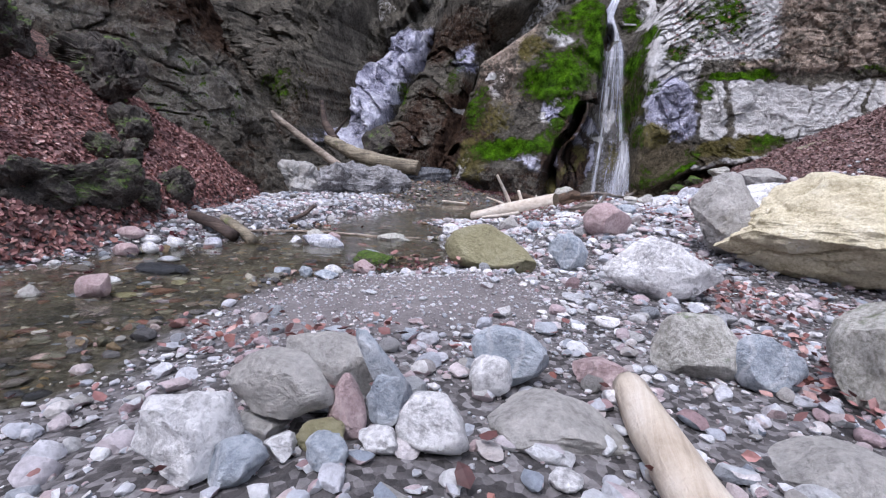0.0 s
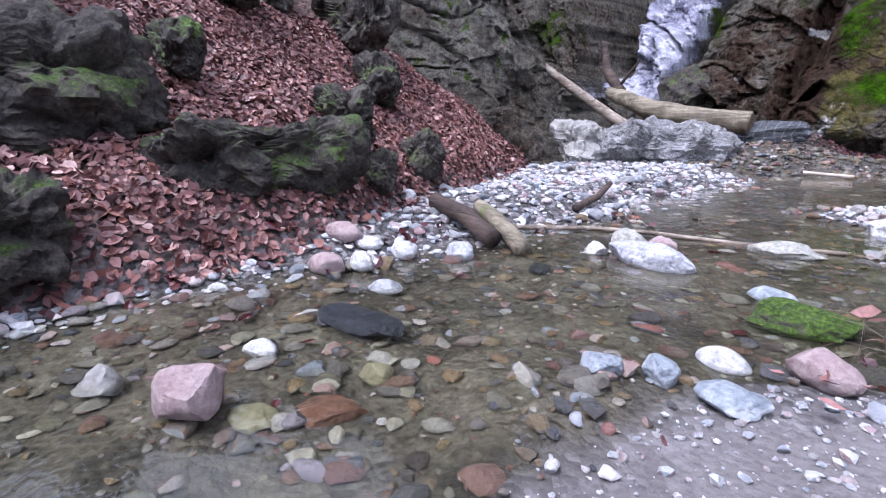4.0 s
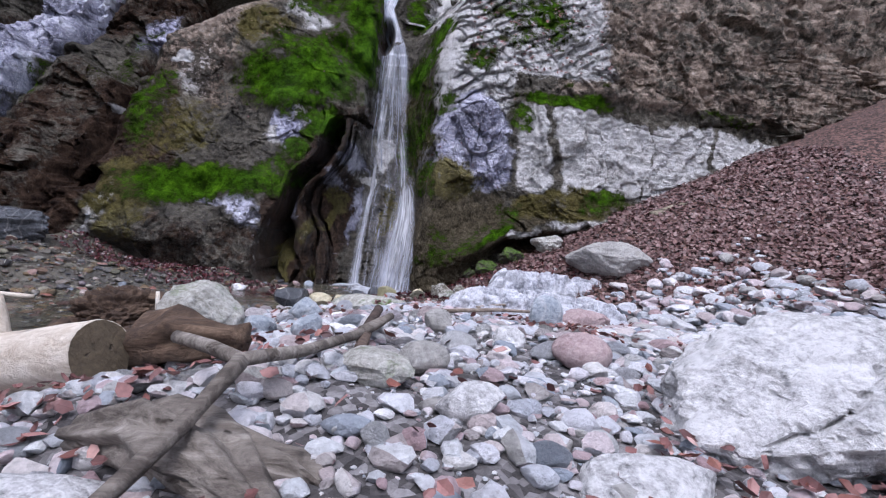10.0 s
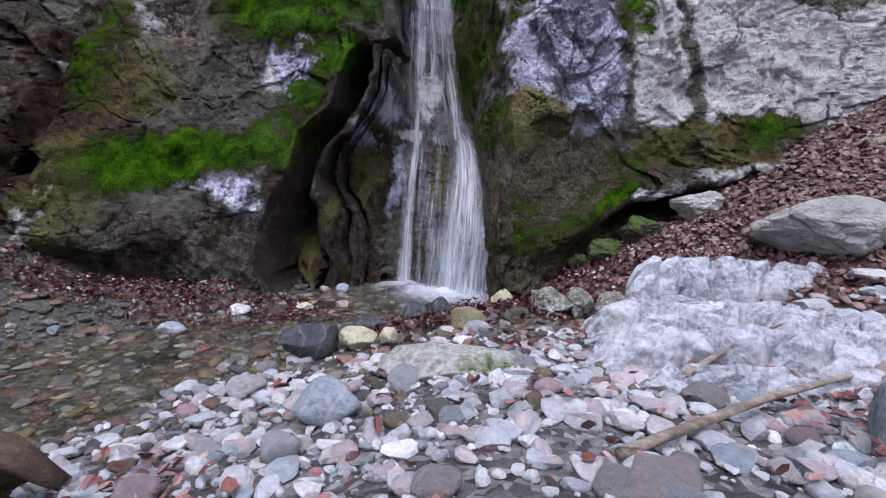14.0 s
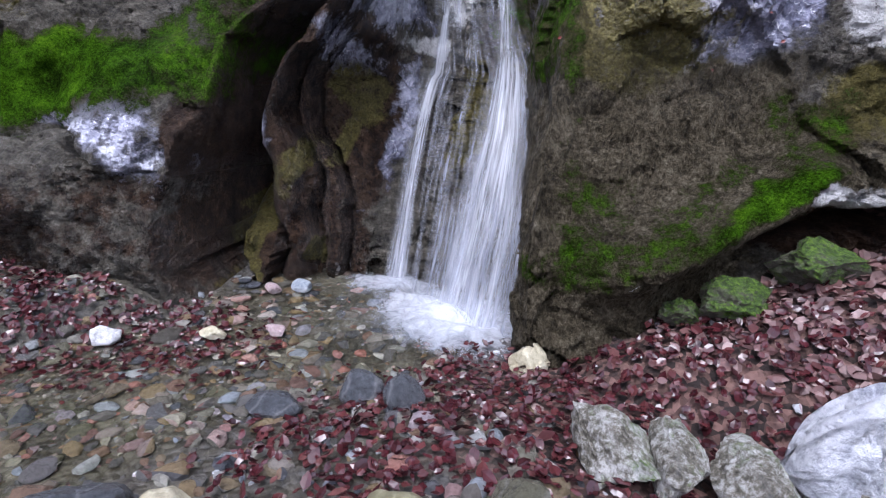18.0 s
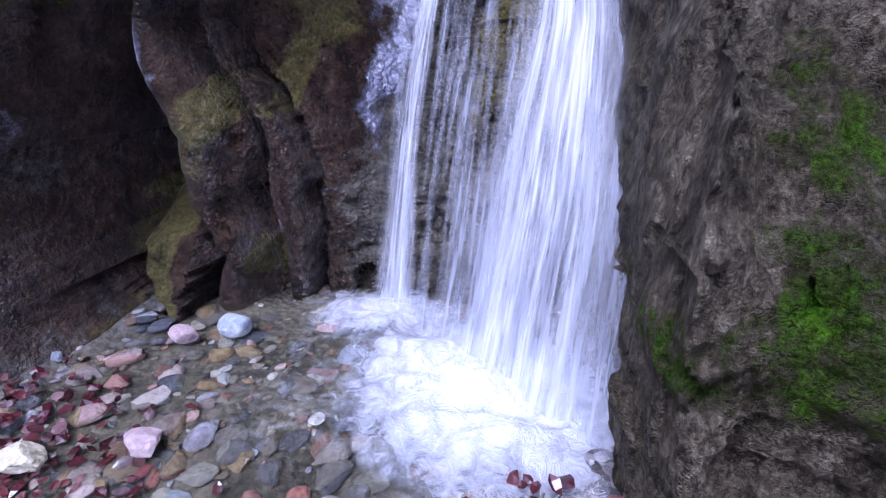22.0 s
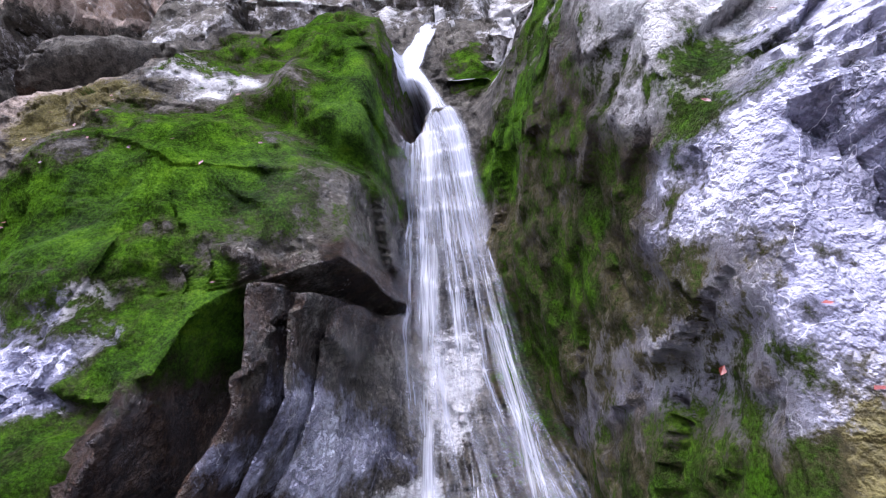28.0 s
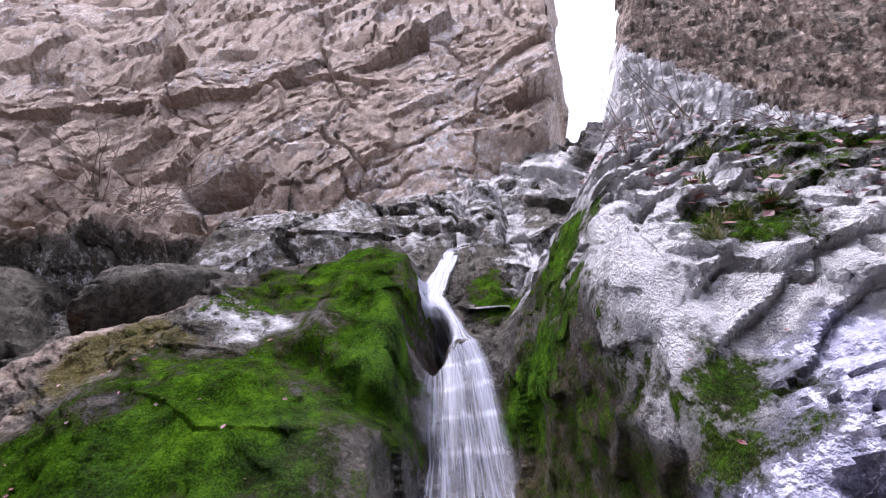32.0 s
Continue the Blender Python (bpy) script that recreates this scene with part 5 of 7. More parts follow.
boulder("dark wet rock at the pool", S_DARK, -0.50, -1.98, 0.34, 0.26, 0.24, 20, 4, 8, 0.06, 0.4)
boulder("cream yellow rock beside the dark one", S_YELLOW, -0.24, -1.93, 0.24, 0.18, 0.15, -20, 4, 9, 0.06, 0.7)
boulder("small cream block of broken limestone", S_YELLOW, -0.06, -1.95, 0.12, 0.1, 0.1, 0, 4, 9, 0.05, 0.7, name="stone")
boulder("ochre rounded rock in the leaves", S_OLIVE, 0.40, -1.93, 0.19, 0.16, 0.15, 0, 4)
boulder("dark blocky stone among wet leaves", S_WETONE, 0.70, -1.78, 0.2, 0.15, 0.12, 0, 4, name="stone")
boulder("orange-tan angular stone at the foot of the fall", S_YELLOW, 0.80, -0.82, 0.19, 0.14, 0.15, 25, 4, 10, 0.05, 0.8, name="stone")
boulder("blue wet cobble at the pool", S_DARK, 0.08, -1.13, 0.19, 0.16, 0.17, 0, 4, 5, 0.04, 0.3, name="stone")
boulder("flat blue wet cobble in shallow water", S_DARK, -0.25, -1.25, 0.22, 0.16, 0.1, 0, 4, 5, 0.04, 0.3, name="stone")
boulder("grey wet cobble in shallow water", S_DARK, 0.28, -1.24, 0.17, 0.15, 0.16, 0, 4, 6, 0.04, 0.4, name="stone")
boulder("small blue stone at the foot of the ribs", S_BLUE, -0.64, -0.05, 0.13, 0.11, 0.1, 0, 4, 4, 0.03, 0.2, name="stone", z=0.0)
boulder("small red stone at the foot of the ribs", S_PINK, -0.78, -0.16, 0.1, 0.08, 0.08, 0, 4, name="stone", z=0.01)
boulder("tan stone in the shallows", S_YELLOW, -0.83, -0.74, 0.15, 0.1, 0.07, 0, 4, name="stone", z=0.0)
boulder("dark red stone in the shallows", S_PINK, -0.55, -0.62, 0.12, 0.09, 0.07, 0, 4, name="stone", z=0.0)
boulder("white stone in the leaves", S_WHITE, -1.3, -0.9, 0.17, 0.13, 0.13, 0, 4, name="stone")
boulder("blue-violet stone beside the shallow pool", S_BLUE, -1.62, -1.3, 0.22, 0.16, 0.13, 0, 4, name="stone")
boulder("large grey rock wedged on the leaf slope", S_GREY, 2.8, -1.62, 0.95, 0.55, 0.42, -12, 6, 9, 0.06, 0.6, cracks=2)
boulder("dark wet ledge below the fallen log", S_DARK, -4.0, -1.15, 1.7, 0.6, 0.42, -5, 5, 10, 0.1, 0.6, 0.25)
boulder("grey mossy boulder behind the fallen log", S_MOSSY, -5.3, -0.55, 0.9, 0.7, 1.1, 10, 5, 9, 0.12, 0.5, 0.2, z=0.75)
boulder("bright mossy stone below the ledge", S_GREEN, 1.6, -0.82, 0.3, 0.24, 0.2, 0, 5, 16, 0.16, 0.9)
boulder("rounded mossy stone under the lip", S_GREEN, 1.92, -0.8, 0.36, 0.28, 0.24, 0, 5, 16, 0.16, 0.9)
boulder("small mossy stone at the wall", S_GREEN, 1.42, -0.8, 0.2, 0.16, 0.15, 0, 5, 16, 0.16, 0.9, name="stone")
boulder("pale block under the lip of the wall", S_LICHEN, 2.35, -0.8, 0.42, 0.28, 0.26, 10, 5, 14, 0.09, 0.9)



def outcrop(label, material, x, y, w, d, h, yaw=0.0, sink=0.35, rough=1.0, name="outcrop", beds=0.0):
    """A lumpy mass of rock grown into the bank, with clefts and crumbled faces of real size."""
    SEED[0] += 1
    o = SEED[0] * 2.3
    v, f = ICO[6]
    nrm = v / np.linalg.norm(v, axis=1, keepdims=True)
    box = np.sign(v) * np.abs(v) ** 0.7
    p = box * np.array([w, d, h]) * 0.5
    small = min(d, h)
    a = rough * min(1.0, 1.6 * small)
    q = p * max(1.0, 0.6 / small) ** 0.8 + o
    r = a * (0.20 * fbm(q[:, 0] * 1.7, q[:, 1] * 1.7, q[:, 2] * 1.7, 3) + 0.11 * fbm(q[:, 0] * 4.5, q[:, 1] * 4.5, q[:, 2] * 4.5, 4, 0.65) - 0.16 * ridge(q[:, 0] * 2.4, q[:, 1] * 2.4, q[:, 2] * 2.4, 3) ** 3)
    r = r + a * 0.04 * facets(q[:, 0] * 5 + q[:, 2] * 3, q[:, 1] * 5 - q[:, 2] * 4, 3.0)
    if beds:
        t = (p[:, 2] + 0.4 * p[:, 1] + 0.05 * fbm(q[:, 0] * 2, q[:, 1] * 2, q[:, 2] * 2, 3)) * 11
        r = r + beds * (t - np.floor(t) - 0.5)
    p = p + nrm * r[:, None] + np.array([0, 0, h * (0.5 - sink)])
    me = mesh_from(name, p, f)
    me.set_sharp_from_angle(angle=radians(32))
    me.materials.append(material)
    ob = new(name, me)
    ob.matrix_world = pose(x, y, floor_at(x, y), 0, 0, yaw)
    return tagged(ob, label, "rock")


outcrop("rounded grey-green rock beside the water below the bank", S_MOSSY, -4.45, -10.1, 0.6, 0.55, 0.45, 20)
outcrop("mossy block with a dark hollow below it", S_MOSSY, -5.1, -9.8, 1.1, 0.6, 0.75, 80, 0.45)
outcrop("long mossy rock at the foot of the leaf bank", S_MOSSY, -4.6, -8.85, 1.3, 0.42, 0.5, 83)
outcrop("grey-green rock spur standing out of the leaves", S_MOSSY, -5.75, -8.9, 1.2, 0.28, 0.42, -12, 0.45)
outcrop("dark rock spur running down to the shingle", S_MOSSY, -5.35, -7.88, 1.7, 0.3, 0.42, -18, 0.45)
outcrop("low mossy end of the rock spur above the shingle", S_MOSSY, -4.72, -7.95, 0.5, 0.3, 0.3, -25)
outcrop("small dark rock in the leaves", S_MOSSY, -4.98, -7.3, 0.34, 0.28, 0.36, 0)
outcrop("dark rock rib crossing the leaf bank", S_MOSSY, -6.0, -7.0, 1.1, 0.32, 0.5, -20, 0.45)
outcrop("long black rock rib high on the leaf bank", S_MOSSY, -7.5, -6.3, 3.0, 0.5, 0.9, -17, 0.4)
outcrop("crumbling dark outcrop above the leaf bank", S_MOSSY, -7.3, -7.9, 2.2, 0.5, 0.8, -14, 0.45)
outcrop("dark mossy outcrop at the top of the bank", S_MOSSY, -7.0, -9.6, 2.2, 0.6, 0.8, -10, 0.45)
outcrop("black rock step near the top of the bank", S_MOSSY, -7.9, -7.1, 1.6, 0.5, 0.8, -20, 0.45)
outcrop("grey broken block at the foot of the crag", S_GREY, -5.55, -3.75, 0.75, 0.65, 0.85, -25, 0.3, 0.7, beds=0.02)
outcrop("pale washed rock apron sloping to the stream", S_APRON, -4.75, -2.85, 2.3, 1.3, 0.75, 40, 0.35, 0.8, beds=0.018)
outcrop("low worn rock at the edge of the shingle", S_APRON, -6.0, -3.6, 1.3, 0.8, 0.7, 20, 0.35, 0.8, beds=0.015)

# pale limestone beds stepping down to the pool
BEDS = "worn limestone beds by the pool"


def ledge(x, y, w, d, h, yaw, seed):
    """A worn bed of rock: flat on top, with a bulging, notched front that sinks into the gravel."""
    n, m = int(w / 0.012), 46
    U, V = np.meshgrid(np.linspace(-0.5, 0.5, n), np.linspace(0, 1, m), indexing="ij")
    taper = np.clip(1 - (np.abs(U) * 2) ** 6, 0, 1) ** 0.5
    a = np.pi * curve(V, [0, 0.45, 0.85, 1], [0.0, 0.42, 0.86, 1.0])
    # around the section: back foot, top, front foot
    sec_y, sec_z = np.sign(np.cos(a)) * np.abs(np.cos(a)) ** 0.7, np.abs(np.sin(a)) ** 0.42
    X = U * w
    lump = 0.5 + 0.5 * fbm(X * 5 + seed * 9, 0.0, 2.0, 3)
    c, v = cells(X * 5.5 + seed * 3, sec_y * 1.6, seed)
    notch = 1 - sstep(0, 0.16, c)
    Y = sec_y * d * 0.5 * (0.75 + 0.5 * lump) * taper + 0.10 * fbm(X * 1.2 + seed * 5, 1.0, 1.0, 3)
    Z = sec_z * h * taper * (0.8 + 0.35 * v) - 0.05 * notch * taper + 0.02 * fbm(X * 8, sec_y * 4, seed, 4, 0.65) - 0.05
    Y = Y + 0.03 * notch * (sec_y < 0) + 0.02 * fbm(X * 9, sec_z * 5, seed + 3, 4, 0.65)
    ob = sheet("limestone_bed", X, Y, Z, S_BED)
    ob.matrix_world = pose(x, y, floor_at(x, y) - 0.02, 0, 0, yaw)
    tagged(ob, "pale blue-white worn limestone bed with a notched edge", "rock", BEDS)


for i, (bx, by, bw, bd, bh, yaw) in enumerate(((2.15, -1.62, 1.35, 0.34, 0.26, -8), (1.95, -1.98, 1.6, 0.3, 0.22, -5), (1.85, -2.3, 1.75, 0.34, 0.25, -3), (1.7, -2.66, 1.75, 0.36, 0.24, 3), (1.5, -2.98, 1.1, 0.26, 0.14, 0))):
    ledge(bx, by, bw, bd * 0.82, bh * 1.2, yaw, i + 1.0)
for bx, by, bw, bd, bh, yaw in ((1.02, -1.5, 0.2, 0.34, 0.22, 10), (1.2, -1.56, 0.16, 0.3, 0.22, -6), (1.4, -1.6, 0.22, 0.34, 0.22, 4), (1.62, -1.62, 0.22, 0.36, 0.2, -8), (1.45, -1.9, 0.3, 0.26, 0.14, 0)):
    boulder("split pale limestone block with mossy joints", S_SPLIT, bx, by, bw * 1.15, bd, bh * 1.1, yaw, 5, 16, 0.1, 0.95, 0.2, group=BEDS, cracks=2)


def scatter(n, inside, sizes, seed):
    """Places by chance where inside(x, y) lets them lie: x, y, z, size."""
    rng = np.random.default_rng(seed)
    x, y = rng.uniform(-8, 6, n * 12), rng.uniform(-13, 0.6, n * 12)
    keep = rng.random(n * 12) < inside(x, y)
    x, y = x[keep][:n], y[keep][:n]
    s = sizes[0] * (sizes[1] / sizes[0]) ** (rng.random(len(x)) ** 1.7)
    return x, y, ground_height(x, y), s


def before_wall(x, y, gap=0.0):
    out = np.ones(np.shape(x))
    near = y > -4.2
    z = np.clip(ground_height(x[near], y[near]), -0.4, 7)
    out[near] = y[near] < wall_depth(x[near], z) - gap
    return out


def on_bar(x, y):
    o = x - shore_right(y)
    a = sstep(-0.1, 0.25, o) * (1 - sstep(2.0, 3.4, x - curve(y, [-12, -6, -2, -1], [0.6, 1.2, 0.8, -0.6]))) * before_wall(x, y)
    silt = blob(x, y, -1.35, -9.2, 1.0, 0.8, 30)
    return a * (1 - 0.93 * silt) * (1 - 0.97 * sstep(-2.5, -1.9, y))


def on_beach(x, y):
    d = shore_left(y) - x
    return sstep(-0.25, 0.0, d) * (1 - sstep(-0.05, 0.35, leaf_foot(y) * -1 + x < 0)) * (1 - sstep(0.0, 0.35, leaf_foot(y) - x)) * (y < -1.2)


def in_stream(x, y):
    return sstep(-0.15, 0.15, np.minimum(x - shore_left(y), shore_right(y) - x)) * before_wall(x, y)


# cobbles that can be told apart, each its own thing
TEMPLATES = []
for i in range(14):
    v, f = rock_shape(500 + i, 3, 5 + i % 8, 0.05, 0.35 + 0.12 * (i % 6))
    me = mesh_from("cobble", v, f)
    TEMPLATES.append(me)


def cobbles(n, inside, sizes, seed, material, label, group, flat=0.62):
    x, y, z, s = scatter(n, inside, sizes, seed)
    rng = np.random.default_rng(seed + 1)
    local = []
    for me in TEMPLATES:
        m2 = me.copy()
        m2.materials.append(material)
        local.append(m2)
    for i in range(len(x)):
        ob = new("cobble", local[rng.integers(len(local))])
        ob.matrix_world = pose(x[i], y[i], z[i] + s[i] * flat * 0.3, rng.uniform(-18, 18), rng.uniform(-18, 18), rng.uniform(0, 360)) @ Matrix.Diagonal((s[i] * 0.5, s[i] * 0.5 * rng.uniform(0.7, 1), s[i] * 0.5 * flat * rng.uniform(0.8, 1.3), 1))
        tagged(ob, label, "stone", group)


cobbles(210, lambda x, y: on_bar(x, y) * (y < -2) * (x < 2.6) * (0.35 + 0.65 * (y > -7.2)), (0.10, 0.22), 31, S_MIX, "rounded grey, white or pink river cobble on the gravel bar", "cobbles of the bar")
cobbles(130, lambda x, y: on_beach(x, y) * (y < -4), (0.09, 0.2), 41, S_MIX, "rounded pale cobble on the beach below the leaf bank", "cobbles of the beach")
cobbles(45, lambda x, y: in_stream(x, y) * (y > -11), (0.09, 0.2), 51, S_WETONE, "wet brown or grey cobble in the stream bed", "cobbles of the stream")


def gravel(name, n, inside, sizes, seed, material, sub, label, category="gravel", lift=0.15):
    """Many small stones joined into one mesh."""
    x, y, z, s = scatter(n, inside, sizes, seed)
    rng = np.random.default_rng(seed + 5)
    shapes = [rock_shape(900 + i, sub, 6 + i % 6, 0.09, 0.75)[0] for i in range(9)]
    f0 = np.array(ICO[sub][1])
    vs, fs, at = [], [], 0
    for i in range(len(x)):
        v = shapes[i % 9] * np.array([1, rng.uniform(0.65, 1), rng.uniform(0.45, 0.75)]) * s[i] * 0.5
        a, b = rng.uniform(0, 6.283), rng.uniform(-0.35, 0.35)
        ca, sa, cb, sb = math.cos(a), math.sin(a), math.cos(b), math.sin(b)
        v = np.stack([v[:, 0], v[:, 1] * cb - v[:, 2] * sb, v[:, 1] * sb + v[:, 2] * cb], 1)
        v = np.stack([v[:, 0] * ca - v[:, 1] * sa, v[:, 0] * sa + v[:, 1] * ca, v[:, 2]], 1)
        vs.append(v + np.array([x[i], y[i], z[i] + s[i] * lift]))
        fs.append(f0 + at)
        at += len(v)
    me = mesh_from(name, np.concatenate(vs), np.concatenate(fs).tolist())
    me.set_sharp_from_angle(angle=radians(34))
    me.materials.append(material)
    return tagged(new(name, me), label, category, kind="stuff")


gravel("cobble_gravel", 8500, lambda x, y: on_bar(x, y) * (0.4 + 0.6 * (y > -7.5)) * (0.45 + 0.55 * (y < -1.6)), (0.05, 0.15), 61, S_GRAVEL, 2, "loose grey, white and pink stones of the gravel bar")
gravel("fine_gravel", 17000, lambda x, y: on_bar(x, y) + 0.12 * sstep(0, 0.2, x - shore_right(y)) * before_wall(x, y), (0.015, 0.06), 62, S_GRAVEL, 1, "fine mixed gravel between the stones")
gravel("silt_grit", 12000, lambda x, y: blob(x, y, -1.35, -9.2, 1.5, 1.2, 30, 0.5) * sstep(-0.05, 0.1, x - shore_right(y)), (0.007, 0.045), 68, S_GRAVEL, 1, "coarse grit on the dark silt")
gravel("beach_gravel", 4600, lambda x, y: on_beach(x, y) * (y < -3.3), (0.03, 0.12), 63, S_GRAVEL, 2, "small pale stones on the beach below the leaf bank")
gravel("stream_pebbles", 6500, in_stream, (0.02, 0.14), 64, S_WET, 2, "wet brown and grey pebbles of the stream bed")
gravel("pool_gravel", 4200, lambda x, y: np.maximum(blob(x, y, -0.9, -1.6, 2.2, 1.3, -25), blob(x, y, -2.2, -2.0, 1.8, 0.9, 0), 0.8 * blob(x, y, 0.6, -1.4, 1.0, 0.7, 0)) * before_wall(x, y), (0.03, 0.13), 65, S_WET, 2, "wet dark stones round the pool", lift=0.1)
gravel("shore_gravel", 1900, lambda x, y: (on_beach(x, y) + 0.5 * in_stream(x, y)) * (y > -3.6) * before_wall(x, y), (0.03, 0.16), 67, S_WET, 2, "wet dark stones on the shore under the crag")
gravel("slope_stones", 3600, lambda x, y: (sstep(1.6, 2.4, x) * (1 - sstep(3.6, 4.6, x)) * sstep(-6.0, -4.6, y) * (1 - sstep(-2.4, -1.7, y))) * before_wall(x, y), (0.07, 0.26), 66, S_GRAVEL, 2, "grey stones at the foot of the leaf slope")


# ---- dead leaves ----
def leaf_material(name, stops, rough):
    k = Net(name)
    col = k.mix(1.0, k.ramp(k.island(), stops), k.ramp(k.noise(45, 4, 0.6), [(0.3, 0.7), (0.7, 1.2)]), "MULTIPLY")
    return k.done(col, rough)


L_DRY = leaf_material("dry_beech_leaf", [(0.0, (0.05, 0.02, 0.019)), (0.3, (0.175, 0.072, 0.066)), (0.5, (0.33, 0.172, 0.158)), (0.7, (0.08, 0.03, 0.029)), (0.88, (0.24, 0.09, 0.066)), (1.0, (0.52, 0.35, 0.32))], 0.6)
L_WET = leaf_material("wet_leaf", [(0.0, (0.025, 0.006, 0.008)), (0.35, (0.06, 0.012, 0.016)), (0.6, (0.10, 0.03, 0.03)), (0.85, (0.035, 0.009, 0.012)), (1.0, (0.13, 0.055, 0.05))], 0.22)

# a darker, browner set of leaf colours for the slope
L_BROWN = leaf_material("dark_brown_leaf", [(0.0, (0.05, 0.022, 0.02)), (0.3, (0.13, 0.062, 0.056)), (0.5, (0.22, 0.13, 0.12)), (0.7, (0.075, 0.03, 0.028)), (1.0, (0.32, 0.22, 0.2))], 0.5)
L_RED = leaf_material("fresh_red_leaf", [(0.0, (0.1, 0.012, 0.012)), (1.0, (0.2, 0.04, 0.03))], 0.4)


def leaves(name, n, inside, size, seed, material, label, lift=0.02):
    x, y, z, s = scatter(n, inside, size, seed)
    rng = np.random.default_rng(seed + 9)
    m = len(x)
    # a folded, pointed leaf with a bent tip
    base = np.array([[-0.9, 0, 0.16], [-0.3, 0.62, 0.3], [0.4, 0.52, 0.2], [1.0, 0.05, 0.25], [0.4, -0.5, 0.16], [-0.35, -0.6, 0.26], [-0.3, 0, 0], [0.4, 0, -0.02]])
    faces = [[0, 6, 1], [6, 7, 2, 1], [7, 3, 2], [0, 5, 6], [5, 4, 7, 6], [4, 3, 7]]
    V = np.repeat(base[None], m, 0) * (s * 0.5)[:, None, None]
    V[:, :, 2] *= rng.uniform(-1.6, 1.8, m)[:, None]
    e = 0.06
    gx, gy = (ground_height(x + e, y) - ground_height(x - e, y)) / (2 * e), (ground_height(x, y + e) - ground_height(x, y - e)) / (2 * e)
    ax, ay, az = rng.normal(0, 0.4, m) + np.arctan(gy), rng.normal(0, 0.4, m) - np.arctan(gx), rng.uniform(0, 6.283, m)
    c, q = np.cos(az)[:, None], np.sin(az)[:, None]
    X, Y, Z = V[:, :, 0] * c - V[:, :, 1] * q, V[:, :, 0] * q + V[:, :, 1] * c, V[:, :, 2]
    c, q = np.cos(ax)[:, None], np.sin(ax)[:, None]
    Y, Z = Y * c - Z * q, Y * q + Z * c
    c, q = np.cos(ay)[:, None], np.sin(ay)[:, None]
    X, Z = X * c + Z * q, -X * q + Z * c
    P = np.stack([X + x[:, None], Y + y[:, None], Z + z[:, None] + lift + rng.uniform(0, 0.02, m)[:, None]], -1).reshape(-1, 3)
    F = [[b + i * 8 for b in f] for i in range(m) for f in faces]
    me = mesh_from(name, P, F, smooth=False)
    me.materials.append(material)
    return tagged(new(name, me), label, "leaves", kind="stuff")


leaves("leaf_litter_bank", 46000, lambda x, y: sstep(-0.15, 0.25, leaf_foot(y) - x) * (x > -7.6) * (y < -2.3) * (y > -11.5), (0.045, 0.09), 71, L_DRY, "red-brown dead beech leaves covering the bank", lift=0.02)
leaves("leaf_litter_slope", 17000, lambda x, y: sstep(0.1, 0.6, x - curve(y, [-6, -3, -2, -1, -0.3], [4.6, 3.7, 2.2, 1.15, 0.9])) * (y > -4.5) * before_wall(x, y), (0.045, 0.085), 72, L_BROWN, "red-brown dead leaves on the slope under the wall", lift=0.02)
leaves("leaf_litter_bar", 4200, lambda x, y: on_bar(x, y) * (0.05 + 0.95 * sstep(0.05, 0.3, fbm(x * 1.3, y * 1.3, 33.0, 3))) * (y < -1.8), (0.04, 0.075), 73, L_DRY, "dead leaves caught between the stones of the bar", lift=0.045)
leaves("leaf_litter_pool", 15000, lambda x, y: np.maximum(blob(x, y, 1.2, -1.2, 1.1, 0.5, -10), np.maximum(blob(x, y, -1.9, -0.8, 1.3, 0.45, 0), 1.0 * blob(x, y, 0.45, -1.45, 0.75, 0.4, 0))) * before_wall(x, y, 0.02), (0.035, 0.07), 74, L_WET, "wet dark red leaves round the pool", lift=0.03)
leaves("leaf_litter_stream", 260, lambda x, y: in_stream(x, y) * sstep(0.1, 0.4, fbm(x * 1.4, y * 1.4, 8.0, 3)) * (y < -5), (0.04, 0.09), 79, L_WET, "dark red leaves lying in the stream", lift=0.03)
leaves("leaf_litter_shore", 900, lambda x, y: np.maximum(blob(x, y, -1.75, -8.05, 0.45, 0.25, 0), sstep(-0.1, 0.1, shore_left(y) - x) * (1 - sstep(0.2, 0.5, shore_left(y) - x)) * (y < -7.5)), (0.05, 0.1), 75, L_WET, "soaked dead leaves washed up along the stream", lift=0.03)


# ---- dead wood ----
def wood_material(name, stops, rough=0.75, band=6.0, moss=0.0, axis=0):
    k = Net(name)
    grain = k.noise(band * 2.2, 8, 0.75, k.stretch(*[0.07 if i == axis else 1.0 for i in range(3)]), 0.5)
    spot = k.noise(3.5, 7, 0.7)
    col = k.ramp(k.mix(0.4, grain, spot), stops)
    split = k.math("MULTIPLY_ADD", k.noise(band * 1.6, 3, 0.5, k.stretch(*[0.035 if i == axis else 1.0 for i in range(3)])), 14.0, -9.0, clamp=True)
    col = k.mix(k.math("MULTIPLY", split, 0.7), col, (0.05, 0.035, 0.025))
    if moss:
        m = k.math("MULTIPLY_ADD", k.noise(4, 6, 0.7), 8.0, -8.0 * (0.66 - 0.16 * moss), clamp=True)
        col = k.mix(m, col, (0.10, 0.14, 0.02))
    return k.done(col, rough, k.bump(k.math("ADD", k.mix(0.4, grain, k.noise(50, 4)), k.math("MULTIPLY", split, -0.5)), 1.0, 0.02))


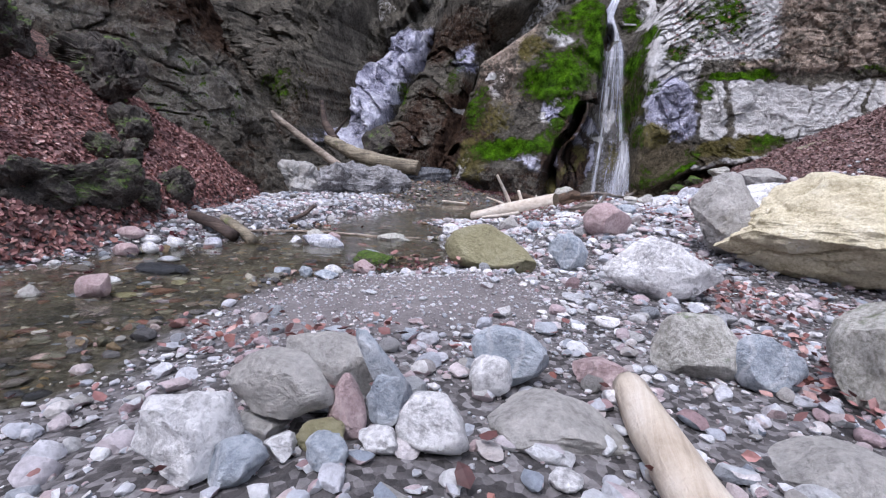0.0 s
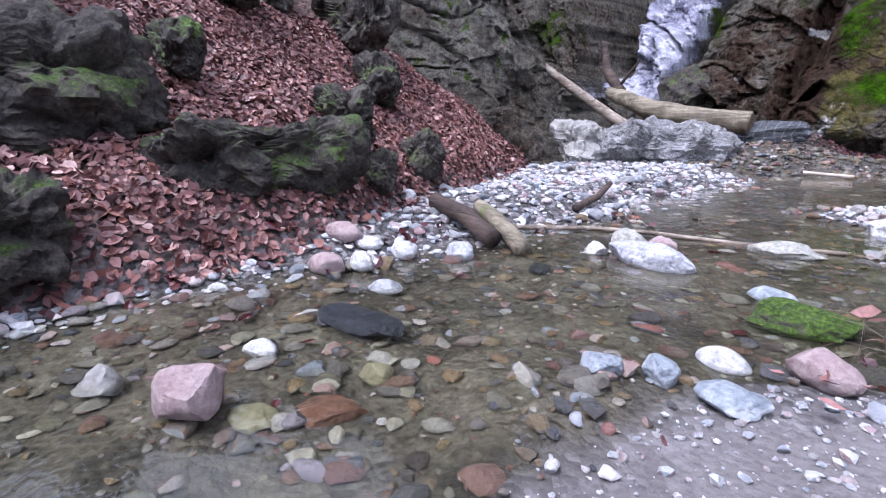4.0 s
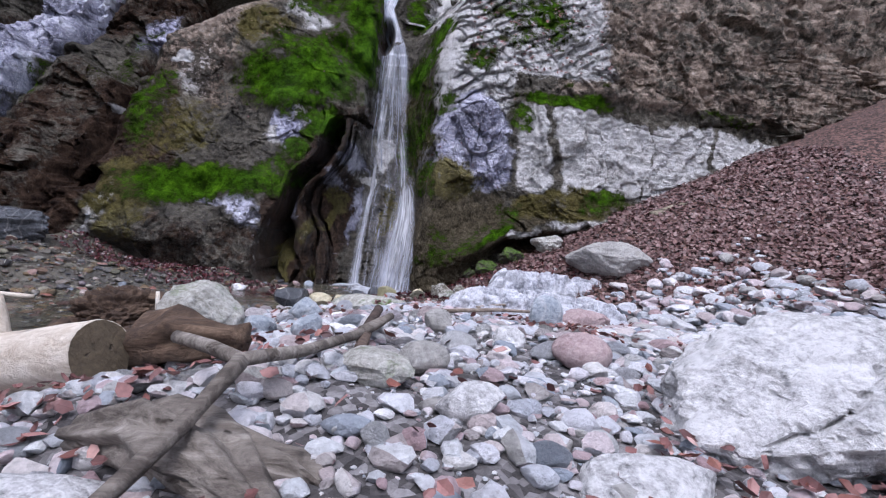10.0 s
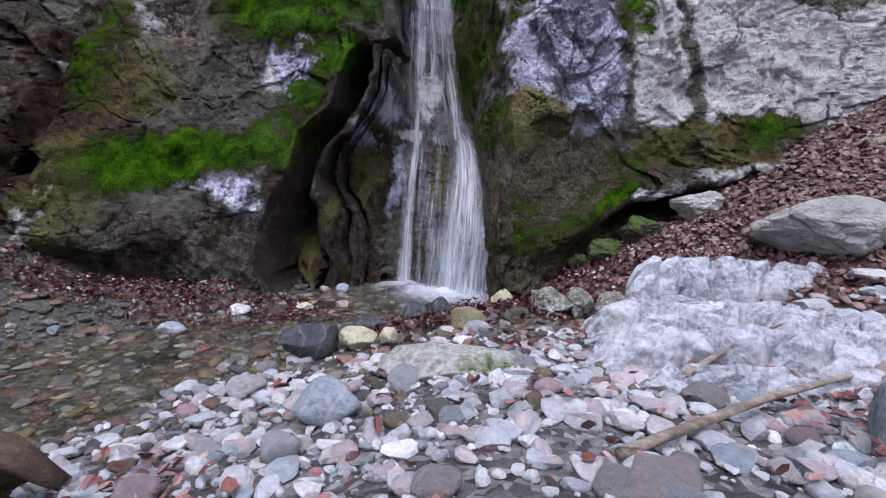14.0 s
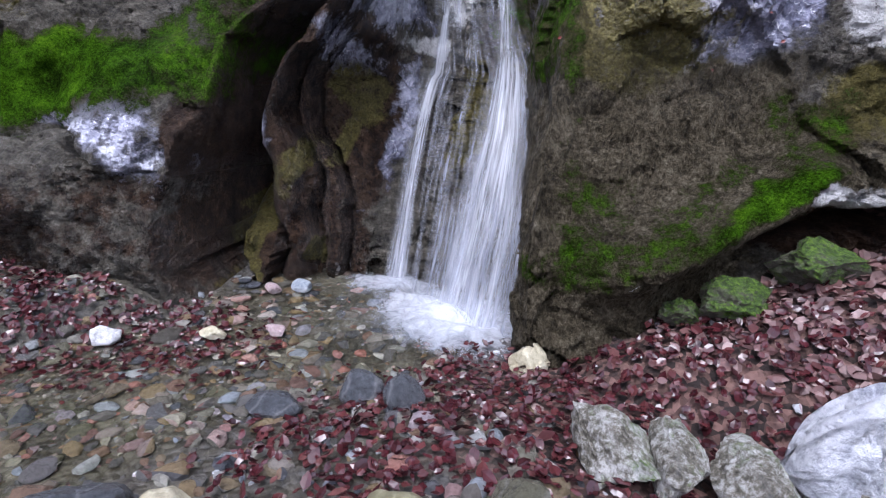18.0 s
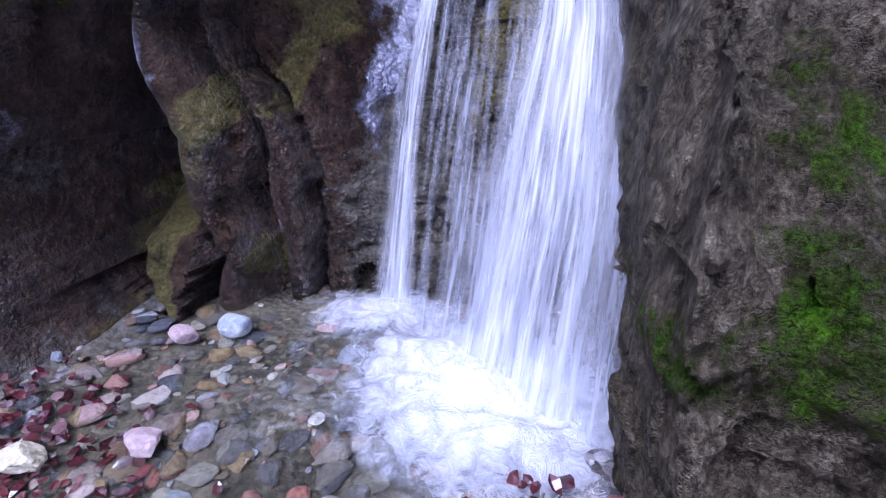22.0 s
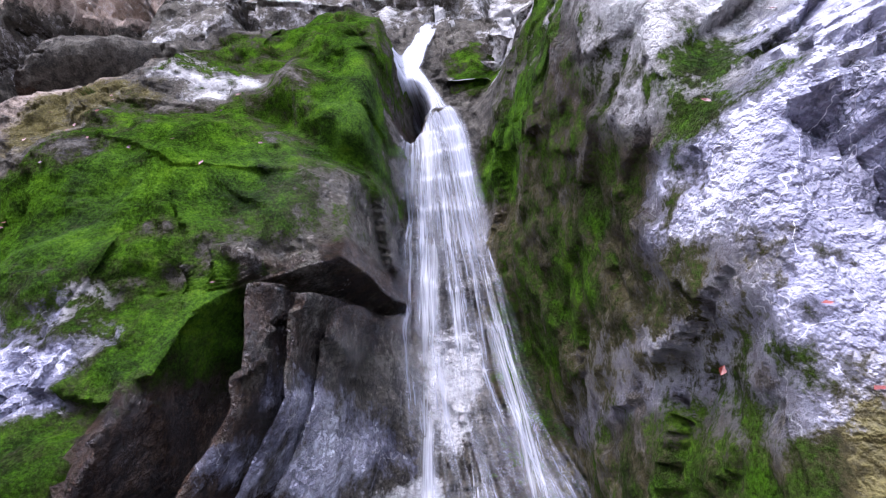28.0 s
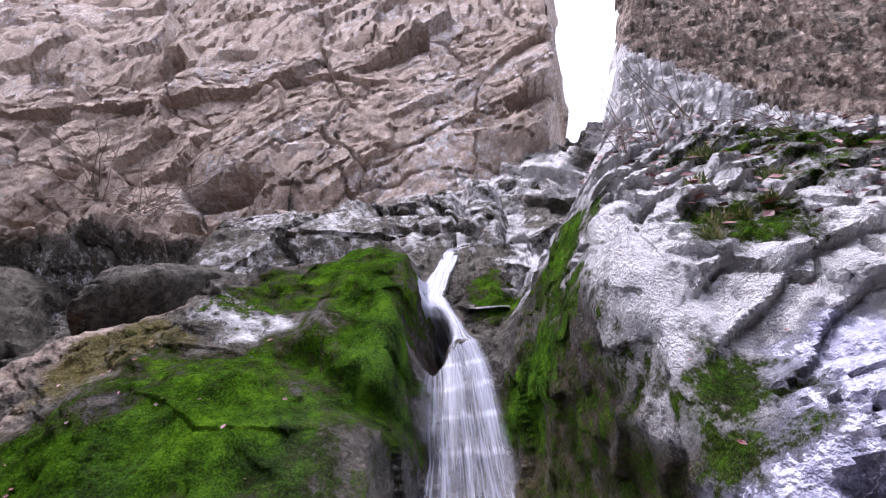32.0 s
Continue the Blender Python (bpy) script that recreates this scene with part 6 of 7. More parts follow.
W_PALE = wood_material("barkless_pale_wood", [(0.32, (0.2, 0.155, 0.11)), (0.43, (0.46, 0.39, 0.31)), (0.54, (0.62, 0.56, 0.48)), (0.68, (0.76, 0.72, 0.66))], 0.65, 9)
W_BARE = wood_material("smooth_debarked_wood", [(0.32, (0.2, 0.155, 0.11)), (0.43, (0.42, 0.35, 0.27)), (0.54, (0.56, 0.49, 0.4)), (0.68, (0.68, 0.63, 0.56))], 0.65, 9, 0.0, 1)
W_CUT = wood_material("sawn_end_grain", [(0.3, (0.03, 0.022, 0.014)), (0.5, (0.1, 0.075, 0.045)), (0.75, (0.2, 0.15, 0.09))], 0.8, 14)
W_GREY = wood_material("weathered_driftwood", [(0.34, (0.04, 0.03, 0.022)), (0.46, (0.19, 0.15, 0.115)), (0.56, (0.36, 0.3, 0.245)), (0.7, (0.58, 0.52, 0.46))], 0.8, 10)
W_BROWN = wood_material("brown_bark", [(0.34, (0.012, 0.008, 0.007)), (0.48, (0.055, 0.037, 0.03)), (0.6, (0.12, 0.085, 0.065)), (0.72, (0.24, 0.185, 0.145))], 0.85, 7)
W_MOSSY = wood_material("mossy_log_bark", [(0.34, (0.025, 0.02, 0.014)), (0.46, (0.12, 0.10, 0.07)), (0.56, (0.28, 0.24, 0.17)), (0.7, (0.5, 0.45, 0.36))], 0.8, 7, 0.3)
W_OLD = wood_material("old_grey_bark", [(0.34, (0.02, 0.016, 0.013)), (0.46, (0.09, 0.074, 0.062)), (0.56, (0.2, 0.175, 0.15)), (0.7, (0.42, 0.385, 0.345))], 0.85, 8)
W_ROT = wood_material("rotten_red_wood", [(0.34, (0.012, 0.007, 0.005)), (0.48, (0.06, 0.036, 0.022)), (0.58, (0.13, 0.085, 0.055)), (0.7, (0.26, 0.19, 0.13))], 0.9, 12)


def tube(points, radii, seg=14, lump=0.06, seed=0, caps=True):
    """A tapering, slightly lumpy limb along points; the mesh is laid along its own length for the grain."""
    pts = [Vector(p) for p in points]
    verts, faces = [], []
    fine, rr = [], []
    for i in range(len(pts) - 1):
        steps = max(2, int((pts[i + 1] - pts[i]).length / 0.05))
        for k in range(steps):
            t = k / steps
            fine.append(pts[i].lerp(pts[i + 1], t))
            rr.append(radii[i] * (1 - t) + radii[i + 1] * t)
    fine.append(pts[-1])
    rr.append(radii[-1])
    up = Vector((0.13, 0.21, 0.97))
    for i, (p, r) in enumerate(zip(fine, rr)):
        d = (fine[min(i + 1, len(fine) - 1)] - fine[max(i - 1, 0)]).normalized()
        a = d.cross(up).normalized()
        b = a.cross(d).normalized()
        for k in range(seg):
            ang = 2 * math.pi * k / seg
            # twisted, weathered grain on old roots
            tw = -lump * 1.1 * abs(math.sin(ang * 3 + i * 0.10 + seed + 0.8 * noise.noise(Vector((i * 0.15, seed, ang))))) ** 0.6 + lump * 0.5 if lump > 0.15 else 0.0
            q = r * (1 + tw + lump * (2 * noise.noise(Vector((math.cos(ang) * 1.3 + seed * 5.1, math.sin(ang) * 1.3, i * 0.2))) + 1.0 * noise.noise(Vector((math.cos(ang) * 4, math.sin(ang) * 4 + seed, i * 0.35)))))
            verts.append(tuple(p + a * (q * math.cos(ang)) + b * (q * math.sin(ang))))
    for i in range(len(fine) - 1):
        for k in range(seg):
            faces.append((i * seg + k, (i + 1) * seg + k, (i + 1) * seg + (k + 1) % seg, i * seg + (k + 1) % seg))
    if caps:
        faces.append(tuple(range(seg)))
        faces.append(tuple((len(fine) - 1) * seg + k for k in reversed(range(seg))))
    return mesh_from("limb", verts, faces)


def disc(center, normal, r, seg=20, seed=1):
    """A slightly domed saw cut."""
    n = Vector(normal).normalized()
    a = n.cross(Vector((0.1, 0.2, 1))).normalized()
    b = n.cross(a)
    c = Vector(center)
    verts = [tuple(c + n * 0.006)]
    for ring in (0.5, 1.0):
        for k in range(seg):
            ang = 2 * math.pi * k / seg
            q = r * ring * (1 + 0.04 * noise.noise(Vector((math.cos(ang) * 2 + seed, math.sin(ang) * 2, 0))))
            verts.append(tuple(c + a * (q * math.cos(ang)) + b * (q * math.sin(ang)) + n * (0.004 if ring < 1 else 0.0)))
    faces = [(0, 1 + k, 1 + (k + 1) % seg) for k in range(seg)]
    faces += [(1 + k, 1 + seg + k, 1 + seg + (k + 1) % seg, 1 + (k + 1) % seg) for k in range(seg)]
    return mesh_from("cut", verts, faces)


def rotten_lump(at, size, turn):
    """A crumbled block of wood, torn into ridges along its length."""
    v, f = rock_shape(77, 6, 4, 0.1, 0.2)
    g = ridge(v[:, 0] * 1.2, v[:, 1] * 5, v[:, 2] * 5, 4, 0.6)
    v = v * (1 + 0.5 * (g - 0.5) + 0.2 * fbm(v[:, 0] * 3, v[:, 1] * 3, v[:, 2] * 3, 4, 0.65))[:, None] * np.array(size) * 0.5
    me = mesh_from("lump", v, f)
    me.transform(pose(at[0], at[1], at[2], 0, 0, turn))
    return me


def anchor(name, x, y, z, label, category, group=""):
    ob = new(name)
    ob.location = (x, y, z)
    return tagged(ob, label, category, group)


def wood_thing(name, label, category, pieces):
    """pieces: (part name, mesh, material, label). The thing's base is where its first piece begins."""
    base = pieces[0][1].vertices[0].co.copy()
    top = anchor(name, base.x, base.y, base.z, label, category)
    for pname, me, material, plabel in pieces:
        me.transform(Matrix.Translation(-base))
        part(pname, me, material, top, plabel)
    return top


def stick(label, material, pts, r0, r1, name="stick", seed=0, twigs=()):
    pieces = [("stem", tube(pts, np.linspace(r0, r1, len(pts)).tolist(), 10, 0.07, seed), material, "")]
    for i, (tp, ra, rb) in enumerate(twigs):
        pieces.append(("twig", tube(tp, np.linspace(ra, rb, len(tp)).tolist(), 6, 0.12, seed + i + 1), material, ""))
    if len(pieces) == 1:
        me = pieces[0][1]
        me.materials.append(material)
        me.name = name
        return tagged(new(name, me), label, "stick")
    return wood_thing(name, label, "branch", pieces)


wood_thing("pale_log", "pale barkless log with a sawn end and two broken branches", "log", [
    ("trunk", tube([(-1.93, -4.42, -0.02), (-1.65, -4.52, 0.06), (-1.38, -4.62, 0.14), (-0.63, -4.90, 0.36)], [0.07, 0.085, 0.115, 0.128], 24, 0.03, 3), W_PALE, ""),
    ("sawn_end", disc((-0.627, -4.901, 0.361), (0.9, -0.34, 0.26), 0.122), W_CUT, "dark sawn end grain"),
    ("branch_stub", tube([(-1.30, -4.60, 0.2), (-1.41, -4.7, 0.44), (-1.52, -4.85, 0.67)], [0.03, 0.026, 0.018], 9, 0.08, 4), W_PALE, ""),
    ("branch_stub", tube([(-1.13, -4.64, 0.26), (-1.18, -4.6, 0.37), (-1.22, -4.58, 0.46)], [0.03, 0.026, 0.022], 9, 0.08, 5), W_PALE, ""),
    ("side_branch", tube([(-1.15, -4.78, 0.14), (-1.25, -4.98, 0.13), (-1.45, -5.2, 0.1), (-1.6, -5.3, 0.08)], [0.026, 0.024, 0.02, 0.014], 9, 0.1, 6), W_PALE, ""),
    ("side_branch", tube([(-1.3, -4.55, 0.18), (-1.5, -4.4, 0.24), (-1.75, -4.3, 0.3)], [0.018, 0.015, 0.01], 8, 0.1, 7), W_PALE, ""),
])
wood_thing("rotten_log", "dark crumbling rotten log behind the pale one", "log", [
    ("trunk", tube([(-0.6, -4.72, 0.34), (-0.4, -4.78, 0.42), (-0.14, -4.92, 0.47)], [0.10, 0.10, 0.06], 20, 0.28, 9), W_ROT, ""),
    ("root_lump", tube([(-0.75, -4.45, 0.22), (-0.62, -4.52, 0.36), (-0.5, -4.55, 0.44)], [0.1, 0.11, 0.06], 18, 0.35, 26), W_ROT, "")])
wood_thing("driftwood_root", "weathered twisted root stock lying among the stones", "driftwood", [
    ("trunk", tube([(-0.4, -5.4, 0.29), (-0.19, -5.49, 0.35), (0.03, -5.64, 0.35), (0.2, -5.82, 0.33)], [0.05, 0.085, 0.09, 0.03], 48, 0.32, 12), W_OLD, ""),
    ("root_flare", tube([(0.02, -5.57, 0.36), (0.18, -5.6, 0.35), (0.28, -5.68, 0.33)], [0.07, 0.055, 0.02], 40, 0.36, 13), W_OLD, "")])
wood_thing("rotten_stump", "crumbling brown rotten stump with knotted roots by the water", "stump", [
    ("trunk", rotten_lump((-1.27, -3.48, 0.14), (0.62, 0.36, 0.42), 55), W_ROT, ""),
    ("root", tube([(-1.4, -3.8, 0.16), (-1.44, -3.95, 0.08), (-1.55, -4.1, -0.02)], [0.06, 0.05, 0.03], 18, 0.25, 62), W_ROT, ""),
    ("root", tube([(-1.15, -3.4, 0.3), (-1.02, -3.38, 0.26), (-0.88, -3.36, 0.16)], [0.05, 0.045, 0.02], 16, 0.25, 63), W_ROT, "")])
stick("forked grey branch lying over the stones", W_OLD, [(-0.3, -5.1, 0.5), (-0.12, -5.32, 0.54), (0.0, -5.45, 0.55), (0.12, -5.2, 0.52), (0.25, -4.85, 0.5), (0.36, -4.52, 0.5)], 0.021, 0.019, "forked_branch", 21,
      [([(0.0, -5.46, 0.55), (-0.05, -5.65, 0.46), (-0.14, -5.9, 0.36)], 0.025, 0.018), ([(0.28, -4.75, 0.5), (0.4, -4.64, 0.56)], 0.026, 0.015)])
wood_thing("fallen_log", "thick yellowish fallen log with mossy bark across the gully", "log", [
    ("trunk", tube([(-3.95, -1.40, 0.62), (-4.7, -1.42, 0.68), (-5.6, -1.3, 0.85), (-6.5, -0.95, 1.15)], [0.165, 0.175, 0.16, 0.12], 20, 0.06, 31), W_MOSSY, ""),
    ("sawn_end", disc((-3.94, -1.39, 0.60), (1, -0.12, -0.05), 0.16), W_CUT, "dark hollow end")])
stick("long bare pole leaning into the gully", W_GREY, [(-5.75, -1.65, 0.5), (-6.3, -1.75, 0.86), (-6.9, -1.8, 1.25), (-7.5, -1.85, 1.65)], 0.10, 0.075, "leaning_pole", 33)
stick("dark forked root standing in the gully", W_BROWN, [(-6.3, -0.95, 1.15), (-6.65, -0.85, 1.55), (-6.85, -0.7, 2.1)], 0.12, 0.05, "root_snag", 35, [([(-6.4, -0.95, 1.2), (-6.1, -0.95, 1.55), (-5.95, -1.0, 1.7)], 0.04, 0.015)])
stick("thick dark stick lying from the beach into the water", W_BROWN, [(-4.28, -7.75, 0.06), (-3.95, -7.82, 0.02), (-3.62, -7.9, -0.08)], 0.06, 0.06, "thick_stick", 41)
stick("broken pale-barked stick beside the dark one", W_MOSSY, [(-4.0, -7.6, 0.04), (-3.72, -7.72, -0.02), (-3.42, -7.86, -0.12)], 0.05, 0.06, "thick_stick", 43)
stick("long thin bare stick lying across the stream", W_GREY, [(-3.9, -7.66, -0.08), (-3.46, -6.98, -0.12), (-3.1, -6.86, -0.11), (-2.66, -6.66, -0.13), (-2.1, -6.5, -0.12)], 0.018, 0.012, seed=44)
stick("short curved branch on the shingle", W_BROWN, [(-3.78, -6.7, -0.05), (-3.8, -6.3, 0.0), (-3.85, -6.0, 0.08)], 0.03, 0.025, seed=45)
stick("smooth pale debarked log among the stones", W_BARE, [(-0.06, -10.28, 0.09), (-0.02, -10.6, 0.1), (0.06, -11.0, 0.1)], 0.055, 0.075, "short_log", 47)
stick("mossy branch lying on the leaf slope", W_MOSSY, [(3.6, -0.95, 1.5), (4.4, -0.9, 1.82), (5.0, -0.95, 2.06)], 0.06, 0.05, "mossy_branch", 48)
stick("dark broken stick standing out of the stones", W_BROWN, [(0.28, -4.92, 0.44), (0.3, -4.7, 0.5), (0.34, -4.45, 0.55)], 0.028, 0.022, seed=49)
stick("pale thin stick on the stones", W_GREY, [(0.62, -3.6, 0.42), (1.2, -3.3, 0.44), (1.8, -3.0, 0.42)], 0.016, 0.01, seed=50)
stick("thin stick lying on the limestone beds", W_GREY, [(1.1, -3.02, 0.4), (1.5, -2.7, 0.42), (1.95, -2.4, 0.45)], 0.014, 0.008, seed=51)
stick("short pale stick against the rotten stump", W_PALE, [(-0.98, -3.62, 0.1), (-1.02, -3.58, 0.25), (-1.04, -3.55, 0.36)], 0.016, 0.012, seed=64)
stick("pale stick by the dark water", W_PALE, [(-3.0, -2.5, 0.02), (-2.5, -2.4, 0.0)], 0.025, 0.02, seed=52)


# ---- the waterfall ----
def fall_material(name, gain, tint):
    """Falling water: long soft threads, as dense as the sheet's own density."""
    k = Net(name)
    k.m.node_tree.nodes.remove(k.b)
    at = k.n.new("ShaderNodeCombineXYZ")
    k.put(k.attr("across"), at.inputs[0])
    k.put(k.attr("down"), at.inputs[1])
    thread = k.noise(60, 4, 0.6, k.stretch(1.0, 0.030, 1.0, at.outputs[0]), 0.25)
    broad = k.noise(17, 3, 0.55, k.stretch(1.0, 0.07, 1.0, at.outputs[0]), 0.3)
    hair = k.noise(170, 2, 0.5, k.stretch(1.0, 0.05, 1.0, at.outputs[0]))
    mixed = k.math("ADD", k.math("ADD", k.math("MULTIPLY", thread, 0.5), k.math("MULTIPLY", broad, 0.35)), k.math("MULTIPLY", hair, 0.15))
    a = k.math("MULTIPLY_ADD", k.math("ADD", mixed, -0.5), gain, k.attr("thick"))
    a = k.math("MULTIPLY", k.math("MULTIPLY", k.math("MAXIMUM", a, 0.0), k.attr("edge"), clamp=True), 0.94)
    white = k.n.new("ShaderNodeBsdfPrincipled")
    white.inputs["Base Color"].default_value = (*tint, 1)
    white.inputs["Roughness"].default_value = 0.3
    thin = k.n.new("ShaderNodeBsdfTranslucent")
    thin.inputs["Color"].default_value = (*tint, 1)
    body = k.n.new("ShaderNodeMixShader")
    body.inputs[0].default_value = 0.4
    k.l.new(white.outputs[0], body.inputs[1])
    k.l.new(thin.outputs[0], body.inputs[2])
    k.l.new(k.bump(thread, 0.5, 0.02), white.inputs["Normal"])
    clear = k.n.new("ShaderNodeBsdfTransparent")
    mix = k.n.new("ShaderNodeMixShader")
    k.l.new(a, mix.inputs[0])
    k.l.new(clear.outputs[0], mix.inputs[1])
    k.l.new(body.outputs[0], mix.inputs[2])
    out = next(n for n in k.n if n.bl_idname == "ShaderNodeOutputMaterial")
    k.l.new(mix.outputs[0], out.inputs["Surface"])
    return k.m


F_VEIL = fall_material("falling_water_veil", 2.7, (0.66, 0.69, 0.8))
F_JET = fall_material("falling_water_jet", 4.2, (0.8, 0.82, 0.88))


def fall_sheet(name, zs, left, right, off, density, material, parent, label, n=40, land=None, soft=0.4):
    """A curtain of water: left(z) and right(z) bound it, off(u, z) is its distance before the rock."""
    Z, U = np.meshgrid(zs, np.linspace(0, 1, n), indexing="ij")
    X = left(Z) * (1 - U) + right(Z) * U + 0.010 * fbm(U * 5, Z * 1.5, 3.3, 3)
    rim = curve(Z, [0, 1.4, 2.0, 2.6, 3.4, 4.2, 5], [0.6, 0.6, 0.5, 0.33, 0.27, 0.34, 0.6])
    Y = wall_depth(np.minimum(X, rim), Z) - off(U, Z) + 0.02 * fbm(X * 9, Z * 1.2, 1.0, 3)
    if land is not None:
        # below the ledge the water flies free and lands before the rock
        ylow, zfrom = land
        t = np.clip((zfrom - Z) / zfrom, 0, 1)
        start = wall_depth(np.minimum(X, 0.6), np.full_like(Z, zfrom)) - off(U, np.full_like(Z, zfrom))
        free = start + (ylow(U) - start) * np.sqrt(t)
        Y = np.where(Z < zfrom, np.minimum(free, Y + 0.0), Y)
    ends = sstep(zs[-1] - 0.02, zs[-1] + 0.1, Z) * (1 - sstep(zs[0] - 0.25, zs[0], Z)) if zs[-1] > 0.1 else 1 - sstep(zs[0] - 0.25, zs[0], Z)
    e = sstep(0, soft, U) * (1 - sstep(1 - soft, 1, U)) * ends
    wide = np.mean(right(np.asarray(zs)) - left(np.asarray(zs)))
    ob = sheet(name, X, Y, Z, material, {"thick": density(U, Z), "edge": e, "across": (U - 0.5) * wide + 3.7 * len(name), "down": Z})
    ob.parent = parent
    ob["label"] = label
    return ob


def line(zs, xs):
    return lambda z: curve(z, zs, xs)


fall = anchor("waterfall", 0.1, 0.3, 0.0, "white waterfall running down a mossy rock chute into a pool", "waterfall")
down = np.linspace(5.95, 0.0, 260)
fall_sheet("veil", down, line([0, 1, 1.45, 2, 3, 3.9, 4.3, 4.85, 5.4, 5.95], [-0.18, -0.14, -0.12, -0.16, -0.17, -0.15, -0.1, -0.3, -0.1, 0.0]),
           line([0, 1, 1.45, 1.8, 2.2, 3, 3.9, 4.4, 4.85, 5.4, 5.95], [0.74, 0.86, 0.83, 0.68, 0.54, 0.44, 0.34, 0.16, -0.02, 0.10, 0.16]),
           lambda u, z: 0.03 + 0.03 * u, lambda u, z: 0.16 - 0.10 * sstep(0.12, 0.22, u) * (1 - sstep(0.42, 0.6, u)) * (1 - sstep(1.6, 2.2, z)) + 0.45 * sstep(4.5, 4.8, z) + 0.22 * sstep(2.4, 3.8, z) + 0.26 * (1 - sstep(0.2, 1.4, z)) * sstep(0.15, 0.5, u), F_VEIL, fall, "thin veil of water", 60,
           land=(lambda u: 0.22 - 0.72 * u, 1.45), soft=0.1)
fall_sheet("left_strand", np.linspace(4.2, 0.0, 220), line([0, 0.35, 0.75, 1.45, 2.2, 3, 4.2], [-0.17, -0.13, -0.09, -0.05, -0.06, -0.06, -0.1]), line([0, 0.35, 0.75, 1.45, 2.2, 3, 4.2], [0.03, 0.02, 0.01, 0.05, 0.09, 0.11, 0.14]),
           lambda u, z: 0.05, lambda u, z: 0.5 + 0.16 * np.sin(z * 5 + 1) - 0.12 * sstep(1.6, 2.4, z), F_JET, fall, "narrow white strand", 16, land=(lambda u: 0.17, 1.42))
fall_sheet("right_strand", np.linspace(4.3, 1.55, 140), line([1.55, 2, 2.6, 3.2, 3.8, 4.3], [0.40, 0.38, 0.28, 0.22, 0.14, 0.0]), line([1.55, 2, 2.6, 3.2, 3.8, 4.3], [0.60, 0.54, 0.45, 0.40, 0.36, 0.24]),
           lambda u, z: 0.05, lambda u, z: 0.3 + 0.12 * np.sin(z * 4) + 0.2 * sstep(3.4, 4.0, z), F_JET, fall, "slanting white strand", 16)
fall_sheet("lower_jet", np.linspace(1.75, 0.0, 150), line([0, 0.6, 1.1, 1.45, 1.75], [0.18, 0.28, 0.38, 0.41, 0.42]), line([0, 0.6, 1.1, 1.45, 1.75], [0.70, 0.74, 0.72, 0.68, 0.62]),
           lambda u, z: 0.10, lambda u, z: 0.30 + 0.28 * sstep(0.4, 1.25, z) * (1 - sstep(1.45, 1.75, z)), F_JET, fall, "broad white jet", 28, land=(lambda u: -0.18 - 0.25 * u, 1.65))
for i, shift in enumerate((0.0, 0.035, 0.07)):
    fall_sheet("side_thread", np.linspace(1.7 - 0.2 * i, 0.1, 120), line([0, 0.6, 1.1, 1.45, 1.9], [0.70 + shift * 0.4, 0.75 + shift, 0.78 + shift, 0.76 + shift, 0.72 + shift]), line([0, 0.6, 1.1, 1.45, 1.9], [0.73 + shift * 0.4, 0.78 + shift, 0.80 + shift, 0.78 + shift, 0.74 + shift]),
               lambda u, z: 0.16, lambda u, z: 0.5 + 0.25 * np.sin(z * 9), F_VEIL, fall, "glassy threads of water along the rock", 8, land=(lambda u: -0.3, 1.5))
fall_sheet("middle_strand", np.linspace(4.15, 1.5, 140), line([1.5, 2, 2.6, 3.2, 3.8, 4.2], [0.10, 0.10, 0.10, 0.06, 0.02, -0.04]), line([1.5, 2, 2.6, 3.2, 3.8, 4.2], [0.30, 0.30, 0.28, 0.26, 0.24, 0.18]),
           lambda u, z: 0.055, lambda u, z: 0.08 + 0.12 * np.sin(z * 6) + 0.3 * sstep(3.2, 4.0, z), F_JET, fall, "broken threads between the strands", 18)
fall_sheet("top_slide", np.linspace(5.9, 4.1, 90), line([4.1, 4.5, 4.85, 5.2, 5.9], [0.0, -0.06, -0.24, -0.12, 0.02]), line([4.1, 4.5, 4.85, 5.2, 5.9], [0.24, 0.14, 0.0, 0.06, 0.13]),
           lambda u, z: 0.06, lambda u, z: 0.6, F_JET, fall, "white slide at the top of the fall", 16)


# foam where the water lands
def foam_material():
    k = Net("pool_foam")
    k.m.node_tree.nodes.remove(k.b)
    n = k.noise(14, 6, 0.75, distort=0.8)
    a = k.math("MULTIPLY_ADD", k.math("ADD", k.math("MULTIPLY", n, 0.9), k.attr("foam")), 1.5, -1.2, clamp=True)
    white = k.n.new("ShaderNodeBsdfPrincipled")
    white.inputs["Base Color"].default_value = (0.74, 0.77, 0.84, 1)
    white.inputs["Roughness"].default_value = 0.4
    k.l.new(k.bump(n, 0.9, 0.05), white.inputs["Normal"])
    clear = k.n.new("ShaderNodeBsdfTransparent")
    mix = k.n.new("ShaderNodeMixShader")
    k.l.new(a, mix.inputs[0])
    k.l.new(clear.outputs[0], mix.inputs[1])
    k.l.new(white.outputs[0], mix.inputs[2])
    out = next(m for m in k.n if m.bl_idname == "ShaderNodeOutputMaterial")
    k.l.new(mix.outputs[0], out.inputs["Surface"])
    return k.m


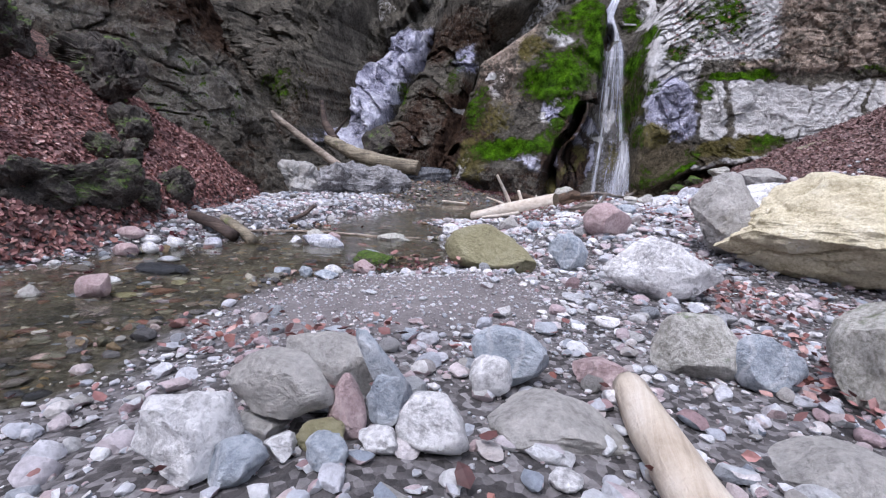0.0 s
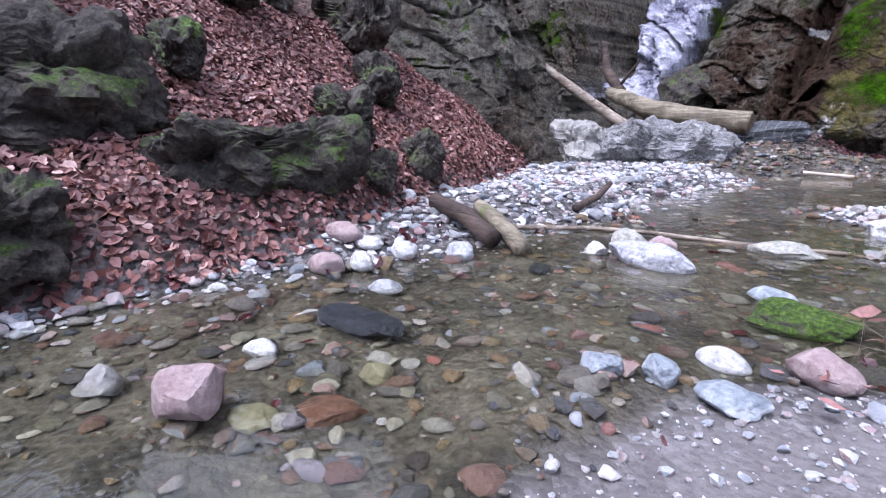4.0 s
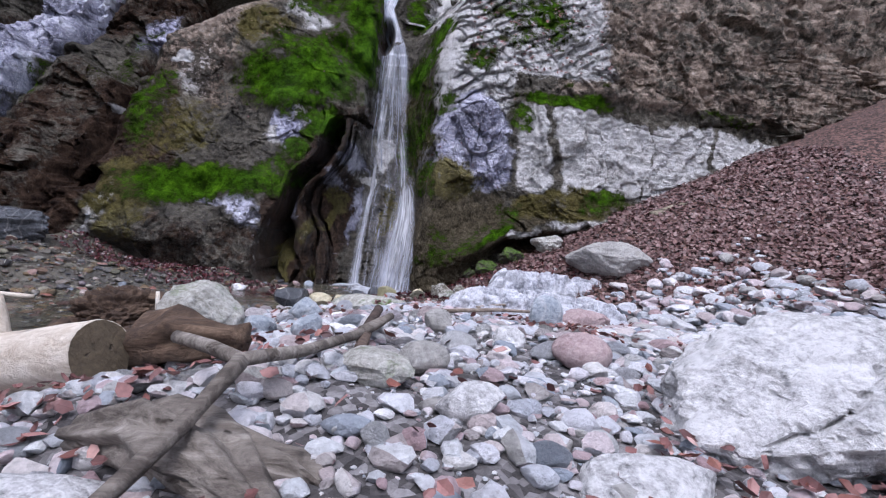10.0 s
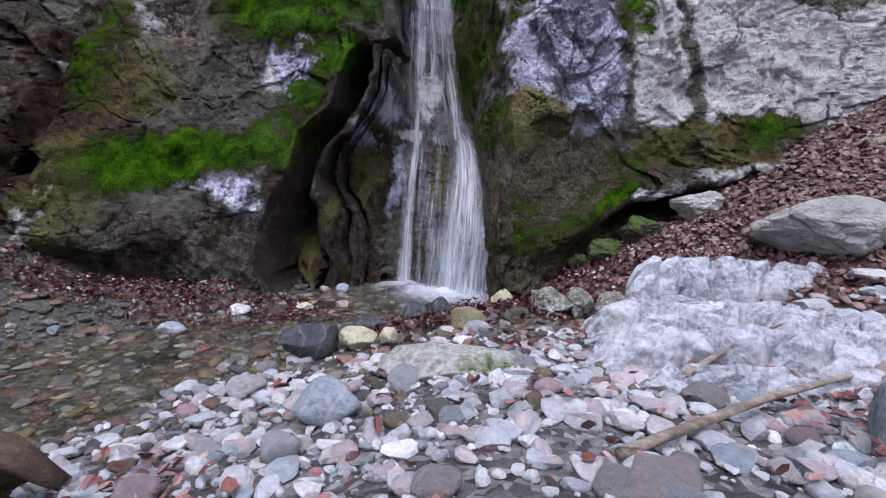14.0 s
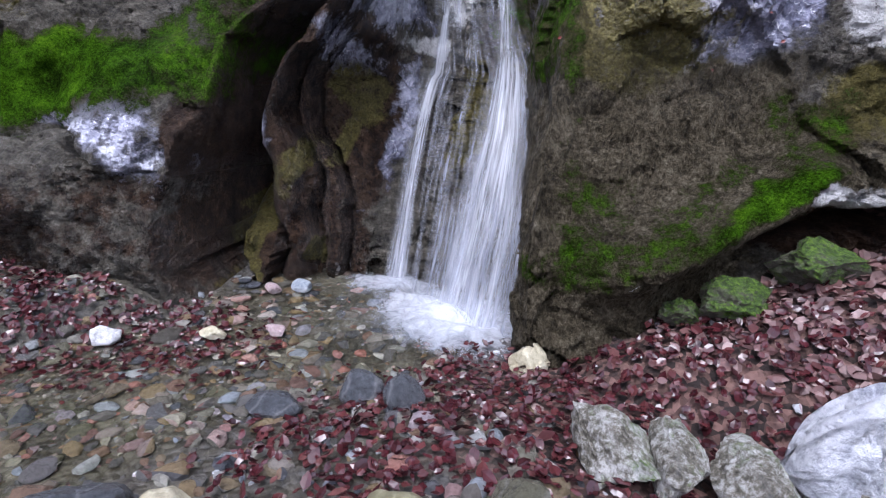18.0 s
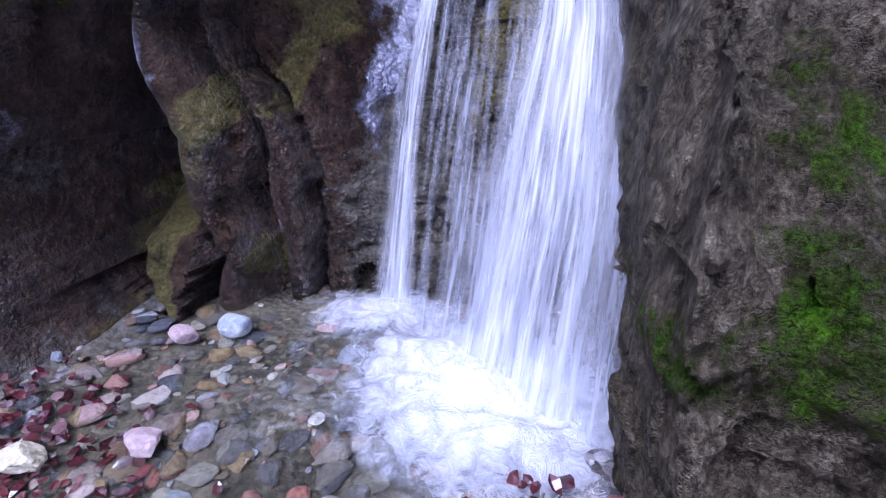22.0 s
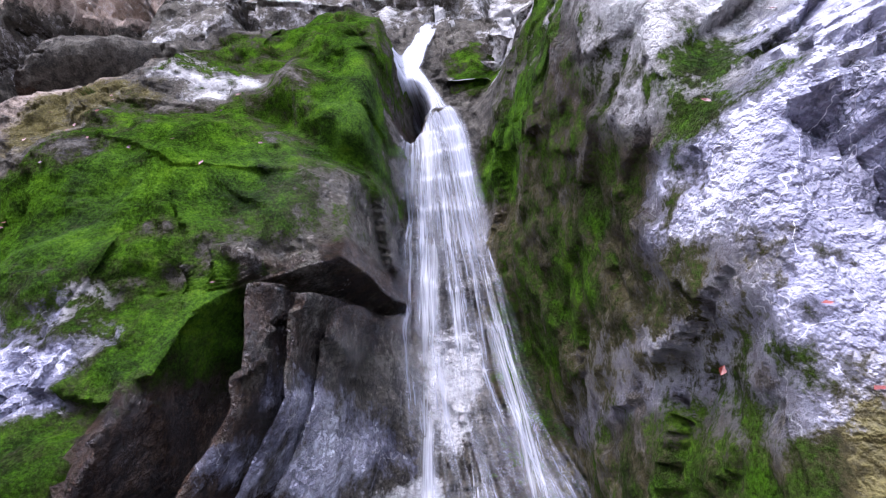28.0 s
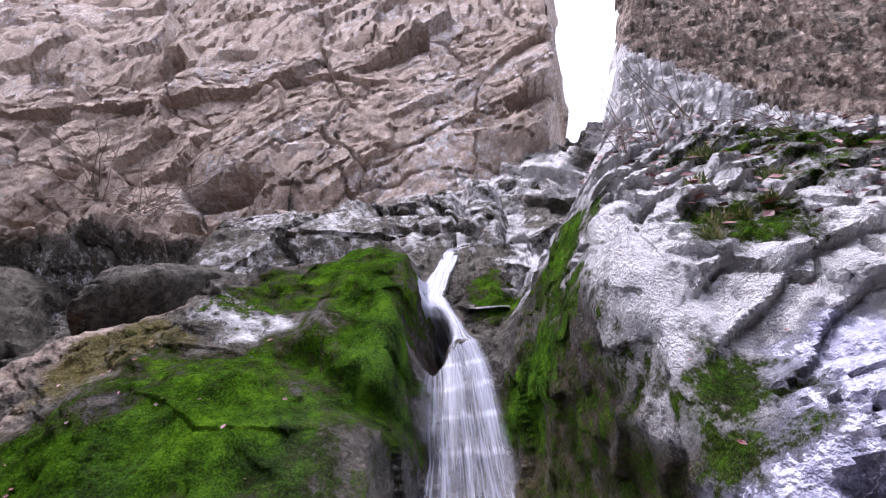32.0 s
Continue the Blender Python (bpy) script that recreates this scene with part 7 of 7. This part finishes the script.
FX, FY = np.meshgrid(lines((-1.0, 1.0, 0.025)), lines((-1.2, 0.5, 0.025)), indexing="ij")
fo = np.maximum(blob(FX, FY, 0.36, -0.26, 0.46, 0.38, -30, 0.9), 0.8 * blob(FX, FY, -0.05, 0.1, 0.35, 0.2, 0, 0.9))
fo = np.maximum(fo, 0.35 * blob(FX, FY, 0.0, -0.3, 0.75, 0.5, 0, 0.6))
FZ = 0.034 + 0.10 * np.clip(fo, 0, 1) * vnoise(FX * 9, FY * 9, 2.0) + 0.01 * fbm(FX * 7, FY * 7)
foam = sheet("foam", FX, FY, FZ, foam_material(), {"foam": fo})
foam.parent = fall
foam.matrix_parent_inverse = fall.matrix_basis.inverted()
for o in fall.children:
    o.matrix_parent_inverse = Matrix.Translation((-0.1, -0.3, 0.0))


# ---- grass, bare twigs and leaves on the walls ----
def plant_material(name, stops, rough=0.6):
    k = Net(name)
    return k.done(k.ramp(k.island(), stops), rough)


P_GRASS = plant_material("green_grass", [(0.0, (0.06, 0.10, 0.02)), (0.5, (0.13, 0.19, 0.04)), (0.8, (0.3, 0.29, 0.12)), (1.0, (0.42, 0.36, 0.2))])
P_TWIG = plant_material("bare_twig", [(0.0, (0.10, 0.075, 0.055)), (0.6, (0.2, 0.16, 0.125)), (1.0, (0.32, 0.27, 0.22))], 0.8)


def wall_point(x, z):
    y = wall_depth(np.array([x]), np.array([z]))
    return float((y + wall_detail(np.array([x]), y, np.array([z])))[0])


def tuft(x, z, size, seed, blades=60):
    """A hanging tuft of narrow bent blades on the rock."""
    rng = np.random.default_rng(seed)
    vs, fs = [], []
    for i in range(blades):
        a, l = rng.uniform(0, 2 * math.pi), size * rng.uniform(0.5, 1.0)
        bx, by = rng.normal(0, size * 0.18), rng.normal(0, size * 0.10)
        out = rng.uniform(0.25, 0.9)
        dx, dy = math.cos(a) * out, -abs(math.sin(a)) * out - 0.15
        w = 0.0035 + 0.002 * rng.random()
        k0 = len(vs)
        for t in (0, 0.4, 0.75, 1.0):
            px, py, pz = bx + dx * l * t, by + dy * l * t, l * (0.9 * t - 0.95 * t * t * out)
            ww = w * (1 - 0.85 * t)
            vs += [(px - dy * ww / out, py + dx * ww / out, pz), (px + dy * ww / out, py - dx * ww / out, pz)]
        fs += [(k0 + 2 * j, k0 + 2 * j + 1, k0 + 2 * j + 3, k0 + 2 * j + 2) for j in range(3)]
    me = mesh_from("grass_tuft", vs, fs)
    me.materials.append(P_GRASS)
    ob = new("grass_tuft", me)
    ob.location = (x, wall_point(x, z) + 0.02, z)
    tagged(ob, "tuft of narrow green and straw-coloured grass on the mossy ledge", "grass", "grass tufts of the ledge")


for i, (x, z, s) in enumerate(((1.12, 3.3, 0.16), (1.22, 3.42, 0.2), (1.36, 3.5, 0.18), (1.5, 3.55, 0.2), (1.3, 3.75, 0.16), (1.65, 3.8, 0.2), (1.85, 4.0, 0.22), (2.1, 4.5, 0.25), (1.6, 4.3, 0.2),
                               (-0.85, 4.7, 0.14), (-1.05, 4.55, 0.14), (-0.55, 4.85, 0.12), (-1.9, 3.9, 0.15), (2.6, 3.2, 0.2), (3.1, 3.25, 0.18))):
    tuft(x, z, 0.62 * s, 700 + i)


def bush(x, y, z, size, seed, label, lean=(0.3, -0.5, 1.0), n=12):
    """A leafless bush: forking twigs, each thinner than the last."""
    rng = np.random.default_rng(seed)
    top = anchor("bare_bush", x, y, z, label, "bush")
    for i in range(n):
        d = Vector(lean) + Vector(rng.normal(0, 0.5, 3).tolist())
        d.normalize()
        p, pts = Vector((rng.normal(0, 0.04), rng.normal(0, 0.04), -0.04)), []
        for s in range(5):
            pts.append(tuple(p))
            p = p + d * size * 0.24
            d = (d + Vector(rng.normal(0, 0.22, 3).tolist()) + Vector((0, 0, -0.06 * s))).normalized()
        r = 0.006 * size * rng.uniform(0.6, 1.2)
        part("stem", tube(pts, np.linspace(r, r * 0.35, 5).tolist(), 4, 0.05, seed + i), P_TWIG, top)
        q = Vector(pts[2])
        e = (d + Vector(rng.normal(0, 0.8, 3).tolist())).normalized()
        part("twig", tube([tuple(q), tuple(q + e * size * 0.22), tuple(q + e * size * 0.42 + Vector((0, 0, -0.05)))], [r * 0.5, r * 0.4, r * 0.25], 4, 0.05, seed + i + 50), P_TWIG, top)
    return top


for i, (x, z, s) in enumerate(((1.3, 4.6, 0.6), (1.6, 4.9, 0.7), (2.0, 5.3, 0.7), (2.4, 4.7, 0.6))):
    bush(x, wall_point(x, z), z, s, 820 + i, "thin leafless shrub growing out of the rock wall", (-0.3, -0.5, 1.0), 9)
for i, (x, y, z, s) in enumerate(((-5.6, 4.0, 8.7, 1.6), (-6.6, 4.0, 9.2, 1.9), (-4.9, 3.7, 8.2, 1.3), (-5.2, 4.3, 9.6, 1.4))):
    bush(x, y, z, s, 840 + i, "dry grey brushwood hanging on the tan cliff", (0.5, -0.5, -0.1), 14)


def wall_leaves(name, n, area, size, seed, material, label):
    """Leaves caught on the rock: area(rng, n) gives x and z."""
    rng = np.random.default_rng(seed)
    x, z = area(rng, n)
    y = wall_depth(x, z)
    y = y + wall_detail(x, y, z)
    base = np.array([[-0.5, 0, 0.1], [0, 0.3, 0.15], [0.5, 0, 0.1], [0, -0.3, 0.12], [0, 0, 0]])
    V, F = [], []
    for i in range(n):
        m = np.array(Matrix.Rotation(rng.uniform(0, 6.3), 3, "Z")) * rng.uniform(0.7, 1.3) * size
        tilt = np.array(Matrix.Rotation(rng.uniform(0.3, 1.3), 3, "X"))
        V.append(base @ m.T @ tilt.T + np.array([x[i], y[i] - 0.012, z[i]]))
        F += [[i * 5 + a for a in t] for t in ((0, 4, 1), (4, 2, 1), (0, 3, 4), (3, 2, 4))]
    me = mesh_from(name, np.concatenate(V), F, smooth=False)
    me.materials.append(material)
    tagged(new(name, me), label, "leaves", kind="stuff")


wall_leaves("ledge_leaves", 420, lambda r, n: (1.2 + 2.2 * r.random(n) ** 1.3, 3.4 + 2.2 * r.random(n)), 0.06, 5, L_DRY, "red-brown dead leaves on the mossy ledge of the wall")
wall_leaves("scattered_wall_leaves", 30, lambda r, n: (0.75 + 1.1 * r.random(n), 1.5 + 1.6 * r.random(n)), 0.022, 6, L_RED, "few small red leaves stuck to the wet rock")
wall_leaves("moss_rock_leaves", 60, lambda r, n: (-2.6 + 2.2 * r.random(n), 2.2 + 2.2 * r.random(n)), 0.03, 8, L_DRY, "few dead leaves on the moss")

# drift of leaves and twigs against the olive block
leaves("leaf_drift", 900, lambda x, y: blob(x, y, -1.72, -7.88, 0.4, 0.22, -10), (0.05, 0.1), 77, L_DRY, "heap of dead leaves caught against the olive block", lift=0.09)
leaves("leaf_drift_top", 500, lambda x, y: blob(x, y, -1.66, -7.84, 0.28, 0.15, -10), (0.05, 0.1), 78, L_DRY, "dead leaves on top of the drift at the olive block", lift=0.15)
bush(-1.8, -8.05, -0.06, 0.34, 861, "small bundle of dead twigs washed against the block", (-0.3, -0.6, 0.35), 8)
